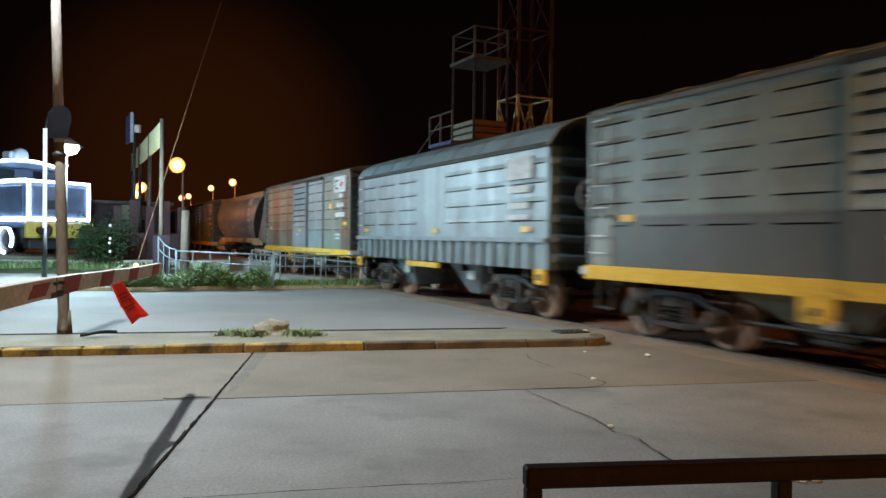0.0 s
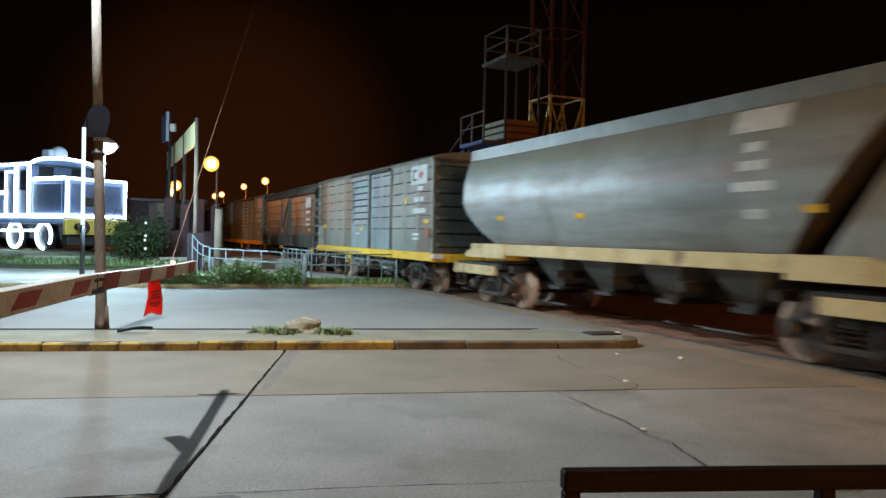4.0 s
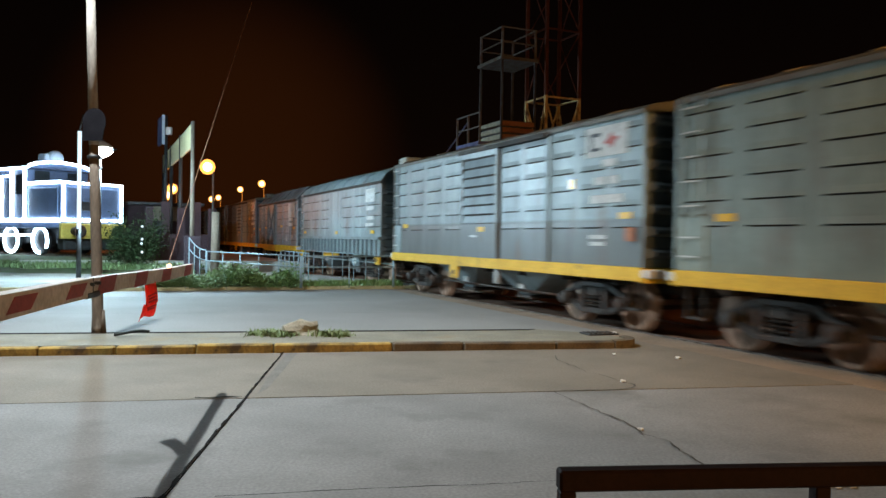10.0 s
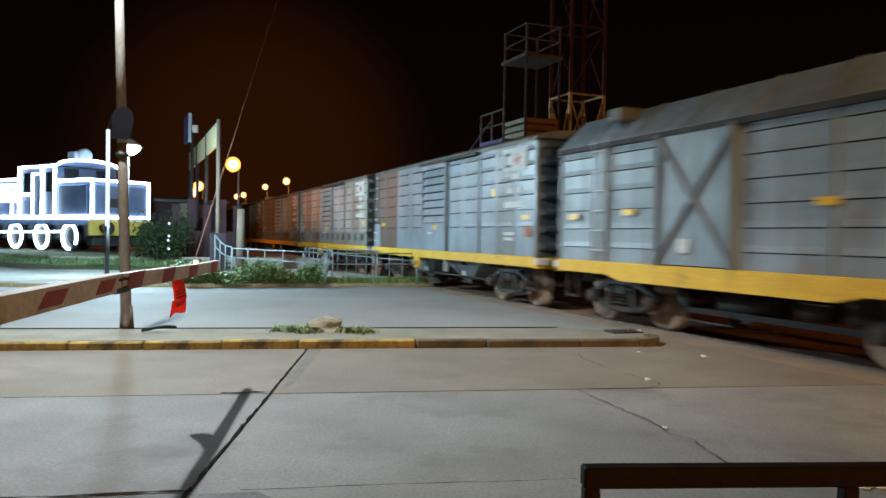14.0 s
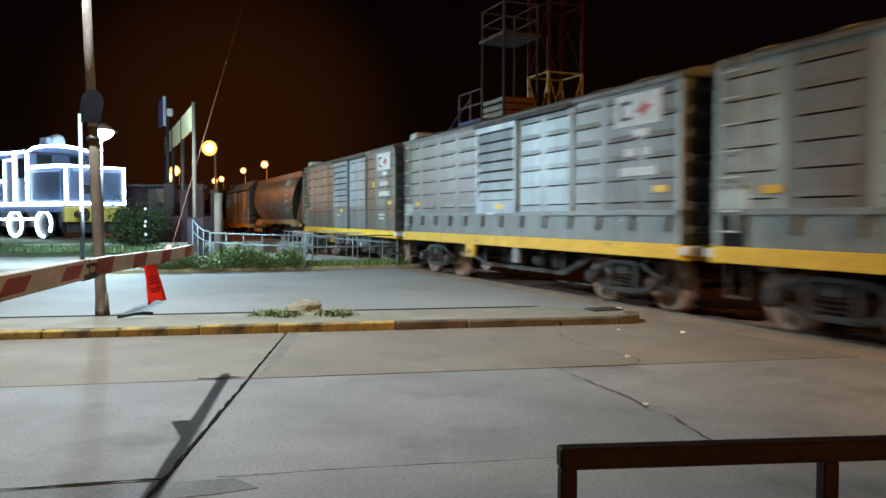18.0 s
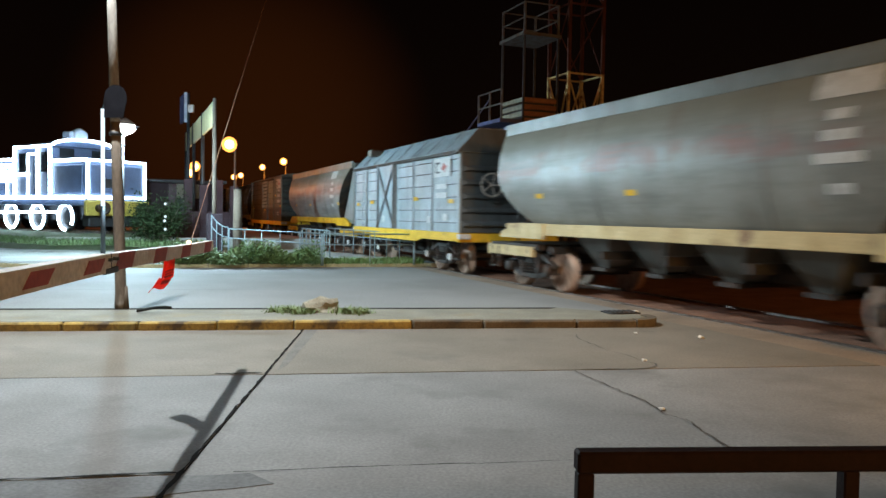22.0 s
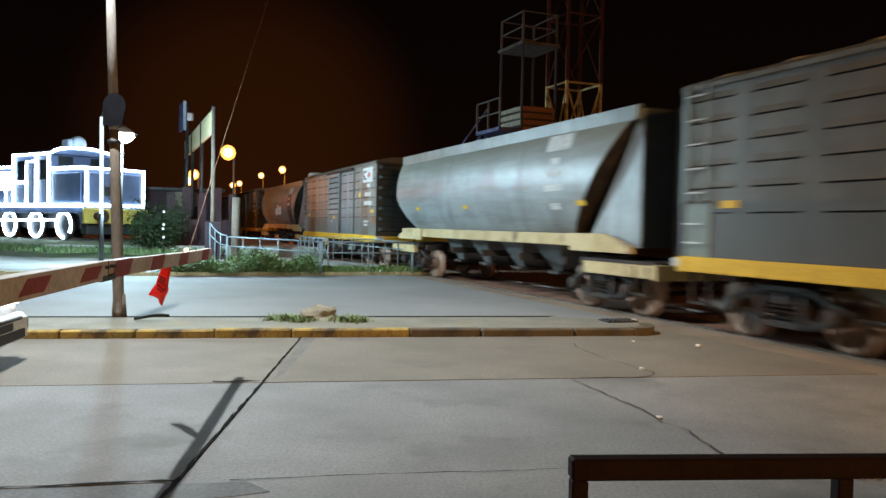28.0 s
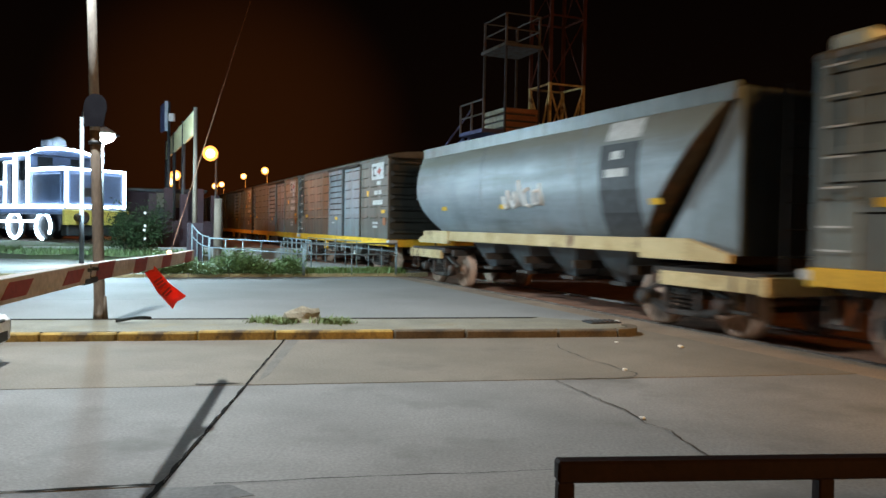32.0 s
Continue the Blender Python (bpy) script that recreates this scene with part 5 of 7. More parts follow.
# -- small things --
M_CRACK = surf("dusty_crack_shadow", (0.055, 0.048, 0.04), (0.03, 0.026, 0.022), 0.95, scale=3, fine=25, bump=0.2, stain=(0.11, 0.10, 0.085), stain_at=0.54, stain_scale=3.0)
def crack(name, pts, w, label, seed, mat=None, jit=0.012):
    """A dark uneven ribbon in the road."""
    rg = random.Random(seed)
    bm = bmesh.new()
    prev = None
    fine = []
    for a, b in zip(pts, pts[1:]):
        a, b = Vector(a), Vector(b)
        n_ = max(2, int((b - a).length / 0.10))
        for i in range(n_):
            q = a + (b - a) * i / n_
            fine.append(Vector((q.x + rg.gauss(0, jit), q.y + rg.gauss(0, jit))))
    for a, b in zip(fine, fine[1:]):
        d = (b - a).normalized()
        s = Vector((-d.y, d.x)) * w * rg.uniform(0.25, 1.45)
        cur = (bm.verts.new((a.x + s.x, a.y + s.y, 0.0085)), bm.verts.new((a.x - s.x, a.y - s.y, 0.0085)))
        if prev:
            bm.faces.new((prev[0], cur[0], cur[1], prev[1]))
        prev = cur
    return tagged(part(name, bm, mat or M_JOINT), label, "crack", "cracks in the road", kind="structure")


crack("crack", [(1.15, 10.35), (1.17, 9.9), (1.30, 9.5), (1.38, 9.12), (1.58, 8.85), (1.66, 8.55), (1.80, 8.38), (1.72, 8.16), (1.50, 8.05), (0.95, 7.95), (0.78, 7.95)], 0.009, "thin winding crack in the concrete road", 1, M_CRACK)
crack("crack", [(0.85, 7.87), (0.98, 7.58), (1.10, 7.28), (1.20, 6.95), (1.36, 6.62), (1.40, 6.3), (1.55, 6.0), (1.62, 5.5), (1.75, 5.1), (1.75, 4.75)], 0.008, "thin winding crack in the concrete road", 2, M_CRACK)
crack("crack", [tuple(rd(-0.22 - 0.1 * (10.55 - w), w).xy) for w in (10.44, 9.7, 9.0, 8.2, 7.5, 6.7, 6.0, 5.0, 4.0)], 0.013, "dark tarred joint across the concrete road", 3, jit=0.004)
crack("crack", [(-2.6, 7.22), (-2.45, 7.25), (-2.2, 7.31), (-2.08, 7.36)], 0.024, "short dark break at a slab corner", 5)
# the long joint near the railing, broken along its edge
crack("crack", [tuple(rd(u, 4.695 + 0.012 * math.sin(u * 5)).xy) for u in np.arange(-6.0, -0.5, 0.3)], 0.017, "broken dark joint along the road", 6, jit=0.006)
crack("crack", [tuple(rd(u, 4.695 + 0.01 * math.sin(u * 4)).xy) for u in np.arange(-0.5, 2.6, 0.3)], 0.005, "fine dark joint along the road", 7, jit=0.004)
M_DAMP = surf("darker_patched_concrete", (0.14, 0.138, 0.135), (0.105, 0.103, 0.10), 0.85, scale=2.5, fine=35, bump=0.25)
bm = bmesh.new()
rg = random.Random(31)
edge = [rd(u, 4.66 - 0.02 * rg.random()) for u in np.arange(-2.0, -0.2, 0.2)] + [rd(-0.25 - 1.75 * f, 4.50 - 0.16 * math.sin(math.pi * f) - 0.05 * rg.random()) for f in np.linspace(0, 1, 9)]
slab_of(bm, [(p.x, p.y) for p in edge], 0.0, 0.006)
part("repair_patch", bm, M_DAMP, road, "darker worn repair along the joint")


def litter(p, s, label, seed):
    rg = random.Random(seed)
    bm = bmesh.new()
    bmesh.ops.create_icosphere(bm, subdivisions=2, radius=s)
    for v in bm.verts:
        v.co *= rg.uniform(0.55, 1.15)
        v.co.z = v.co.z * 0.45 + s * 0.35
    ob = part("litter", bm, M_PAPER, None, "", at(p, rg.uniform(0, 90)))
    return tagged(ob, label, "litter", "scraps of litter")


litter((1.70, 8.53, 0.0), 0.035, "small crumpled white paper on the road", 1)
litter((2.78, 10.30, 0.0), 0.05, "small crumpled white paper on the road", 2)
litter((2.0, 10.6, 0.0), 0.03, "small crumpled white paper by the kerb", 3)
litter((2.25, 12.02, MED_Z), 0.05, "pale scrap beside the drain opening", 4)
litter((1.42, 6.35, 0.0), 0.03, "small pale scrap on the road", 5)
for i, (dx, dy, s) in enumerate(((0, 0, 0.05), (0.09, 0.0, 0.045), (0.16, -0.04, 0.035), (0.05, -0.05, 0.035))):
    litter((2.30 + dx, 5.0 + dy, 0.0), s, "crumpled black and white wrapper on the road", 10 + i)

bm = bmesh.new()
bmesh.ops.create_icosphere(bm, subdivisions=3, radius=0.2)
rg = random.Random(9)
for v in bm.verts:
    k = 1 + 0.75 * noise.noise(v.co * 7)
    v.co = Vector((v.co.x * 1.5 * k, v.co.y * 0.9 * k, max(-0.03, v.co.z * 0.95 * k)))
tagged(part("rubble_lump", bm, M_STONE, None, "", at((-2.45, 11.35, MED_Z), 20)), "pale broken concrete lump on the median", "rubble")

# curled rubber strip lying on the median
bm = bmesh.new()
rows = []
for f in np.linspace(0, 1, 14):
    c = Vector((-5.0 + 0.46 * f, 10.62 + 0.10 * f, MED_Z + 0.012 + 0.055 * math.sin(f * 2.1) ** 1.5))
    w = 0.018 + 0.05 * math.sin(0.25 + f * 2.6)
    rows.append([bm.verts.new(c + Vector((-0.21 * k, k, h))) for k, h in ((-w, -0.006), (w, -0.006), (w, 0.022), (0.0, 0.030), (-w, 0.022))])
for p, q in zip(rows, rows[1:]):
    for i in range(5):
        bm.faces.new((p[i], p[(i + 1) % 5], q[(i + 1) % 5], q[i]))
bm.faces.new(rows[0][::-1])
bm.faces.new(rows[-1])
bmesh.ops.recalc_face_normals(bm, faces=list(bm.faces))
tagged(part("rubber_strip", bm, M_RUBBER), "curled black rubber strip lying on the median", "debris")
# drain opening
th = thing("drain_cover", at((2.02, 12.0, MED_Z - 0.004), 20), "broken dark drain opening in the median", "drain")
part("frame", made(box, -0.26, 0.26, -0.16, 0.16, 0.0, 0.02, 0.005), M_DARKM, th)
for i in range(6):
    part("grate_bar", made(box, -0.22 + i * 0.08, -0.19 + i * 0.08, -0.13, 0.13, 0.02, 0.032), M_GRIME_SHADE, th)


# -- car that pulls up at the barrier --
def car():
    th = thing("car", at(rd(-45, 8.35), math.degrees(RD)), "small white hatchback waiting at the barrier, headlamps lit", "car")
    prof = [(0.02, 0.30), (0.0, 0.46), (-0.06, 0.60), (-0.25, 0.72), (-0.95, 0.88), (-1.75, 1.36), (-2.2, 1.46), (-3.2, 1.44), (-3.75, 1.05), (-3.92, 0.85), (-3.98, 0.40), (-3.85, 0.22), (-0.15, 0.20)]
    bm = bmesh.new()
    rows = []
    for y, k in ((-0.82, 0.0), (-0.74, 1.0), (-0.4, 1.4), (0.0, 1.5), (0.4, 1.4), (0.74, 1.0), (0.82, 0.0)):
        row = []
        for x, z in prof:
            nose = 0.10 * (abs(y) / 0.82) ** 2.5
            dx = -nose if x > -0.5 else (nose if x < -3.6 else 0)
            zz = z if z < 0.95 or abs(y) < 0.8 else z - 0.03
            yy = y * (1.0 if z < 0.95 else 1.0 - 0.22 * (z - 0.95) / 0.5)
            row.append(bm.verts.new((x + dx, yy, zz)))
        rows.append(row)
    for a, b in zip(rows, rows[1:]):
        for i in range(len(prof)):
            j = (i + 1) % len(prof)
            bm.faces.new((a[i], a[j], b[j], b[i])).smooth = True
    bm.faces.new(rows[0])
    bm.faces.new(rows[-1][::-1])
    part("body", bm, M_CARW, th)
    part("bumper", made(box, -0.16, 0.05, -0.68, 0.68, 0.22, 0.52, 0.05), M_CARW, th)
    part("intake", made(box, 0.0, 0.058, -0.55, 0.55, 0.25, 0.36, 0.01), M_CARB, th)
    part("grille", made(box, -0.02, 0.056, -0.48, 0.48, 0.455, 0.49, 0.008), M_CARB, th)
    part("number_plate", made(box, 0.045, 0.066, -0.2, 0.2, 0.37, 0.45, 0.004), M_CARB, th)
    part("bumper_pocket", made(box, -0.08, 0.04, 0.55, 0.70, 0.32, 0.47, 0.02), M_CARB, th)
    for y in (-0.62, 0.62):
        part("headlamp", made(box, -0.28, -0.06, y - 0.15, y + 0.15, 0.60, 0.70, 0.03), M_HEAD, th, "lit headlamp")
    part("windscreen", made(lambda b: plate(b, [(-1.02, 0.925), (-1.72, 1.375), (-1.70, 1.39), (-1.0, 0.94)], -0.60, 0.60)), M_CARG, th)
    for y in (-0.79, 0.77):
        part("side_window", made(lambda b: plate(b, [(-1.35, 0.97), (-1.85, 1.30), (-3.1, 1.30), (-3.5, 0.97)], y, y + 0.02)), M_CARG, th)
    for x in (-0.72, -3.15):
        for y in (-0.74, 0.74):
            w = part("wheel", made(lathe, [(y - 0.09, 0.18), (y - 0.09, 0.29), (y - 0.06, 0.30), (y + 0.06, 0.30), (y + 0.09, 0.29), (y + 0.09, 0.18)], "y", 24, (x, 0, 0.30)), M_CARB, th, "black tyre")
            part("hubcap", made(lathe, [(y + (-0.10 if y < 0 else 0.085), 0.17), (y + (-0.085 if y < 0 else 0.10), 0.17)], "y", 18, (x, 0, 0.30)), M_BOGIE, w)
    return th


the_car = car()

# ---- the freight train ----
SILL, EAVE, HALF = 0.90, 3.66, 1.42      # heights above the rail, half width of a body


def rib_panel(bm, x0, x1, y, z0, z1, rows, side=-1, inset=0.10, proud=0.016, slot=0.0125):
    """A pressed side panel between x0 and x1: a thin sheet with long slots under proud ribs. side: the way that it faces."""
    o = side
    w = x1 - x0
    xs = [x0, x0 + inset * w, x1 - inset * w, x1]

    def quad(*p, dark=False):
        f = bm.faces.new([bm.verts.new(q) for q in p])
        f.material_index = 1 if dark else 0

    for a, b in ((xs[0], xs[1]), (xs[2], xs[3])):
        quad((a, y, z0), (b, y, z0), (b, y, z1), (a, y, z1))
    a, b = xs[1], xs[2]
    last = z0
    for r in rows:
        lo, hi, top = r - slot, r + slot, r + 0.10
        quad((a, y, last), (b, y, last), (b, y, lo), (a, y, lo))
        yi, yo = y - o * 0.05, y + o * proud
        # slot faces and the rib's underside are coloured dark, as if shaded
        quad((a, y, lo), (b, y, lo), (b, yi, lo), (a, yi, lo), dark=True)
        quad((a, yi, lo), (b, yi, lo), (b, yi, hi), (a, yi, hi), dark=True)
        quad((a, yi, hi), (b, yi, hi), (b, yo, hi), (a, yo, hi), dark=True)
        quad((a, yo, hi), (b, yo, hi), (b, y, top), (a, y, top))
        for x in (a, b):
            quad((x, y, lo), (x, yi, lo), (x, yi, hi), (x, yo, hi), (x, y, top))
        last = top
    quad((a, y, last), (b, y, last), (b, y, z1), (a, y, z1))
    # edges of the sheet
    for x in (x0, x1):
        quad((x, y, z0), (x, y, z1), (x, y - o * 0.03, z1), (x, y - o * 0.03, z0))


def wheelset_mesh():
    bm = bmesh.new()
    for sg in (-1, 1):
        y = sg * 0.838
        prof = [(-0.07, 0.40), (-0.065, 0.455), (0.055, 0.46), (0.06, 0.485), (0.085, 0.485), (0.09, 0.42), (0.075, 0.39), (0.03, 0.36), (0.025, 0.16), (0.07, 0.13), (0.09, 0.12)]
        lathe(bm, [(y - sg * s, r) for s, r in prof], "y", 32)
        lathe(bm, [(y + sg * 0.07, 0.39), (y + sg * 0.035, 0.36), (y + sg * 0.03, 0.18), (y + sg * 0.09, 0.14), (y + sg * 0.10, 0.05)], "y", 24)
    rod(bm, (0, -1.02, 0), (0, 1.02, 0), 0.075, seg=12)
    return mesh_of(bm, "wheelset", M_WHEEL)


def side_frame_mesh():
    bm = bmesh.new()
    for y in (-1.12,):
        plate(bm, [(-1.06, 0.49), (-0.44, 0.70), (0.44, 0.70), (1.06, 0.49), (1.06, 0.56), (0.80, 0.64), (0.46, 0.80), (-0.46, 0.80), (-0.80, 0.64), (-1.06, 0.56)], y - 0.06, y + 0.06)
        plate(bm, [(-1.04, 0.38), (-0.80, 0.37), (-0.42, 0.24), (0.42, 0.24), (0.80, 0.37), (1.04, 0.38), (1.04, 0.45), (0.78, 0.45), (0.40, 0.33), (-0.40, 0.33), (-0.78, 0.45), (-1.04, 0.45)], y - 0.06, y + 0.06)
        for x in (-0.875, 0.875):
            lathe(bm, [(y - 0.19, 0.03), (y - 0.19, 0.09), (y - 0.16, 0.12), (y - 0.06, 0.13)], "y", 14, (x, 0, 0.46))
            box(bm, x - 0.12, x + 0.12, y - 0.09, y + 0.09, 0.36, 0.58, 0.02)
        box(bm, -0.36, 0.36, y - 0.10, y + 0.02, 0.24, 0.32, 0.015)
        box(bm, -0.40, 0.40, y - 0.09, y + 0.02, 0.72, 0.82, 0.015)
        for x in (-0.36, 0.36):
            box(bm, x - 0.05, x + 0.05, y - 0.10, y + 0.02, 0.28, 0.76, 0.012)
    return mesh_of(bm, "side_frame", M_BOGIE)


def spring_mesh():
    """One coil spring, a continuous helix."""
    bm = bmesh.new()
    tube(bm, [(0.058 * math.cos(a), 0.058 * math.sin(a), 0.33 + 0.38 * a / (2 * math.pi * 5.5)) for a in np.linspace(0, 2 * math.pi * 5.5, 50)], 0.016, 5)
    return mesh_of(bm, "spring", M_GRIME_SHADE)


def bolster_mesh():
    bm = bmesh.new()
    box(bm, -0.20, 0.20, -1.22, 1.22, 0.55, 0.72, 0.02)
    box(bm, -1.00, -0.92, -0.75, 0.75, 0.36, 0.44)
    box(bm, 0.92, 1.00, -0.75, 0.75, 0.36, 0.44)
    rod(bm, (0, 0, 0.7), (0, 0, 0.88), 0.2, seg=14)
    for sg in (-1, 1):
        for x in (-0.36, 0.36):
            box(bm, x - 0.05, x + 0.05, sg * 0.80 - 0.07, sg * 0.80 + 0.07, 0.28, 0.62, 0.015)
    return mesh_of(bm, "bolster", M_GRIME_SHADE)


ME_WHEELSET, ME_FRAME, ME_SPRING, ME_BOLSTER = wheelset_mesh(), side_frame_mesh(), spring_mesh(), bolster_mesh()


def bogie(parent, x, caps=False):
    b = put("bogie", ME_BOLSTER, parent, "grimy cast-steel freight bogie", Matrix.Translation((x, 0, 0)))
    put("side_frame", ME_FRAME, b)
    put("side_frame", ME_FRAME, b, "", Matrix.Rotation(math.pi, 4, "Z"))
    for sx in (-0.17, 0.0, 0.17):
        for sy in (-1.16, 1.16):
            put("spring", ME_SPRING, b, "", Matrix.Translation((sx, sy, 0)))
    for dx in (-0.875, 0.875):
        if caps:
            part("axle_cover", made(box, dx - 0.09, dx + 0.09, -1.345, -1.30, 0.37, 0.55, 0.012), M_WHITE, b, "white-painted axle-box cover")
        put("wheelset", ME_WHEELSET, b, "rust-brown steel wheels on one axle", Matrix.Translation((dx, 0, 0.46)))
    return b


def underframe(th, L, sill_mat, tank=True, caps=False):
    bm = bmesh.new()
    box(bm, -L / 2 - 0.05, L / 2 + 0.05, -0.22, 0.22, 0.62, 0.98)
    part("centre_sill", bm, M_GRIME_SHADE, th)
    for x in np.linspace(-L / 2 + 1.0, L / 2 - 1.0, 7):
        part("crossbearer", made(box, x - 0.06, x + 0.06, -1.3, 1.3, 0.80, 0.95), M_GRIME_SHADE, th)
    for sg in (-1, 1):
        x = sg * L / 2
        c = part("coupler", made(box, x + sg * 0.36 - 0.12, x + sg * 0.36 + 0.12, -0.13, 0.13, 0.68, 0.93, 0.03), M_GRIME_SHADE, th, "black knuckle coupler")
        part("shank", made(rod, (x, 0, 0.80), (x + sg * 0.25, 0, 0.80), 0.085, seg=10), M_GRIME_SHADE, c)
        part("air_hose", made(tube, [(x, 0.3, 0.72), (x + sg * 0.14, 0.28, 0.52), (x + sg * 0.30, 0.22, 0.46)], 0.025, 6), M_GRIME_SHADE, th)
    bogie(th, -L / 2 + 1.75, caps)
    bogie(th, L / 2 - 1.75, caps)
    for x in (-L / 2 + 0.35, L / 2 - 0.35):
        st = part("step", made(box, x - 0.20, x + 0.20, -1.38, -1.28, 0.41, 0.45), M_GRIME_SHADE, th)
        for dx in (-0.18, 0.18):
            part("hanger", made(box, x + dx - 0.015, x + dx + 0.015, -1.36, -1.30, 0.45, 0.90), M_GRIME_SHADE, st)
    if tank:
        part("air_tank", made(rod, (-0.9, -0.75, 0.58), (0.3, -0.75, 0.58), 0.19, seg=14), M_GRIME_SHADE, th)
        part("brake_cylinder", made(rod, (0.7, -0.85, 0.62), (1.25, -0.85, 0.62), 0.14, seg=12), M_GRIME_SHADE, th)
        part("valve_box", made(box, 1.5, 1.75, -1.0, -0.6, 0.5, 0.85, 0.02), M_GRIME_SHADE, th)
        y = -0.95
        for a, b in (((-L / 2 + 2.9, y, 0.84), (-1.6, y, 0.42)), ((-1.6, y, 0.42), (1.9, y, 0.42)), ((1.9, y, 0.42), (L / 2 - 2.9, y, 0.84))):
            part("truss_rod", made(bar, a, b, 0.07, 0.09), M_BOGIE, th)
        for x in (-1.6, 1.9):
            part("queen_post", made(box, x - 0.06, x + 0.06, y - 0.04, y + 0.04, 0.46, 0.9), M_BOGIE, th)


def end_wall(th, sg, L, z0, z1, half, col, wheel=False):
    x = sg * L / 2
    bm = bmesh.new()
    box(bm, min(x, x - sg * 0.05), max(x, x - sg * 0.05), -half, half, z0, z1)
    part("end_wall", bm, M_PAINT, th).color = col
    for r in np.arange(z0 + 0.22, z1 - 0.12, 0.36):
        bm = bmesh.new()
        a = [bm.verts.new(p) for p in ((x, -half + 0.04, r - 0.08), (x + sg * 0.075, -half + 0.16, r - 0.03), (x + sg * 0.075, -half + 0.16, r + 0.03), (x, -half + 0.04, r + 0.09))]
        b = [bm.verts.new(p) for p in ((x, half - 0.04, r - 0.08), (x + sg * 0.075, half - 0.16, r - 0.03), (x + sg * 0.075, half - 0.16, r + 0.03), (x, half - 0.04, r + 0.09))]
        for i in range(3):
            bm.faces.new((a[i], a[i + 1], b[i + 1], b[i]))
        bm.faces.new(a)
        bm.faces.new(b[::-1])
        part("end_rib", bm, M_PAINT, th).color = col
    if wheel:
        bm = bmesh.new()
        c = Vector((x + sg * 0.22, -0.62, 2.38))
        tube(bm, [c + Vector((0, math.cos(a), math.sin(a))) * 0.30 for a in np.linspace(0, 2 * math.pi, 25)], 0.028, 6)
        for i in range(5):
            t0 = 2 * math.pi * i / 5
            rod(bm, c, c + Vector((0, math.cos(t0), math.sin(t0))) * 0.30, 0.020, seg=6)
        rod(bm, (x, -0.62, 2.38), c, 0.03, seg=8)
        part("brake_wheel", bm, M_BRAKE, th, "round pale hand-brake wheel")


def ladder(th, x, z0, z1, col, y=-HALF):
    bm = bmesh.new()
    for dx in (-0.20, 0.20):
        box(bm, x + dx - 0.015, x + dx + 0.015, y - 0.09, y - 0.06, z0, z1)
        for z in (z0 + 0.05, z1 - 0.05):
            box(bm, x + dx - 0.012, x + dx + 0.012, y - 0.09, y, z - 0.015, z + 0.015)
    part("ladder", bm, M_PAINT, th, "steel side ladder").color = col
    for z in np.arange(z0 + 0.18, z1 - 0.05, 0.36):
        part("rung", made(rod, (x - 0.20, y - 0.075, z), (x + 0.20, y - 0.075, z), 0.014, seg=6), M_WHITE, th)


def logo(th, x0, x1, z0, z1, y):
    """The white panel with its two plain emblem shapes, and number bars below."""
    bm = bmesh.new()
    box(bm, x0, x1, y - 0.012, y, z0, z1)
    p = part("sign_panel", bm, M_WHITE, th, "white panel with dark and red emblem shapes")
    w, h = x1 - x0, z1 - z0
    bm = bmesh.new()
    for a, b, c, d in ((0.12, 0.19, 0.2, 0.8), (0.19, 0.38, 0.68, 0.8), (0.19, 0.38, 0.2, 0.30)):
        box(bm, x0 + a * w, x0 + b * w, y - 0.018, y - 0.012, z0 + c * h, z0 + d * h)
    part("emblem", bm, M_DARKP, p)
    bm = bmesh.new()
    plate(bm, [(x0 + 0.45 * w, z0 + 0.44 * h), (x0 + 0.60 * w, z0 + 0.34 * h), (x0 + 0.66 * w, z0 + 0.22 * h), (x0 + 0.72 * w, z0 + 0.40 * h), (x0 + 0.82 * w, z0 + 0.56 * h), (x0 + 0.70 * w, z0 + 0.62 * h), (x0 + 0.62 * w, z0 + 0.76 * h), (x0 + 0.56 * w, z0 + 0.58 * h)], y - 0.018, y - 0.012)
    part("emblem", bm, M_RED, p)


def marks(th, spots, y):
    """Plain bars of stencilled writing: (x, z, width, height)."""
    for x, z, w, h in spots:
        part("marking", made(box, x - w / 2, x + w / 2, y - 0.008, y, z - h / 2, z + h / 2), M_MARK, th)


def plates(th, spots, y):
    for x, z in spots:
        part("reflector", made(box, x - 0.17, x + 0.17, y - 0.014, y, z - 0.055, z + 0.055, 0.004), M_PLATE, th, "small yellow reflector plate")


ROWS7 = [1.78, 2.14, 2.47, 2.79, 3.11, 3.43]
PANELS = {}


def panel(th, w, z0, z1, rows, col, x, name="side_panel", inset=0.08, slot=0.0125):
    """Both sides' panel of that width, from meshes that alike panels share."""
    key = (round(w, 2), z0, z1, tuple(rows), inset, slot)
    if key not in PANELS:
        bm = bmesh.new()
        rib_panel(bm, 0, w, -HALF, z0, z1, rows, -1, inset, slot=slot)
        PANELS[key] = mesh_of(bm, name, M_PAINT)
        # second material: the dark that stands for shade in the slots
        PANELS[key].materials.append(M_GRIME_SHADE)
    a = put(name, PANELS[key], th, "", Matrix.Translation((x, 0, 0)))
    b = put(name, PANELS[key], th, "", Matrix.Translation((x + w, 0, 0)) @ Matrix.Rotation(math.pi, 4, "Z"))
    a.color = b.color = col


def seam(th, x, z0, z1, col, w=0.07):
    o = part("post", made(box, x - w / 2, x + w / 2, -HALF - 0.035, -HALF + 0.02, z0, z1), M_PAINT, th)
    o.color = col


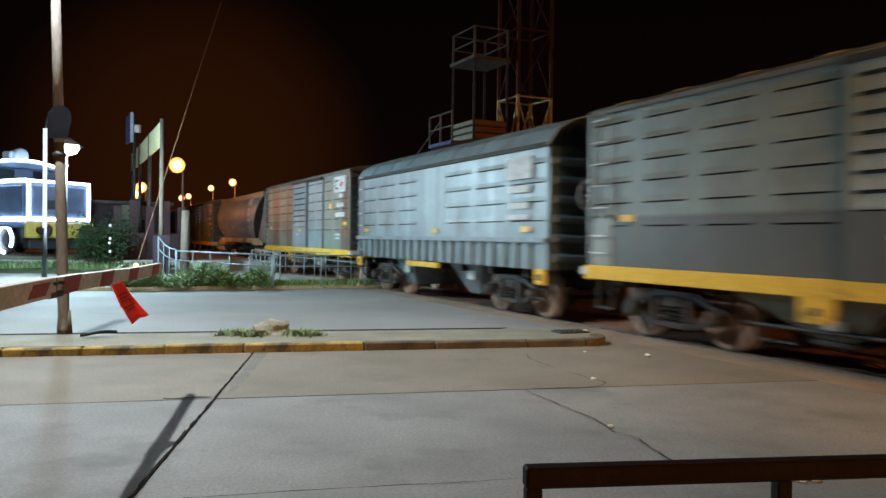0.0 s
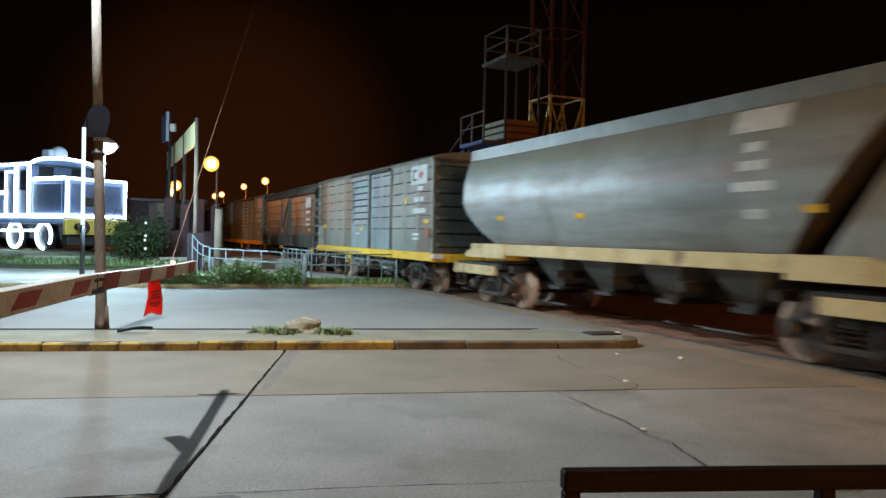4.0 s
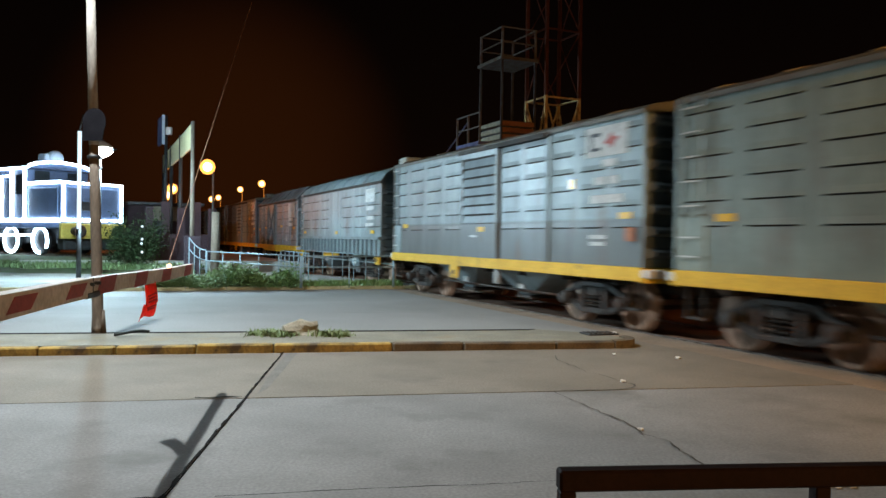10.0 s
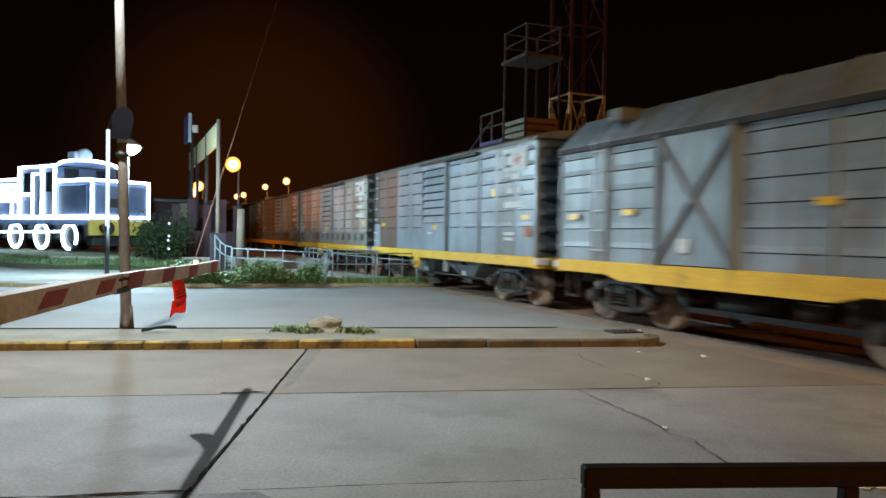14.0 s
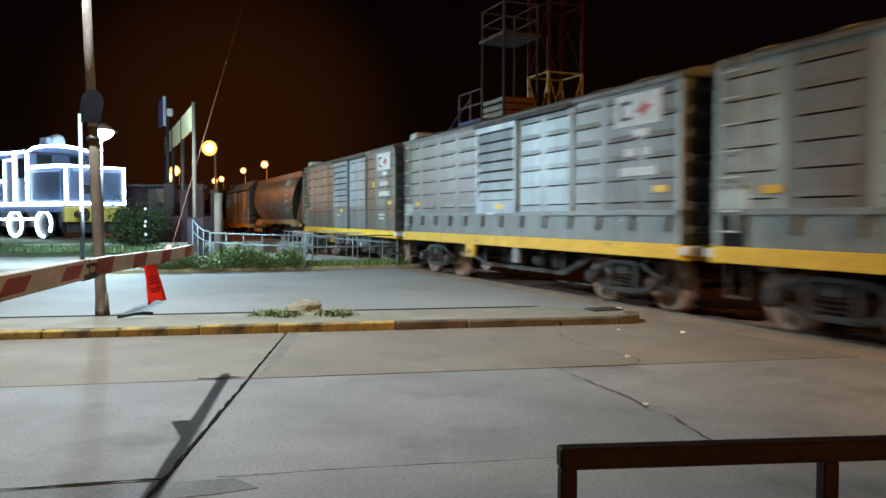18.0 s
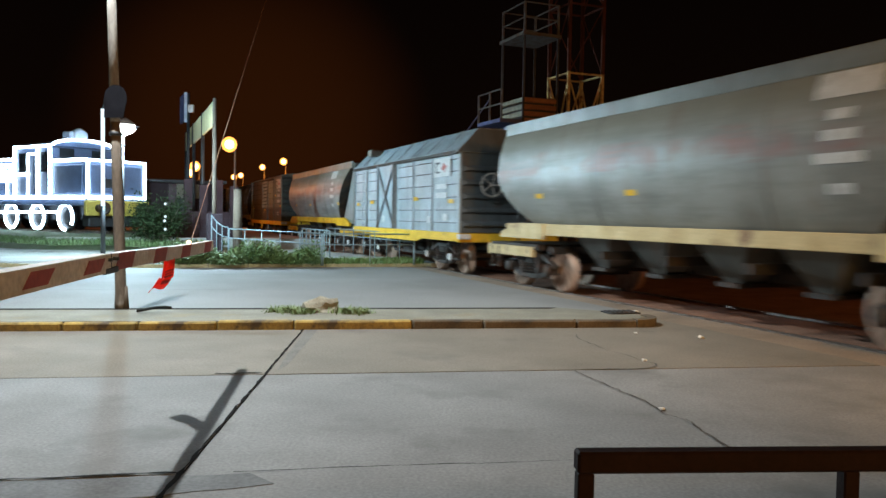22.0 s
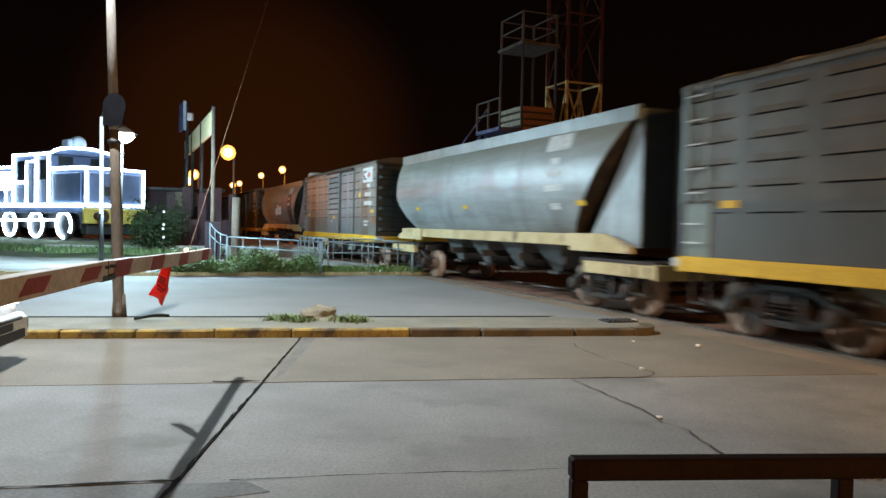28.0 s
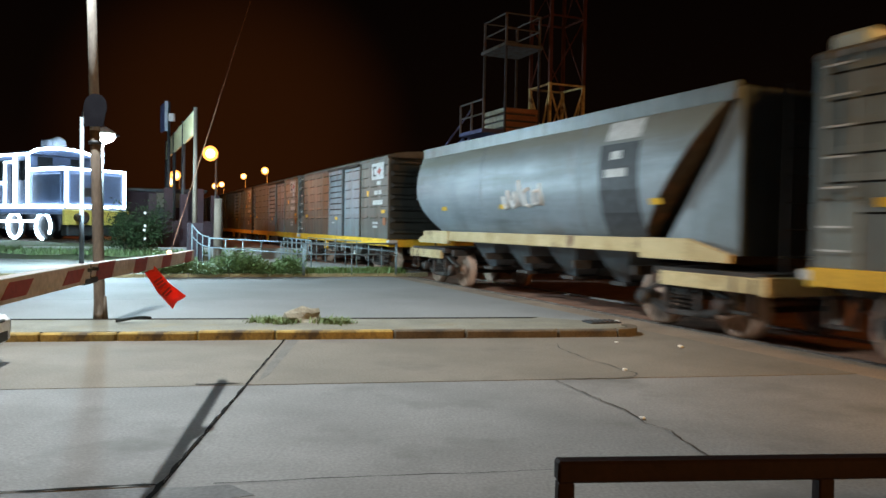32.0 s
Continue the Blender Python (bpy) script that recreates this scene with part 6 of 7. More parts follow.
def tone(col, f, a=None):
    return (col[0] * f, col[1] * f, col[2] * f, col[3] if a is None else a)


def shell(th, L, z0, z1, col, inner=0.06):
    """The plain core behind the panels."""
    bm = bmesh.new()
    box(bm, -L / 2 + 0.04, L / 2 - 0.04, -HALF + inner, HALF - inner, z0, z1)
    o = part("body", bm, M_PAINT, th)
    o.color = col


def arch_roof(th, L, z, half, rise, col):
    bm = bmesh.new()
    prof = [(-half - 0.03, z - 0.07), (-half - 0.03, z)] + [(half * math.sin(a), z + rise * math.cos(a) ** 1.0) for a in np.linspace(-1.35, 1.35, 9)] + [(half + 0.03, z), (half + 0.03, z - 0.07)]
    rings = [[bm.verts.new((x, y, zz)) for y, zz in prof] for x in (-L / 2, L / 2)]
    for i in range(len(prof) - 1):
        bm.faces.new((rings[0][i], rings[0][i + 1], rings[1][i + 1], rings[1][i]))
    bm.faces.new(rings[0])
    bm.faces.new(rings[1][::-1])
    for x in np.arange(-L / 2 + 0.7, L / 2 - 0.4, 1.25):
        for a0, a1 in zip(np.linspace(-1.3, 1.1, 7), np.linspace(-0.9, 1.3, 7)):
            bar(bm, (x, half * math.sin(a0), z + 0.012 + rise * math.cos(a0)), (x, half * math.sin(a1), z + 0.012 + rise * math.cos(a1)), 0.06, 0.03)
    part("roof", bm, M_ROOF, th)


def louvre_door(th, x0, x1, z0, z1, col, flat_to=2.05, run=1.75):
    y = -HALF - 0.075
    d = part("door", made(box, x0, x1, y, -HALF + 0.01, z0, flat_to), M_PAINT, th, "sliding door with louvred upper half")
    d.color = col
    for x in (x0, x1 - 0.09):
        part("stile", made(box, x, x + 0.09, y, -HALF + 0.01, flat_to, z1 - 0.12), M_PAINT, d).color = col
    part("header", made(box, x0, x1, y, -HALF + 0.01, z1 - 0.12, z1), M_PAINT, d).color = col
    # dark sheet behind the slats in place of the shade between them
    part("backing", made(box, x0 + 0.09, x1 - 0.09, -HALF - 0.02, -HALF, flat_to, z1 - 0.12), M_GRIME_SHADE, d)
    k = 7
    step = (z1 - 0.14 - flat_to) / k
    for i in range(k):
        z = flat_to + 0.02 + i * step
        bm = bmesh.new()
        a, b = x0 + 0.09, x1 - 0.09
        v = [bm.verts.new(p) for p in ((a, y, z), (b, y, z), (b, y + 0.05, z + step * 0.80), (a, y + 0.05, z + step * 0.80), (a, y + 0.012, z - 0.0), (b, y + 0.012, z - 0.0))]
        bm.faces.new(v[:4])
        bm.faces.new((v[0], v[1], v[5], v[4]))
        part("slat", bm, M_PAINT, d).color = col
    part("door_track", made(box, x0 - 0.1, x1 + run, y - 0.03, -HALF, z1, z1 + 0.09), M_GRIME_SHADE, th)
    return d


def sill_beam(th, L, mat, z0=SILL, z1=1.13, bracket=True):
    for sg in (-1, 1):
        bm = bmesh.new()
        y = sg * (HALF + 0.01)
        box(bm, -L / 2, L / 2, min(y, y + sg * 0.06), max(y, y + sg * 0.06), z0, z1, 0.01)
        part("sill", bm, mat, th, "yellow-painted side sill" if mat == M_YELLOW else "cream-painted side sill")
    for sg in (-1, 1):
        part("end_sill", made(box, sg * L / 2 - 0.07, sg * L / 2 + 0.07, -HALF - 0.05, HALF + 0.05, z0 - 0.02, z1 - 0.02, 0.015), mat, th)
    for sg in (-1, 1):
        part("corner_plate", made(box, sg * (L / 2 + 0.075) - 0.09, sg * (L / 2 + 0.075) + 0.09, -HALF - 0.06, -HALF + 0.25, z0 + 0.06, z1 - 0.03, 0.02), M_WHITE, th, "white-painted corner plate")
    if bracket:
        bm = bmesh.new()
        x = -L / 2 + 4.45
        plate(bm, [(x - 0.20, z0 + 0.02), (x + 0.30, z0 + 0.02), (x + 0.22, z0 - 0.30), (x - 0.20, z0 - 0.30)], -HALF - 0.07, -HALF - 0.01)
        bk = part("bracket", bm, mat, th)
        # a dark plate on the bracket paints the shade of its hole
        part("bracket_hole", made(box, x - 0.03, x + 0.09, -HALF - 0.078, -HALF - 0.068, z0 - 0.21, z0 - 0.11, 0.003), M_GRIME_SHADE, bk)
        part("grey_leg", made(box, -L / 2 + 6.55, -L / 2 + 6.75, -HALF - 0.03, -HALF + 0.05, z0 - 0.32, z0 + 0.0), M_PAINT, th).color = (0.3, 0.3, 0.3, 0)


def floor_hoppers(th, col):
    """Two sloped discharge hoppers under the floor, with their gates and the shaft between."""
    for x, lean in ((-1.75, 0.25), (1.55, -0.25)):
        bm = bmesh.new()
        va = [bm.verts.new((x + a, b, 0.93)) for a, b in ((-1.25, -1.27), (1.25, -1.27), (1.25, 1.27), (-1.25, 1.27))]
        vb = [bm.verts.new((x + lean + a, b, 0.36)) for a, b in ((-0.24, -0.98), (0.24, -0.98), (0.24, 0.98), (-0.24, 0.98))]
        for i in range(4):
            bm.faces.new((va[i], va[(i + 1) % 4], vb[(i + 1) % 4], vb[i]))
        bm.faces.new(va)
        bm.faces.new(vb[::-1])
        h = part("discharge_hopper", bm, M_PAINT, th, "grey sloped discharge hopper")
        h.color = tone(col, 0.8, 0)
        part("gate", made(box, x + lean - 0.30, x + lean + 0.30, -1.02, 1.02, 0.29, 0.355, 0.01), M_BOGIE, h)
        part("gate_marking", made(box, x + lean - 0.06, x + lean + 0.18, -1.135, -1.105, 0.50, 0.62), M_MARK, h)
    part("gate_shaft", made(rod, (-2.9, -1.06, 0.46), (2.7, -1.06, 0.46), 0.028, seg=8), M_BOGIE, th)
    part("air_tank", made(rod, (-0.35, -0.55, 0.66), (0.35, -0.55, 0.66), 0.17, seg=14), M_GRIME_SHADE, th)
    part("brake_cylinder", made(rod, (3.05, -0.8, 0.70), (3.5, -0.8, 0.70), 0.13, seg=12), M_GRIME_SHADE, th)


def box_wagon(m, L, col, label, strip=False, fancy=True, hatch=False, wheel=False, rusty=0.14):
    """A covered goods wagon with pressed side panels and a louvred sliding door."""
    th = thing("boxcar", m, label, "freight wagon", "wagons of the goods train")
    underframe(th, L, M_YELLOW, tank=strip)
    if not strip:
        floor_hoppers(th, col)
    sill_beam(th, L, M_YELLOW, bracket=fancy)
    z0 = 1.13
    shell(th, L, z0, EAVE, tone(col, 0.5))
    arch_roof(th, L, EAVE + 0.02, HALF + 0.03, 0.20, col)
    low = 1.62 if strip else z0
    rows = [r for r in ROWS7 if r > low + 0.15]
    door_w, leaf, back = 1.88, 2.05, 4.85
    front = L - back - door_w - leaf
    x_door = -L / 2 + back
    rnd_ = random.Random(int(L * 1000) + int(col[0] * 5000))
    # the doors were repainted a bluer grey
    door_col = tuple(p * 0.45 + q * 0.55 for p, q in zip(col[:3], (0.255, 0.335, 0.40))) + (col[3],)
    for x, w in [(-L / 2 + back / 4 * i, back / 4) for i in range(4)] + [(x_door + door_w + leaf + front / 3 * i, front / 3) for i in range(3)]:
        c = tone(col, rnd_.uniform(0.90, 1.06))
        if rnd_.random() < (0.45 if strip else rusty):
            k = rnd_.uniform(0.4, 0.95)      # a panel gone brown with rust
            c = tuple(p * (1 - k) + q * k for p, q in zip(c[:3], (0.115, 0.075, 0.048))) + (c[3],)
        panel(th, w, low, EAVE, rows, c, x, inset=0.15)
    for i in range(2):
        panel(th, leaf / 2, low, EAVE - 0.12, rows, tone(door_col, rnd_.uniform(0.95, 1.1)), x_door + door_w + leaf / 2 * i, "door_leaf", 0.14)
    louvre_door(th, x_door, x_door + door_w, low, EAVE - 0.10, tone(door_col, 1.05), flat_to=1.90, run=leaf)
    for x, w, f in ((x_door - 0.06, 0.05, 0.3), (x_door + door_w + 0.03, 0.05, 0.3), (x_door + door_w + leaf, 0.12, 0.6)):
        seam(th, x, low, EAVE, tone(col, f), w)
    seam(th, -L / 2 + 0.05, z0, EAVE, tone(col, 1.0), 0.10)
    seam(th, L / 2 - 0.05, z0, EAVE, tone(col, 1.0), 0.10)
    part("corner_panel", made(box, -L / 2 - 0.01, -L / 2 + 0.62, -HALF - 0.02, -HALF + 0.01, z0, 1.92, 0.005), M_PAINT, th).color = tone(col, 1.2, 0)
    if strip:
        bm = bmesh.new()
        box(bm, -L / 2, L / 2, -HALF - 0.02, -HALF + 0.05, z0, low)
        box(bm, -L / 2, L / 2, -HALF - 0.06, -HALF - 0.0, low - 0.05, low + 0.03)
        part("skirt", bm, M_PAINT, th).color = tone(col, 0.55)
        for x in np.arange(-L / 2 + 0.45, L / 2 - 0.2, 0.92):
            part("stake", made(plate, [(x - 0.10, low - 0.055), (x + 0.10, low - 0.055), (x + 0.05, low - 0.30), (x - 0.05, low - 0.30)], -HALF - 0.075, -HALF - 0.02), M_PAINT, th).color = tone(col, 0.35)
    # end walls are coloured darker than the sides, in place of shade
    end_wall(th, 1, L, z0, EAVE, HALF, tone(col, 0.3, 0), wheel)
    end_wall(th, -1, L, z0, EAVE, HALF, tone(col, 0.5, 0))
    ladder(th, -L / 2 + 0.36, 1.9, 3.7, tone(col, 0.7))
    y = -HALF - 0.045
    fx = L / 2
    if fancy:
        logo(th, fx - 1.68, fx - 0.48, 3.02, 3.54, -HALF - 0.012)
        marks(th, [(fx - 0.98, 2.90, 0.40, 0.12), (fx - 1.25, 2.60, 0.34, 0.13), (fx - 0.85, 2.60, 0.25, 0.13), (fx - 1.05, 2.28, 0.95, 0.14), (fx - 1.3, 1.62, 0.5, 0.07), (fx - 1.3, 1.50, 0.45, 0.07)], -HALF - 0.012)
        marks(th, [(x_door + 0.75, 1.62, 0.35, 0.05), (-L / 2 + 0.32, 1.62, 0.36, 0.025), (-L / 2 + 0.32, 1.34, 0.36, 0.025)], -HALF - 0.08)
    plates(th, [(-L / 2 + 1.0, 1.90), (fx - 0.50, 1.98)], -HALF - 0.014)
    plates(th, [(x_door + 1.15, 1.78)], -HALF - 0.078)
    if fancy and not strip:
        part("marker", made(box, fx - 2.22, fx - 2.04, -HALF - 0.012, -HALF, 2.50, 2.68), M_PLATE, th, "small square yellow marker")
        part("marker", made(box, fx - 0.46, fx - 0.22, -HALF - 0.050, -HALF - 0.036, 1.55, 1.78), M_ORANGE, th, "worn orange corner marker")
    if hatch:
        part("vent_box", made(box, -L / 2 + 0.05, -L / 2 + 0.60, -HALF + 0.1, 0.4, EAVE + 0.05, EAVE + 0.28, 0.05), M_PAINT, th).color = (0.42, 0.48, 0.45, 0)
    return th


def slope_roof(th, L, z0, z1, half, top_half, col, back=0.0):
    """A roof of two slopes and a flat crown; back: how far the crown is drawn in at the ends."""
    bm = bmesh.new()
    a = [(-L / 2 - 0.05, -half - 0.05, z0), (L / 2 + 0.05, -half - 0.05, z0), (L / 2 + 0.05, half + 0.05, z0), (-L / 2 - 0.05, half + 0.05, z0)]
    b = [(-L / 2 + back, -top_half, z1), (L / 2 - back, -top_half, z1), (L / 2 - back, top_half, z1), (-L / 2 + back, top_half, z1)]
    lo = [bm.verts.new((x, y, z - 0.06)) for x, y, z in a]
    va = [bm.verts.new(p) for p in a]
    vb = [bm.verts.new(p) for p in b]
    for i in range(4):
        j = (i + 1) % 4
        bm.faces.new((va[i], va[j], vb[j], vb[i]))
        bm.faces.new((lo[i], lo[j], va[j], va[i]))
    bm.faces.new(vb)
    bm.faces.new(lo[::-1])
    part("roof", bm, M_PAINT, th).color = col
    for sg in (-1, 1):
        bm = bmesh.new()
        v = [(sg * (L / 2 + 0.056), -half - 0.04, z0 - 0.055), (sg * (L / 2 + 0.056), half + 0.04, z0 - 0.055), (sg * (L / 2 + 0.056), half + 0.04, z0 - 0.005), (sg * (L / 2 - back + 0.006), top_half - 0.01, z1 - 0.01),
             (sg * (L / 2 - back + 0.006), -top_half + 0.01, z1 - 0.01), (sg * (L / 2 + 0.056), -half - 0.04, z0 - 0.005)]
        bm.faces.new([bm.verts.new(p) for p in (v[0], v[1], v[2], v[5])])
        bm.faces.new([bm.verts.new(p) for p in (v[5], v[2], v[3], v[4])])
        # the roof's end colour is darkened to stand for shade
        part("roof_end", bm, M_PAINT, th, "roof end darkened in place of shade").color = tone(col, 0.22)
    for x in np.arange(-L / 2 + 1.2, L / 2 - 0.6, 1.3):
        for sg in (-1, 1):
            part("roof_seam", made(bar, (x, sg * (half + 0.04), z0 + 0.02), (x, sg * top_half, z1 + 0.012), 0.05, 0.03), M_PAINT, th).color = col


def crown_roof(th, L, z, col):
    """A sheet roof that rises in steps to a rounded crown, with seams across it and a walkway board."""
    half = [(1.47, -0.06), (1.47, 0.0), (1.28, 0.26), (0.95, 0.44), (0.5, 0.57), (0.0, 0.62)]
    prof = [(-y, z + h) for y, h in half] + [(y, z + h) for y, h in half[-2::-1]]
    bm = bmesh.new()
    rings = [[bm.verts.new((x, y, h)) for y, h in prof] for x in (-L / 2 - 0.05, L / 2 + 0.05)]
    for i in range(len(prof) - 1):
        bm.faces.new((rings[0][i], rings[0][i + 1], rings[1][i + 1], rings[1][i]))
    bm.faces.new(rings[0])
    bm.faces.new(rings[1][::-1])
    part("roof", bm, M_PAINT, th).color = col
    for sg in (-1, 1):
        x = sg * (L / 2 + 0.056)
        bm = bmesh.new()
        bm.faces.new([bm.verts.new((x, y * 0.985, h - 0.015)) for y, h in prof])
        bmesh.ops.solidify(bm, geom=bm.faces[:], thickness=0.012)
        # gable colour darkened, with the shade of the end put into it
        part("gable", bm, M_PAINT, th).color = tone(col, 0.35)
    for x in np.arange(-L / 2 + 1.2, L / 2 - 0.6, 1.3):
        bm = bmesh.new()
        for (y0, h0), (y1, h1) in zip(prof[1:-2], prof[2:-1]):
            bar(bm, (x, y0, h0 + 0.008), (x, y1, h1 + 0.008), 0.05, 0.022)
        part("roof_seam", bm, M_PAINT, th).color = col


def grain_box(m, L, col, label, door=False, hopper=True):
    """A covered wagon with a sloped roof, a ribbed skirt and discharge hoppers below."""
    th = thing("grain_wagon", m, label, "freight wagon", "wagons of the goods train")
    underframe(th, L, M_GRIME_SHADE, tank=not hopper)
    z0, low, eave = 0.98, 1.55, 3.30
    shell(th, L, z0, eave, tone(col, 0.5))
    crown_roof(th, L, eave + 0.05, tone(col, 1.0))
    rows = [1.90, 2.26, 2.62, 2.98]
    pw = L / 7
    for i in range(7):
        if i == 3:
            if door:
                continue
            o = part("plain_panel", made(box, -L / 2 + 3 * pw, -L / 2 + 4 * pw, -HALF - 0.01, -HALF + 0.03, low, eave), M_PAINT, th)
            o.color = tone(col, 1.08)
            continue
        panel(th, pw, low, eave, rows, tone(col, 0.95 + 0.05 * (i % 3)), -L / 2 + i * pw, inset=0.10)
    if door:
        a, b = -L / 2 + 3 * pw, -L / 2 + 4 * pw
        d = part("door", made(box, a, b, -HALF - 0.06, -HALF + 0.02, low, eave), M_PAINT, th, "sliding door with a diagonal brace")
        d.color = tone(col, 1.0)
        for p, q in (((a + 0.05, low + 0.1), (b - 0.05, eave - 0.1)), ((a, eave - 0.15), (b, eave - 0.15)), ((a + 0.04, low), (a + 0.04, eave)), ((b - 0.04, low), (b - 0.04, eave))):
            part("brace", made(bar, (p[0], -HALF - 0.08, p[1]), (q[0], -HALF - 0.08, q[1]), 0.05, 0.08, (0, 1, 0)), M_PAINT, d).color = tone(col, 0.6)
        marks(th, [(a + 0.2, 1.75, 0.22, 0.26)], -HALF - 0.09)
    part("gutter", made(box, -L / 2, L / 2, -HALF - 0.07, -HALF + 0.0, eave - 0.03, eave + 0.05), M_GRIME_SHADE, th)
    bm = bmesh.new()
    box(bm, -L / 2, L / 2, -HALF - 0.03, -HALF + 0.05, z0, low)
    box(bm, -L / 2, L / 2, -HALF - 0.10, -HALF - 0.0, low - 0.06, low + 0.03)
    part("skirt", bm, M_PAINT, th).color = tone(col, 0.8)
    for x in np.arange(-L / 2 + 0.3, L / 2 - 0.2, 0.48):
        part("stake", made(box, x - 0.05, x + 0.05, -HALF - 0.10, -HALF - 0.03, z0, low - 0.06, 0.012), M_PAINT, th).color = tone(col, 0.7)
    if hopper:
        for x in (-2.3, -0.1 + 1.5):
            bm = bmesh.new()
            top = [(x - 0.75, -1.2), (x + 0.75, -1.2), (x + 0.75, 1.2), (x - 0.75, 1.2)]
            bot = [(x - 0.25, -0.9), (x + 0.25, -0.9), (x + 0.25, 0.9), (x - 0.25, 0.9)]
            va = [bm.verts.new((p[0], p[1], 0.98)) for p in top]
            vb = [bm.verts.new((p[0], p[1], 0.28)) for p in bot]
            for i in range(4):
                bm.faces.new((va[i], va[(i + 1) % 4], vb[(i + 1) % 4], vb[i]))
            bm.faces.new(va)
            bm.faces.new(vb[::-1])
            o = part("discharge_hopper", bm, M_PAINT, th)
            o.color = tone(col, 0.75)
            part("marking", made(box, x + 0.1, x + 0.4, -1.16, -1.13, 0.62, 0.82), M_WHITE, th)
        part("yellow_step", made(box, -1.35, 0.55, -HALF - 0.08, -HALF + 0.02, 0.83, 0.96, 0.01), M_YELLOW, th)
    else:
        part("yellow_step", made(box, -1.35, -0.75, -HALF - 0.08, -HALF + 0.02, 0.83, 0.96, 0.01), M_YELLOW, th)
    for sg in (-1, 1):
        bm = bmesh.new()
        x = sg * (L / 2 - 0.2)
        box(bm, x - 0.17, x + 0.17, -HALF - 0.08, -HALF + 0.0, 0.70, 0.99, 0.012)
        f = part("jacking_pad", bm, M_YELLOW, th)
        # dark plate drawn for the shaded hole in the pad
        part("pad_hole", made(box, x - 0.07, x + 0.07, -HALF - 0.09, -HALF - 0.078, 0.78, 0.90), M_GRIME_SHADE, f)
        # shade on the ends is put into their darker colour
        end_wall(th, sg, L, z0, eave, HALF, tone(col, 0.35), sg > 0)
    ladder(th, -L / 2 + 0.34, 1.0, 3.4, tone(col, 1.0))
    fx = L / 2
    part("sign_panel", made(box, fx - 1.5, fx - 0.55, -HALF - 0.05, -HALF - 0.035, 2.72, 3.15), M_MARK, th, "blank faded white sign panel")
    marks(th, [(fx - 1.0, 2.52, 0.75, 0.13), (fx - 1.0, 2.2, 0.7, 0.12), (fx - 1.05, 1.98, 0.8, 0.1)], -HALF - 0.045)
    plates(th, [(-L / 2 + 0.8, 1.75), (0.35, 1.72), (fx - 0.75, 1.74)], -HALF - 0.045)
    return th


def hood_wagon(m, L, col, label, wheel=True, blank=False, caps=False):
    """A covered wagon with a high sloped roof, braced sliding doors and a yellow sill."""
    th = thing("sliding_door_wagon", m, label, "freight wagon", "wagons of the goods train")
    underframe(th, L, M_YELLOW, caps=caps)
    sill_beam(th, L, M_YELLOW, bracket=False)
    z0, eave = 1.13, 3.22
    shell(th, L, z0, eave, tone(col, 0.5))
    slope_roof(th, L, eave + 0.06, 3.86, HALF + 0.02, 0.92, tone(col, 0.9), back=0.06)
    part("gutter", made(box, -L / 2, L / 2, -HALF - 0.09, -HALF + 0.0, eave - 0.04, eave + 0.05), M_GRIME_SHADE, th)
    rows = [1.38, 1.72, 2.06, 2.40, 2.74, 3.05]
    ws = [1.25, 0.35, 1.5, 1.75, 1.6, 1.6]
    ws.append(L - sum(ws))
    x = -L / 2
    for i, w in enumerate(ws):
        if i == 3:
            d = part("door", made(box, x, x + w, -HALF - 0.07, -HALF + 0.02, z0 + 0.02, eave - 0.03), M_PAINT, th, "sliding door with crossed braces")
            d.color = tone(col, 0.92)
            for p, q in (((x + 0.06, z0 + 0.1), (x + w - 0.06, eave - 0.1)), ((x + w - 0.06, z0 + 0.1), (x + 0.06, eave - 0.1)), ((x + 0.04, z0), (x + 0.04, eave)), ((x + w - 0.04, z0), (x + w - 0.04, eave))):
                part("brace", made(bar, (p[0], -HALF - 0.09, p[1]), (q[0], -HALF - 0.09, q[1]), 0.05, 0.10, (0, 1, 0)), M_PAINT, d).color = tone(col, 0.62)
            marks(th, [(x + 0.7, 1.45, 0.26, 0.22)], -HALF - 0.10)
        elif i == 1:
            part("plain_panel", made(box, x, x + w, -HALF - 0.005, -HALF + 0.03, z0, eave), M_PAINT, th).color = tone(col, 0.9)
            ladder(th, x + w / 2, 1.15, 3.35, tone(col, 1.2))
        else:
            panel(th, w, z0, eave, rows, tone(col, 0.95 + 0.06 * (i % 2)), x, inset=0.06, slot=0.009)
            seam(th, x, z0, eave, tone(col, 0.8), 0.05)
        x += w
    seam(th, L / 2 - 0.04, z0, eave, tone(col, 1.1), 0.09)
    # the leading end gets the darkest paint, standing in for its shade
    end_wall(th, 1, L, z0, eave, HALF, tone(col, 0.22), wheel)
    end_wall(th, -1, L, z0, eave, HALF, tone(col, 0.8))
    for sg in (-1, 1):
        bm = bmesh.new()
        xx = sg * L / 2
        v = [bm.verts.new(p) for p in ((xx, -HALF, eave), (xx, HALF, eave), (xx - sg * 0.05, 0.9, 3.82), (xx - sg * 0.05, -0.9, 3.82))]
        bm.faces.new(v)
        # gable darkened like the end below it, for shade
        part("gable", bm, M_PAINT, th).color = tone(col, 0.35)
    fx = L / 2
    if blank:
        part("sign_panel", made(box, fx - 1.75, fx - 0.40, -HALF - 0.062, -HALF - 0.05, 2.45, 3.12), M_MARK, th, "faded blank white panel")
    else:
        logo(th, fx - 1.75, fx - 0.55, 2.62, 3.12, -HALF - 0.05)
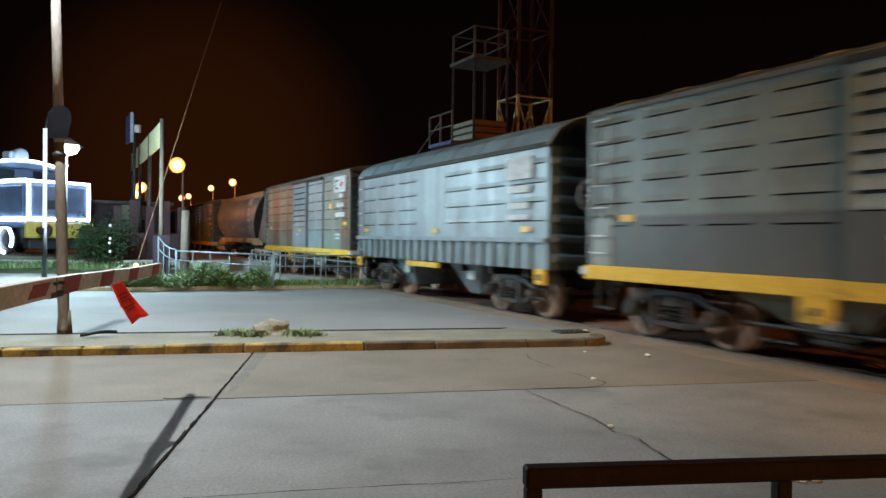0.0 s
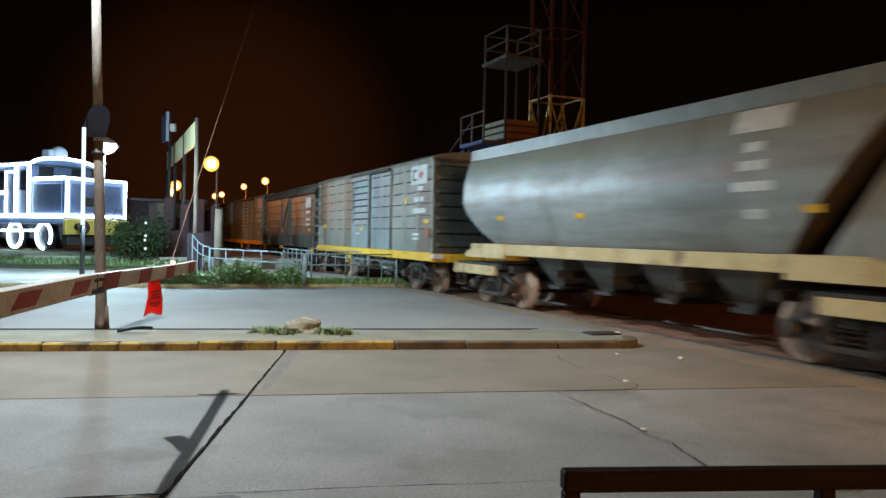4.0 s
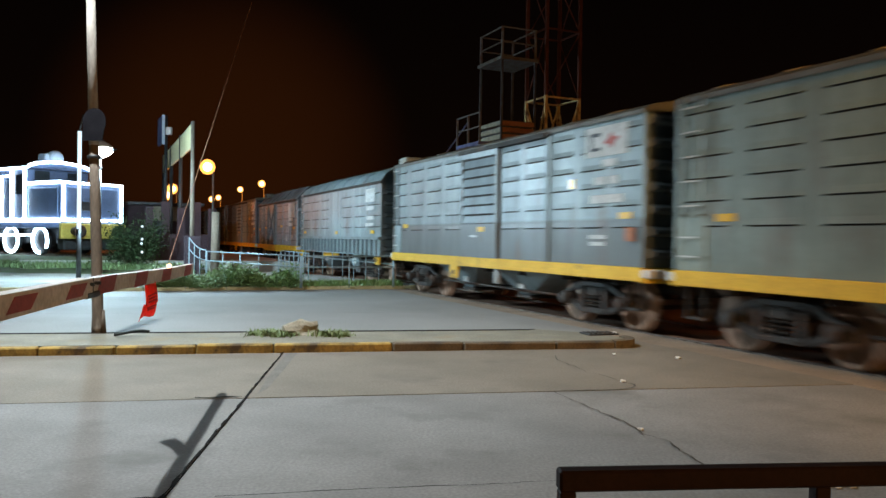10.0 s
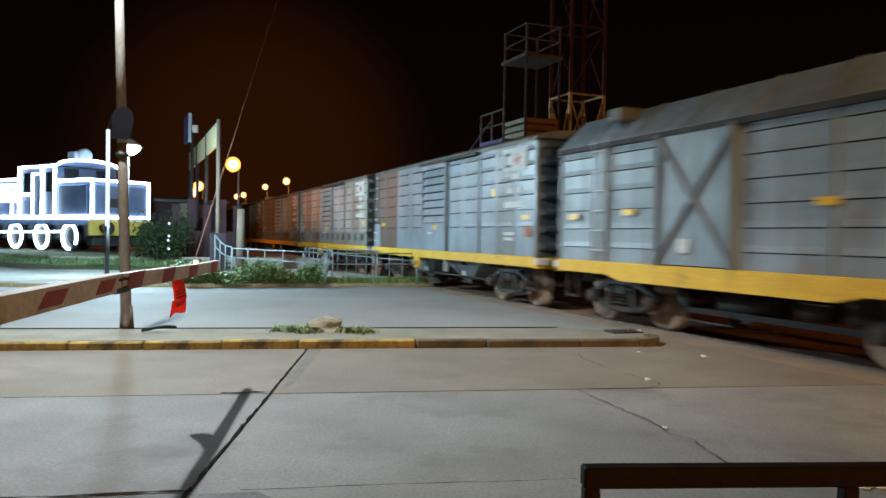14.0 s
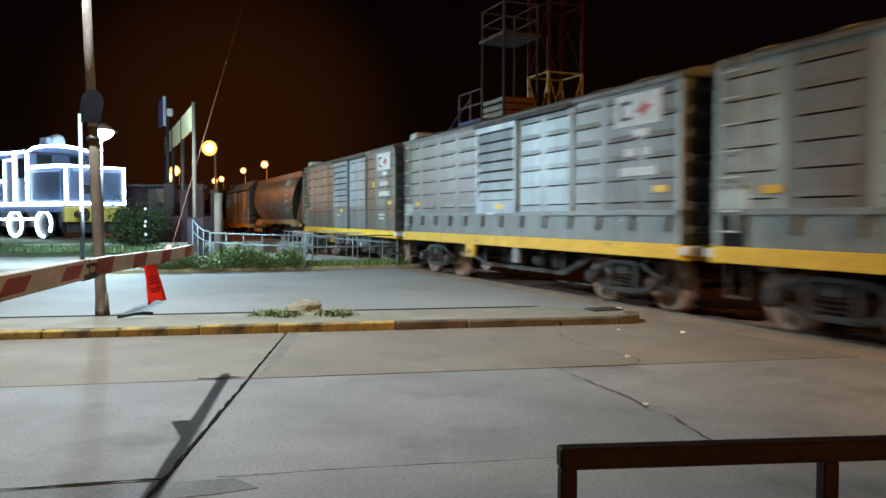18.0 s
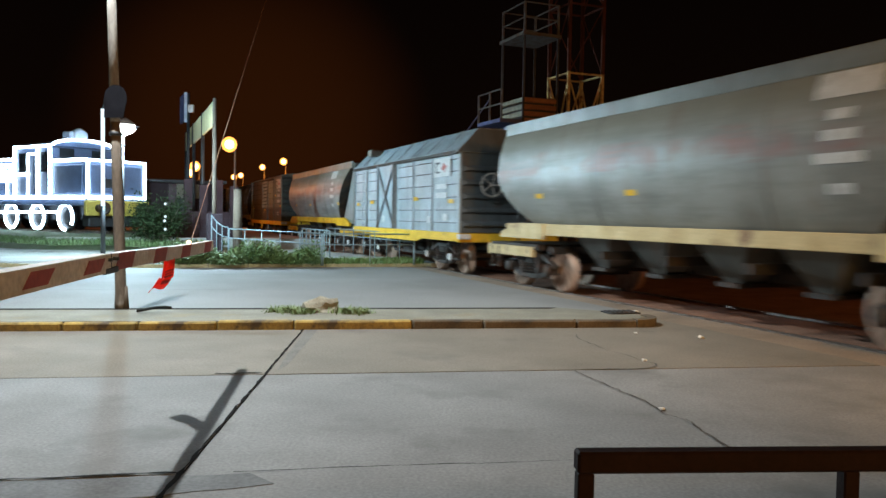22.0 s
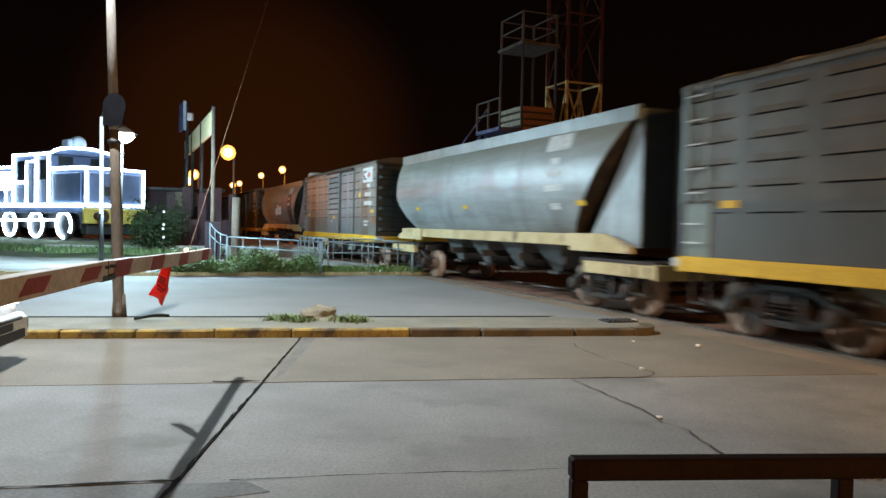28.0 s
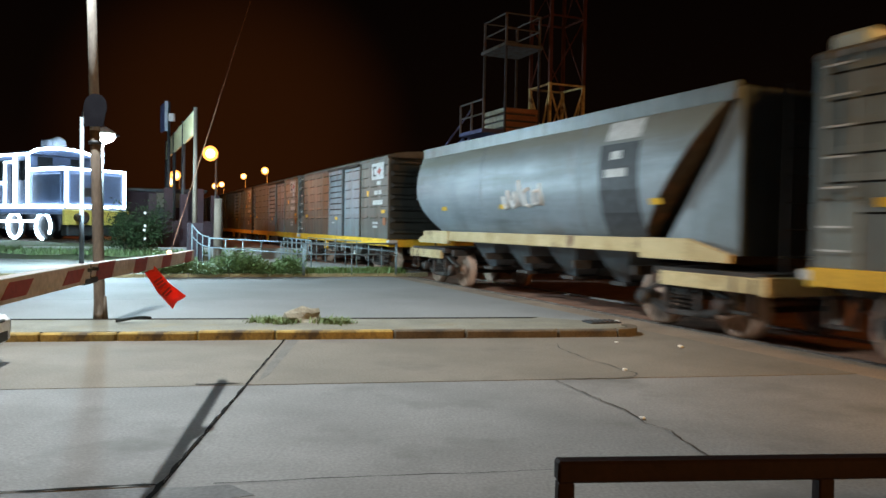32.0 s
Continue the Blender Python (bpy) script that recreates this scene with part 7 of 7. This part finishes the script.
    part("belly_plate", made(lambda b: plate(b, [(-L / 2 + 1.6, SILL + 0.02), (L / 2 - 2.6, SILL + 0.02), (L / 2 - 3.1, SILL - 0.09), (-L / 2 + 2.1, SILL - 0.09)], -HALF - 0.068, -HALF - 0.012)), M_YELLOW, th)
    marks(th, [(fx - 1.2, 2.36, 0.8, 0.13), (fx - 1.2, 2.12, 0.85, 0.15), (fx - 0.9, 1.52, 0.3, 0.2), (fx - 2.1, 1.45, 0.25, 0.2)], -HALF - 0.05)
    plates(th, [(-L / 2 + 0.55, 1.95), (-L / 2 + 2.3, 2.0), (L / 2 - 3.2, 2.05), (fx - 0.5, 1.95)], -HALF - 0.05)
    # roof hatch boards
    part("walkway", made(box, -L / 2 + 1.6, -L / 2 + 2.0, -HALF - 0.02, -0.5, 3.62, 3.86, 0.03), M_ROOF, th)
    return th


def hopper_half(z):
    return 1.46 * math.sqrt(max(0.0, 1 - ((z - 2.5) / 1.85) ** 2))


def hopper_wagon(m, L, col, label, sill=None, tag=False, caps=False):
    """A round-bodied covered hopper with sloped ends and bottom chutes."""
    sill = sill or M_CREAM
    th = thing("hopper_wagon", m, label, "freight wagon", "wagons of the goods train")
    underframe(th, L, sill, tank=False, caps=caps)
    top, bot = 3.50, 1.42
    Lt, Lb = L - 1.5, L - 5.4
    zs = list(np.linspace(bot, top, 15))
    bm = bmesh.new()
    rings = []
    for sg in (-1, 1):
        ring = []
        for z in zs:
            f = (z - bot) / (top - bot)
            # the leading end slopes straight down, the trailing end bulges and then curves in
            x = sg * (Lb + (Lt - Lb) * f) / 2 if sg > 0 else -(Lt / 2 + 0.12 - 1.25 * max(0.0, (2.45 - z) / 1.03) ** 1.6)
            ring.append((bm.verts.new((x, -hopper_half(z), z)), bm.verts.new((x, hopper_half(z), z))))
        rings.append(ring)
    A, B = rings
    for i in range(len(zs) - 1):
        for k, (p, q) in enumerate(((A, B), (B, A))):
            f = bm.faces.new((p[i][k], q[i][k], q[i + 1][k], p[i + 1][k]))
            f.smooth = True
        for R in (A, B):
            f = bm.faces.new((R[i][0], R[i + 1][0], R[i + 1][1], R[i][1]))
    # the sheets meet the flat ends at a hard edge
    bm.edges.ensure_lookup_table()
    for R in (A, B):
        for i in range(len(zs) - 1):
            for k in (0, 1):
                e = bm.edges.get((R[i][k], R[i + 1][k]))
                e.smooth = False
    bm.faces.new((A[0][0], B[0][0], B[0][1], A[0][1]))
    bm.faces.new((A[-1][0], B[-1][0], B[-1][1], A[-1][1]))
    part("hopper_body", bm, M_DRUM, th, "rounded steel hopper body").color = col
    # body rings where the sheets meet
    for x in (-1.9, 2.2):
        for sg in (-1, 1):
            bm = bmesh.new()
            row = [[bm.verts.new((x + dx, sg * (hopper_half(z) + dy), z)) for dx, dy in ((-0.02, -0.01), (-0.02, 0.008), (0.02, 0.008), (0.02, -0.01))] for z in zs]
            for p, q in zip(row, row[1:]):
                for i in range(3):
                    bm.faces.new((p[i], p[i + 1], q[i + 1], q[i]))
            part("body_seam", bm, M_PAINT, th).color = tone(col, 0.8)
    # dark plate laid over the leading slope in place of the shade there
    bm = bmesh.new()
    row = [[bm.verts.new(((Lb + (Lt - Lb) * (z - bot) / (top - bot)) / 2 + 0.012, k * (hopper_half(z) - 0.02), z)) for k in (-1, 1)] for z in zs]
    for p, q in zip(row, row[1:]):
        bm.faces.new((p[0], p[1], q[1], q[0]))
    part("slope_shade_plate", bm, M_GRIME_SHADE, th)
    hh = hopper_half(top)
    for sg in (-1, 1):
        part("top_chord", made(box, -Lt / 2 - 0.1, Lt / 2 + 0.1, sg * hh - 0.05, sg * hh + 0.05, top - 0.10, top + 0.16, 0.01), M_PAINT, th).color = tuple(p * 0.4 + q * 0.6 for p, q in zip(col[:3], (0.15, 0.145, 0.11))) + (0.0,)
    part("roof_walk", made(box, -Lt / 2 + 0.2, Lt / 2 - 0.2, -0.35, 0.35, top + 0.02, top + 0.12), M_ROOF, th)
    for x in np.linspace(-Lt / 2 + 0.9, Lt / 2 - 0.9, 6):
        part("hatch", made(lathe, [(top, 0.3), (top + 0.16, 0.3), (top + 0.2, 0.2)], "z", 16, (x, 0, 0)), M_ROOF, th)
    # end frames: triangular side gussets between slope and sill
    for sg in (-1, 1):
        for sd in ((-1, 1) if sg > 0 else ()):
            bm = bmesh.new()
            xt, xe = sg * (Lt / 2 + 0.05), sg * (Lt / 2 + 0.10)
            xm = sg * (Lb / 2 + 0.55)
            plate(bm, [(xe, 1.20), (xe, top + 0.1), (xt - 0.04, top - 0.02), (Lb / 2 + 1.52, 2.75), (Lb / 2 + 1.12, 2.2), (Lb / 2 + 0.55, 1.42), (Lb / 2 + 0.48, 1.20)], sd * 1.14 - 0.015, sd * 1.14 + 0.015)
            o = part("end_gusset", bm, M_PAINT, th)
            o.color = tone(col, 1.0, 0)
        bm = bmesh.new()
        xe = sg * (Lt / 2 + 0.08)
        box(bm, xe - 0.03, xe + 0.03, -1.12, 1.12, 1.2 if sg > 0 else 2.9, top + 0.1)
        # the end sheet's colour is darkened for the shade on it
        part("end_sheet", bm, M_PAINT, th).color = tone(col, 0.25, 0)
        part("end_deck", made(box, min(sg * (Lb / 2 + 0.4), sg * L / 2), max(sg * (Lb / 2 + 0.4), sg * L / 2), -1.3, 1.3, 0.86, 0.98), M_GRIME_SHADE, th)
        for sd in (-1, 1):
            bm = bmesh.new()
            plate(bm, [(sg * (Lb / 2 + 0.1), 1.43), (sg * (Lb / 2 + 1.2), 1.43), (sg * (Lt / 2 + 0.12), 1.22), (sg * (Lt / 2 + 0.12), 1.10), (sg * (Lb / 2 + 0.1), 1.10)], sd * 1.32 - 0.045, sd * 1.32 + 0.045)
            part("sill_gusset", bm, sill, th)
            x0, x1 = sorted((sg * (L / 2 - 2.1), sg * (L / 2 - 0.06)))
            part("end_sill", made(box, x0, x1, sd * 1.30 - 0.05, sd * 1.30 + 0.05, 0.70, 0.92, 0.01), sill, th)
            part("ladder_rail", made(box, sg * (L / 2 - 0.25) - 0.02, sg * (L / 2 - 0.25) + 0.02, sd * 0.7 - 0.02, sd * 0.7 + 0.02, 0.95, 3.6), M_GRIME_SHADE, th)
        part("end_sill", made(box, sg * L / 2 - 0.06, sg * L / 2 + 0.06, -1.35, 1.35, 0.68, 0.94, 0.01), sill, th)
        for z in np.arange(1.2, 3.5, 0.38):
            part("rung", made(rod, (sg * (L / 2 - 0.25), -0.7, z), (sg * (L / 2 - 0.25), -0.25, z), 0.014, seg=6), M_GRIME_SHADE, th)
    for sd in (-1, 1):
        part("sill", made(box, -Lt / 2 + 0.1, Lb / 2 + 0.5, sd * 1.28 - 0.05, sd * 1.28 + 0.05, 1.18, 1.42, 0.01), sill, th, "cream-painted side sill" if sill == M_CREAM else "yellow-painted side sill")
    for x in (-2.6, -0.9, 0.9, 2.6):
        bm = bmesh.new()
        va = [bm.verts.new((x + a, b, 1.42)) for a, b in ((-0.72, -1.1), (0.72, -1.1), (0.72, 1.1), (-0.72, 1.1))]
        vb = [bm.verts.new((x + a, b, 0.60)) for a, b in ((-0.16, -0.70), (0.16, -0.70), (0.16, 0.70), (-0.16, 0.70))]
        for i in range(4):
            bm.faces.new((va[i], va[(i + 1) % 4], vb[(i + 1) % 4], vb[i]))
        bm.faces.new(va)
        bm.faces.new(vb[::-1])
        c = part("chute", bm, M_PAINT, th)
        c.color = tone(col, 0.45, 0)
        part("chute_gate", made(box, x - 0.22, x + 0.22, -0.82, 0.82, 0.53, 0.60), M_BOGIE, c)
    # writing
    def stuck(x, z, w, h, mat, name="marking"):
        bm = bmesh.new()
        ks = np.linspace(z - h / 2, z + h / 2, 5)
        a = [bm.verts.new((x - w / 2, -hopper_half(k) - 0.012, k)) for k in ks]
        b = [bm.verts.new((x + w / 2, -hopper_half(k) - 0.012, k)) for k in ks]
        for i in range(4):
            bm.faces.new((a[i], b[i], b[i + 1], a[i + 1]))
        return part(name, bm, mat, th)
    fx = L / 2 - 3.1
    stuck(fx + 0.05, 3.22, 0.95, 0.32, M_MARK, "sign_panel")
    if tag:
        stuck(fx, 2.22, 1.08, 1.56, M_DARKP, "dark_patch")
        for z in (2.80, 2.50):
            bm = bmesh.new()
            stuck(fx - 0.05, z, 0.6 if z < 2.6 else 0.3, 0.14, M_MARK).location.y -= 0.012
        # a painted scrawl of loops and strokes
        gx = -0.75
        strokes = [[(0, 0.05), (0.05, -0.15), (0.18, -0.12), (0.2, 0.15)], [(0.3, 0.0), (0.45, 0.1), (0.5, -0.1), (0.36, -0.14), (0.3, 0.0)], [(0.6, 0.3), (0.62, -0.12)],
                   [(0.95, 0.15), (0.78, 0.12), (0.78, -0.1), (0.98, -0.12)], [(1.3, 0.12), (1.1, 0.1), (1.08, -0.1), (1.28, -0.08), (1.32, 0.2), (1.36, -0.12)]]
        for st in strokes:
            zs_ = [2.15 + b * 1.3 for _, b in st]
            part("scrawl", made(tube, [(gx + a * 1.2, -hopper_half(z) - 0.004, z) for (a, _), z in zip(st, zs_)], 0.042, 6), M_SPRAY, th, "white spray-painted scrawl")
    else:
        for z, w in ((2.85, 0.35), (2.6, 0.5), (2.32, 0.7), (1.95, 0.35)):
            stuck(fx, z, w, 0.13, M_MARK)
    for x, z in ((-Lb / 2 - 0.2, 2.0), (-0.8, 2.0), (fx + 0.95, 2.0)):
        stuck(x, z, 0.3, 0.1, M_PLATE, "reflector")
    return th


# front end and length of each wagon along the train, its kind and its paint (red, green, blue, dark band)
GREEN, BLUE, GREY, DARK = (0.230, 0.280, 0.252), (0.26, 0.335, 0.365), (0.238, 0.272, 0.250), (0.135, 0.150, 0.136)
TRAIN = [
    (-1.1, 11.76, "box", (0.215, 0.235, 0.2, 0.9), {}), (11.9, 10.45, "grain", (*BLUE, 0.0), {}), (23.2, 11.75, "box", (0.196, 0.243, 0.217, 0.0), {}),
    (35.8, 12.9, "hopper", (0.30, 0.32, 0.315, 0.3), {}), (50.0, 12.2, "box", (*GREY, 0.0), {}), (63.05, 11.2, "grain2", (*DARK, 0.0), {}),
    (75.0, 11.75, "box", (*GREEN, 0.0), {}), (87.5, 11.75, "box", (*BLUE, 0.75), {"hatch": True}), (100.45, 10.7, "grain", (*BLUE, 0.0), {}),
    (112.05, 9.6, "hood", (0.273, 0.324, 0.364, 0.0), {"blank": True}), (122.65, 11.75, "box", (0.233, 0.284, 0.334, 0.0), {}), (135.4, 12.1, "strip", (0.385, 0.425, 0.405, 0.0), {}),
    (148.2, 11.8, "strip", (0.334, 0.364, 0.344, 0.0), {"hatch": True}), (160.85, 11.7, "box", (0.198, 0.248, 0.22, 0.6), {"hatch": True}), (173.35, 12.95, "hopper", (0.265, 0.27, 0.245, 0.6), {}),
    (187.95, 10.0, "hood", (0.42, 0.50, 0.55, 0.0), {"caps": True}), (198.5, 13.3, "hopper", (0.31, 0.335, 0.33, 0.4), {"sill": "y", "caps": True}), (213.4, 11.5, "box", (0.205, 0.24, 0.212, 0.95), {"rusty": 0.85}),
    (225.65, 13.5, "hopper", (0.32, 0.355, 0.365, 0.25), {}), (240.75, 11.7, "box", (0.20, 0.222, 0.208, 0.35), {"hatch": True}), (253.3, 13.0, "hopper", (0.235, 0.285, 0.325, 0.0), {"tag": True}),
    (268.1, 11.75, "box", (*DARK, 0.3), {}), (280.6, 11.75, "box", (*GREY, 0.0), {}), (293.1, 11.75, "box", (*GREEN, 0.6), {}), (305.6, 11.75, "strip", (*GREY, 0.0), {}),
    (318.1, 11.75, "box", (*GREEN, 0.0), {}), (330.6, 10.6, "grain2", (*DARK, 0.0), {}), (342.0, 11.75, "box", (*GREY, 0.3), {}), (354.5, 11.75, "box", (*GREEN, 0.0), {})]
NAMES = {"box": "grey-green boxcar with ribbed sides, louvred door and yellow sill", "strip": "pale grey boxcar with staked skirt and yellow sill",
         "grain": "blue-grey sloped-roof wagon with ribbed skirt and discharge hoppers", "grain2": "dark grey sloped-roof wagon with braced sliding door",
         "hood": "pale blue-grey wagon with high sloped roof and yellow sill", "hopper": "weathered grey round-bodied hopper wagon with cream sill"}
YAW = -90 + math.degrees(AZ)


def wagon_pose(s):
    p = trk(s, TRACK_N, RAIL_Z)
    return pose(p.x, p.y, p.z, 0, 0, YAW)


RAIL_Z = 0.01
WAGONS = []
for s0, L, kind, col, opt in TRAIN:
    m = wagon_pose(s0 + L / 2)
    label = NAMES[kind]
    if kind == "box" and col[3] > 0.4:
        label = "two-tone boxcar, dark band low on ribbed sides, yellow sill"
    if kind in ("box", "strip"):
        w = box_wagon(m, L, col, label, strip=kind == "strip", **opt)
    elif kind in ("grain", "grain2"):
        w = grain_box(m, L, col, label, door=kind == "grain2", hopper=kind == "grain")
    elif kind == "hood":
        w = hood_wagon(m, L, col, label, **opt)
    else:
        w = hopper_wagon(m, L, col, "grey hopper wagon with white spray-painted scrawl" if opt.get("tag") else label, sill=M_YELLOW if opt.get("sill") else None, tag=opt.get("tag", False), caps=opt.get("caps", False))
    WAGONS.append((w, s0 + L / 2))


# ---- what moves ----
# how far the train has gone: it slows very slightly
RUN = [(0, 0.0), (4, 31.10), (8, 62.09), (12, 92.94), (16, 123.66), (20, 154.34), (24, 184.90), (28, 215.32), (32, 245.64)]


def run_at(t):
    for (t0, d0), (t1, d1) in zip(RUN, RUN[1:]):
        if t <= t1:
            return d0 + (d1 - d0) * (t - t0) / (t1 - t0)
    return RUN[-1][1]


# the flag's swing along the arm's face and its twist, in degrees
SWING = [(0, 18, 20), (0.5, 35, 15), (1, 48, 10), (1.5, 46, 25), (2, 42, 35), (2.5, 12, 50), (3, -14, 62), (3.5, -24, 58), (4.5, 5, 30), (5.5, 45, 30), (6, 12, 5), (6.5, -6, 35), (7, -25, 62),
         (7.5, -38, 40), (8, -40, 5), (8.5, -28, 12), (9, -12, 15), (9.5, -13, 40), (10, -15, 70), (10.5, -2, 40), (11, 12, 0), (11.5, 15, 25), (12, 18, 48), (12.5, 13, 52), (13, 8, 56), (13.5, -2, 60), (14, -10, 62),
         (14.5, -18, 30), (15.5, -8, 20), (16.5, 2, 20), (17, 8, 68), (17.5, 2, 50), (18, -4, 38), (19, -10, 35), (20, -8, 40), (21, -10, 38), (22, -30, 75), (22.5, -14, 65), (23, 3, 55), (23.5, 8, 60), (24, 12, 62), (25, 0, 36),
         (25.5, 0, 40), (26.5, -4, 40), (27.5, -8, 30), (28, -30, -10), (28.5, -34, 45), (29, -30, 25), (29.5, -10, 10), (30, 15, 50), (30.5, 34, 40), (31, 46, 20), (31.5, 40, 25), (32, 28, 30)]
DRIVE = [(0, -60), (20, -36), (24, -14.6), (25.2, -9.2), (26.2, -5.85), (27, -3.80), (27.5, -3.35), (28.1, -3.17), (29, -3.15), (32, -3.15)]


def motions():
    walk(flag_top, [(t, Matrix.Rotation(radians(-a * 0.85), 4, "Y") @ Matrix.Rotation(radians(32), 4, "X") @ Matrix.Rotation(radians(b * 0.9), 4, "Z")) for t, a, b in SWING])
    walk(flag_low, [(t, Matrix.Translation((0, 0.003, -0.198)) @ Matrix.Rotation(radians(-a * 0.35), 4, "Y") @ Matrix.Rotation(radians(b * 0.25), 4, "X")) for t, a, b in SWING])
    walk(the_car, [(t, at(rd(u, 8.35), math.degrees(RD))) for t, u in DRIVE])
    for w, s in WAGONS:
        walk(w, [(t, wagon_pose(s - d)) for t, d in RUN])
        # wheels roll while the wagon is near the crossing
        near = [t for t in np.arange(0, 32.001, 1 / 15) if -3 < s - run_at(t) < 34]
        if not near:
            continue
        wheels = [c for b in w.children if b.name.startswith("bogie") for c in b.children if c.name.startswith("wheelset")]
        for c in wheels:
            x = c.location.x
            rows, a0 = [], run_at(near[0]) / 0.46

            def turned(a):
                return Matrix.Translation((x, 0, 0.46)) @ Matrix.Rotation(a, 4, "Y")
            if near[0] > 0.05:
                rows.append((0, turned(0)))
            rows += [(t, turned(run_at(t) / 0.46 - a0)) for t in near]
            if near[-1] < 31.9:
                rows.append((32, turned(run_at(near[-1]) / 0.46 - a0)))
            walk(c, rows)


motions()
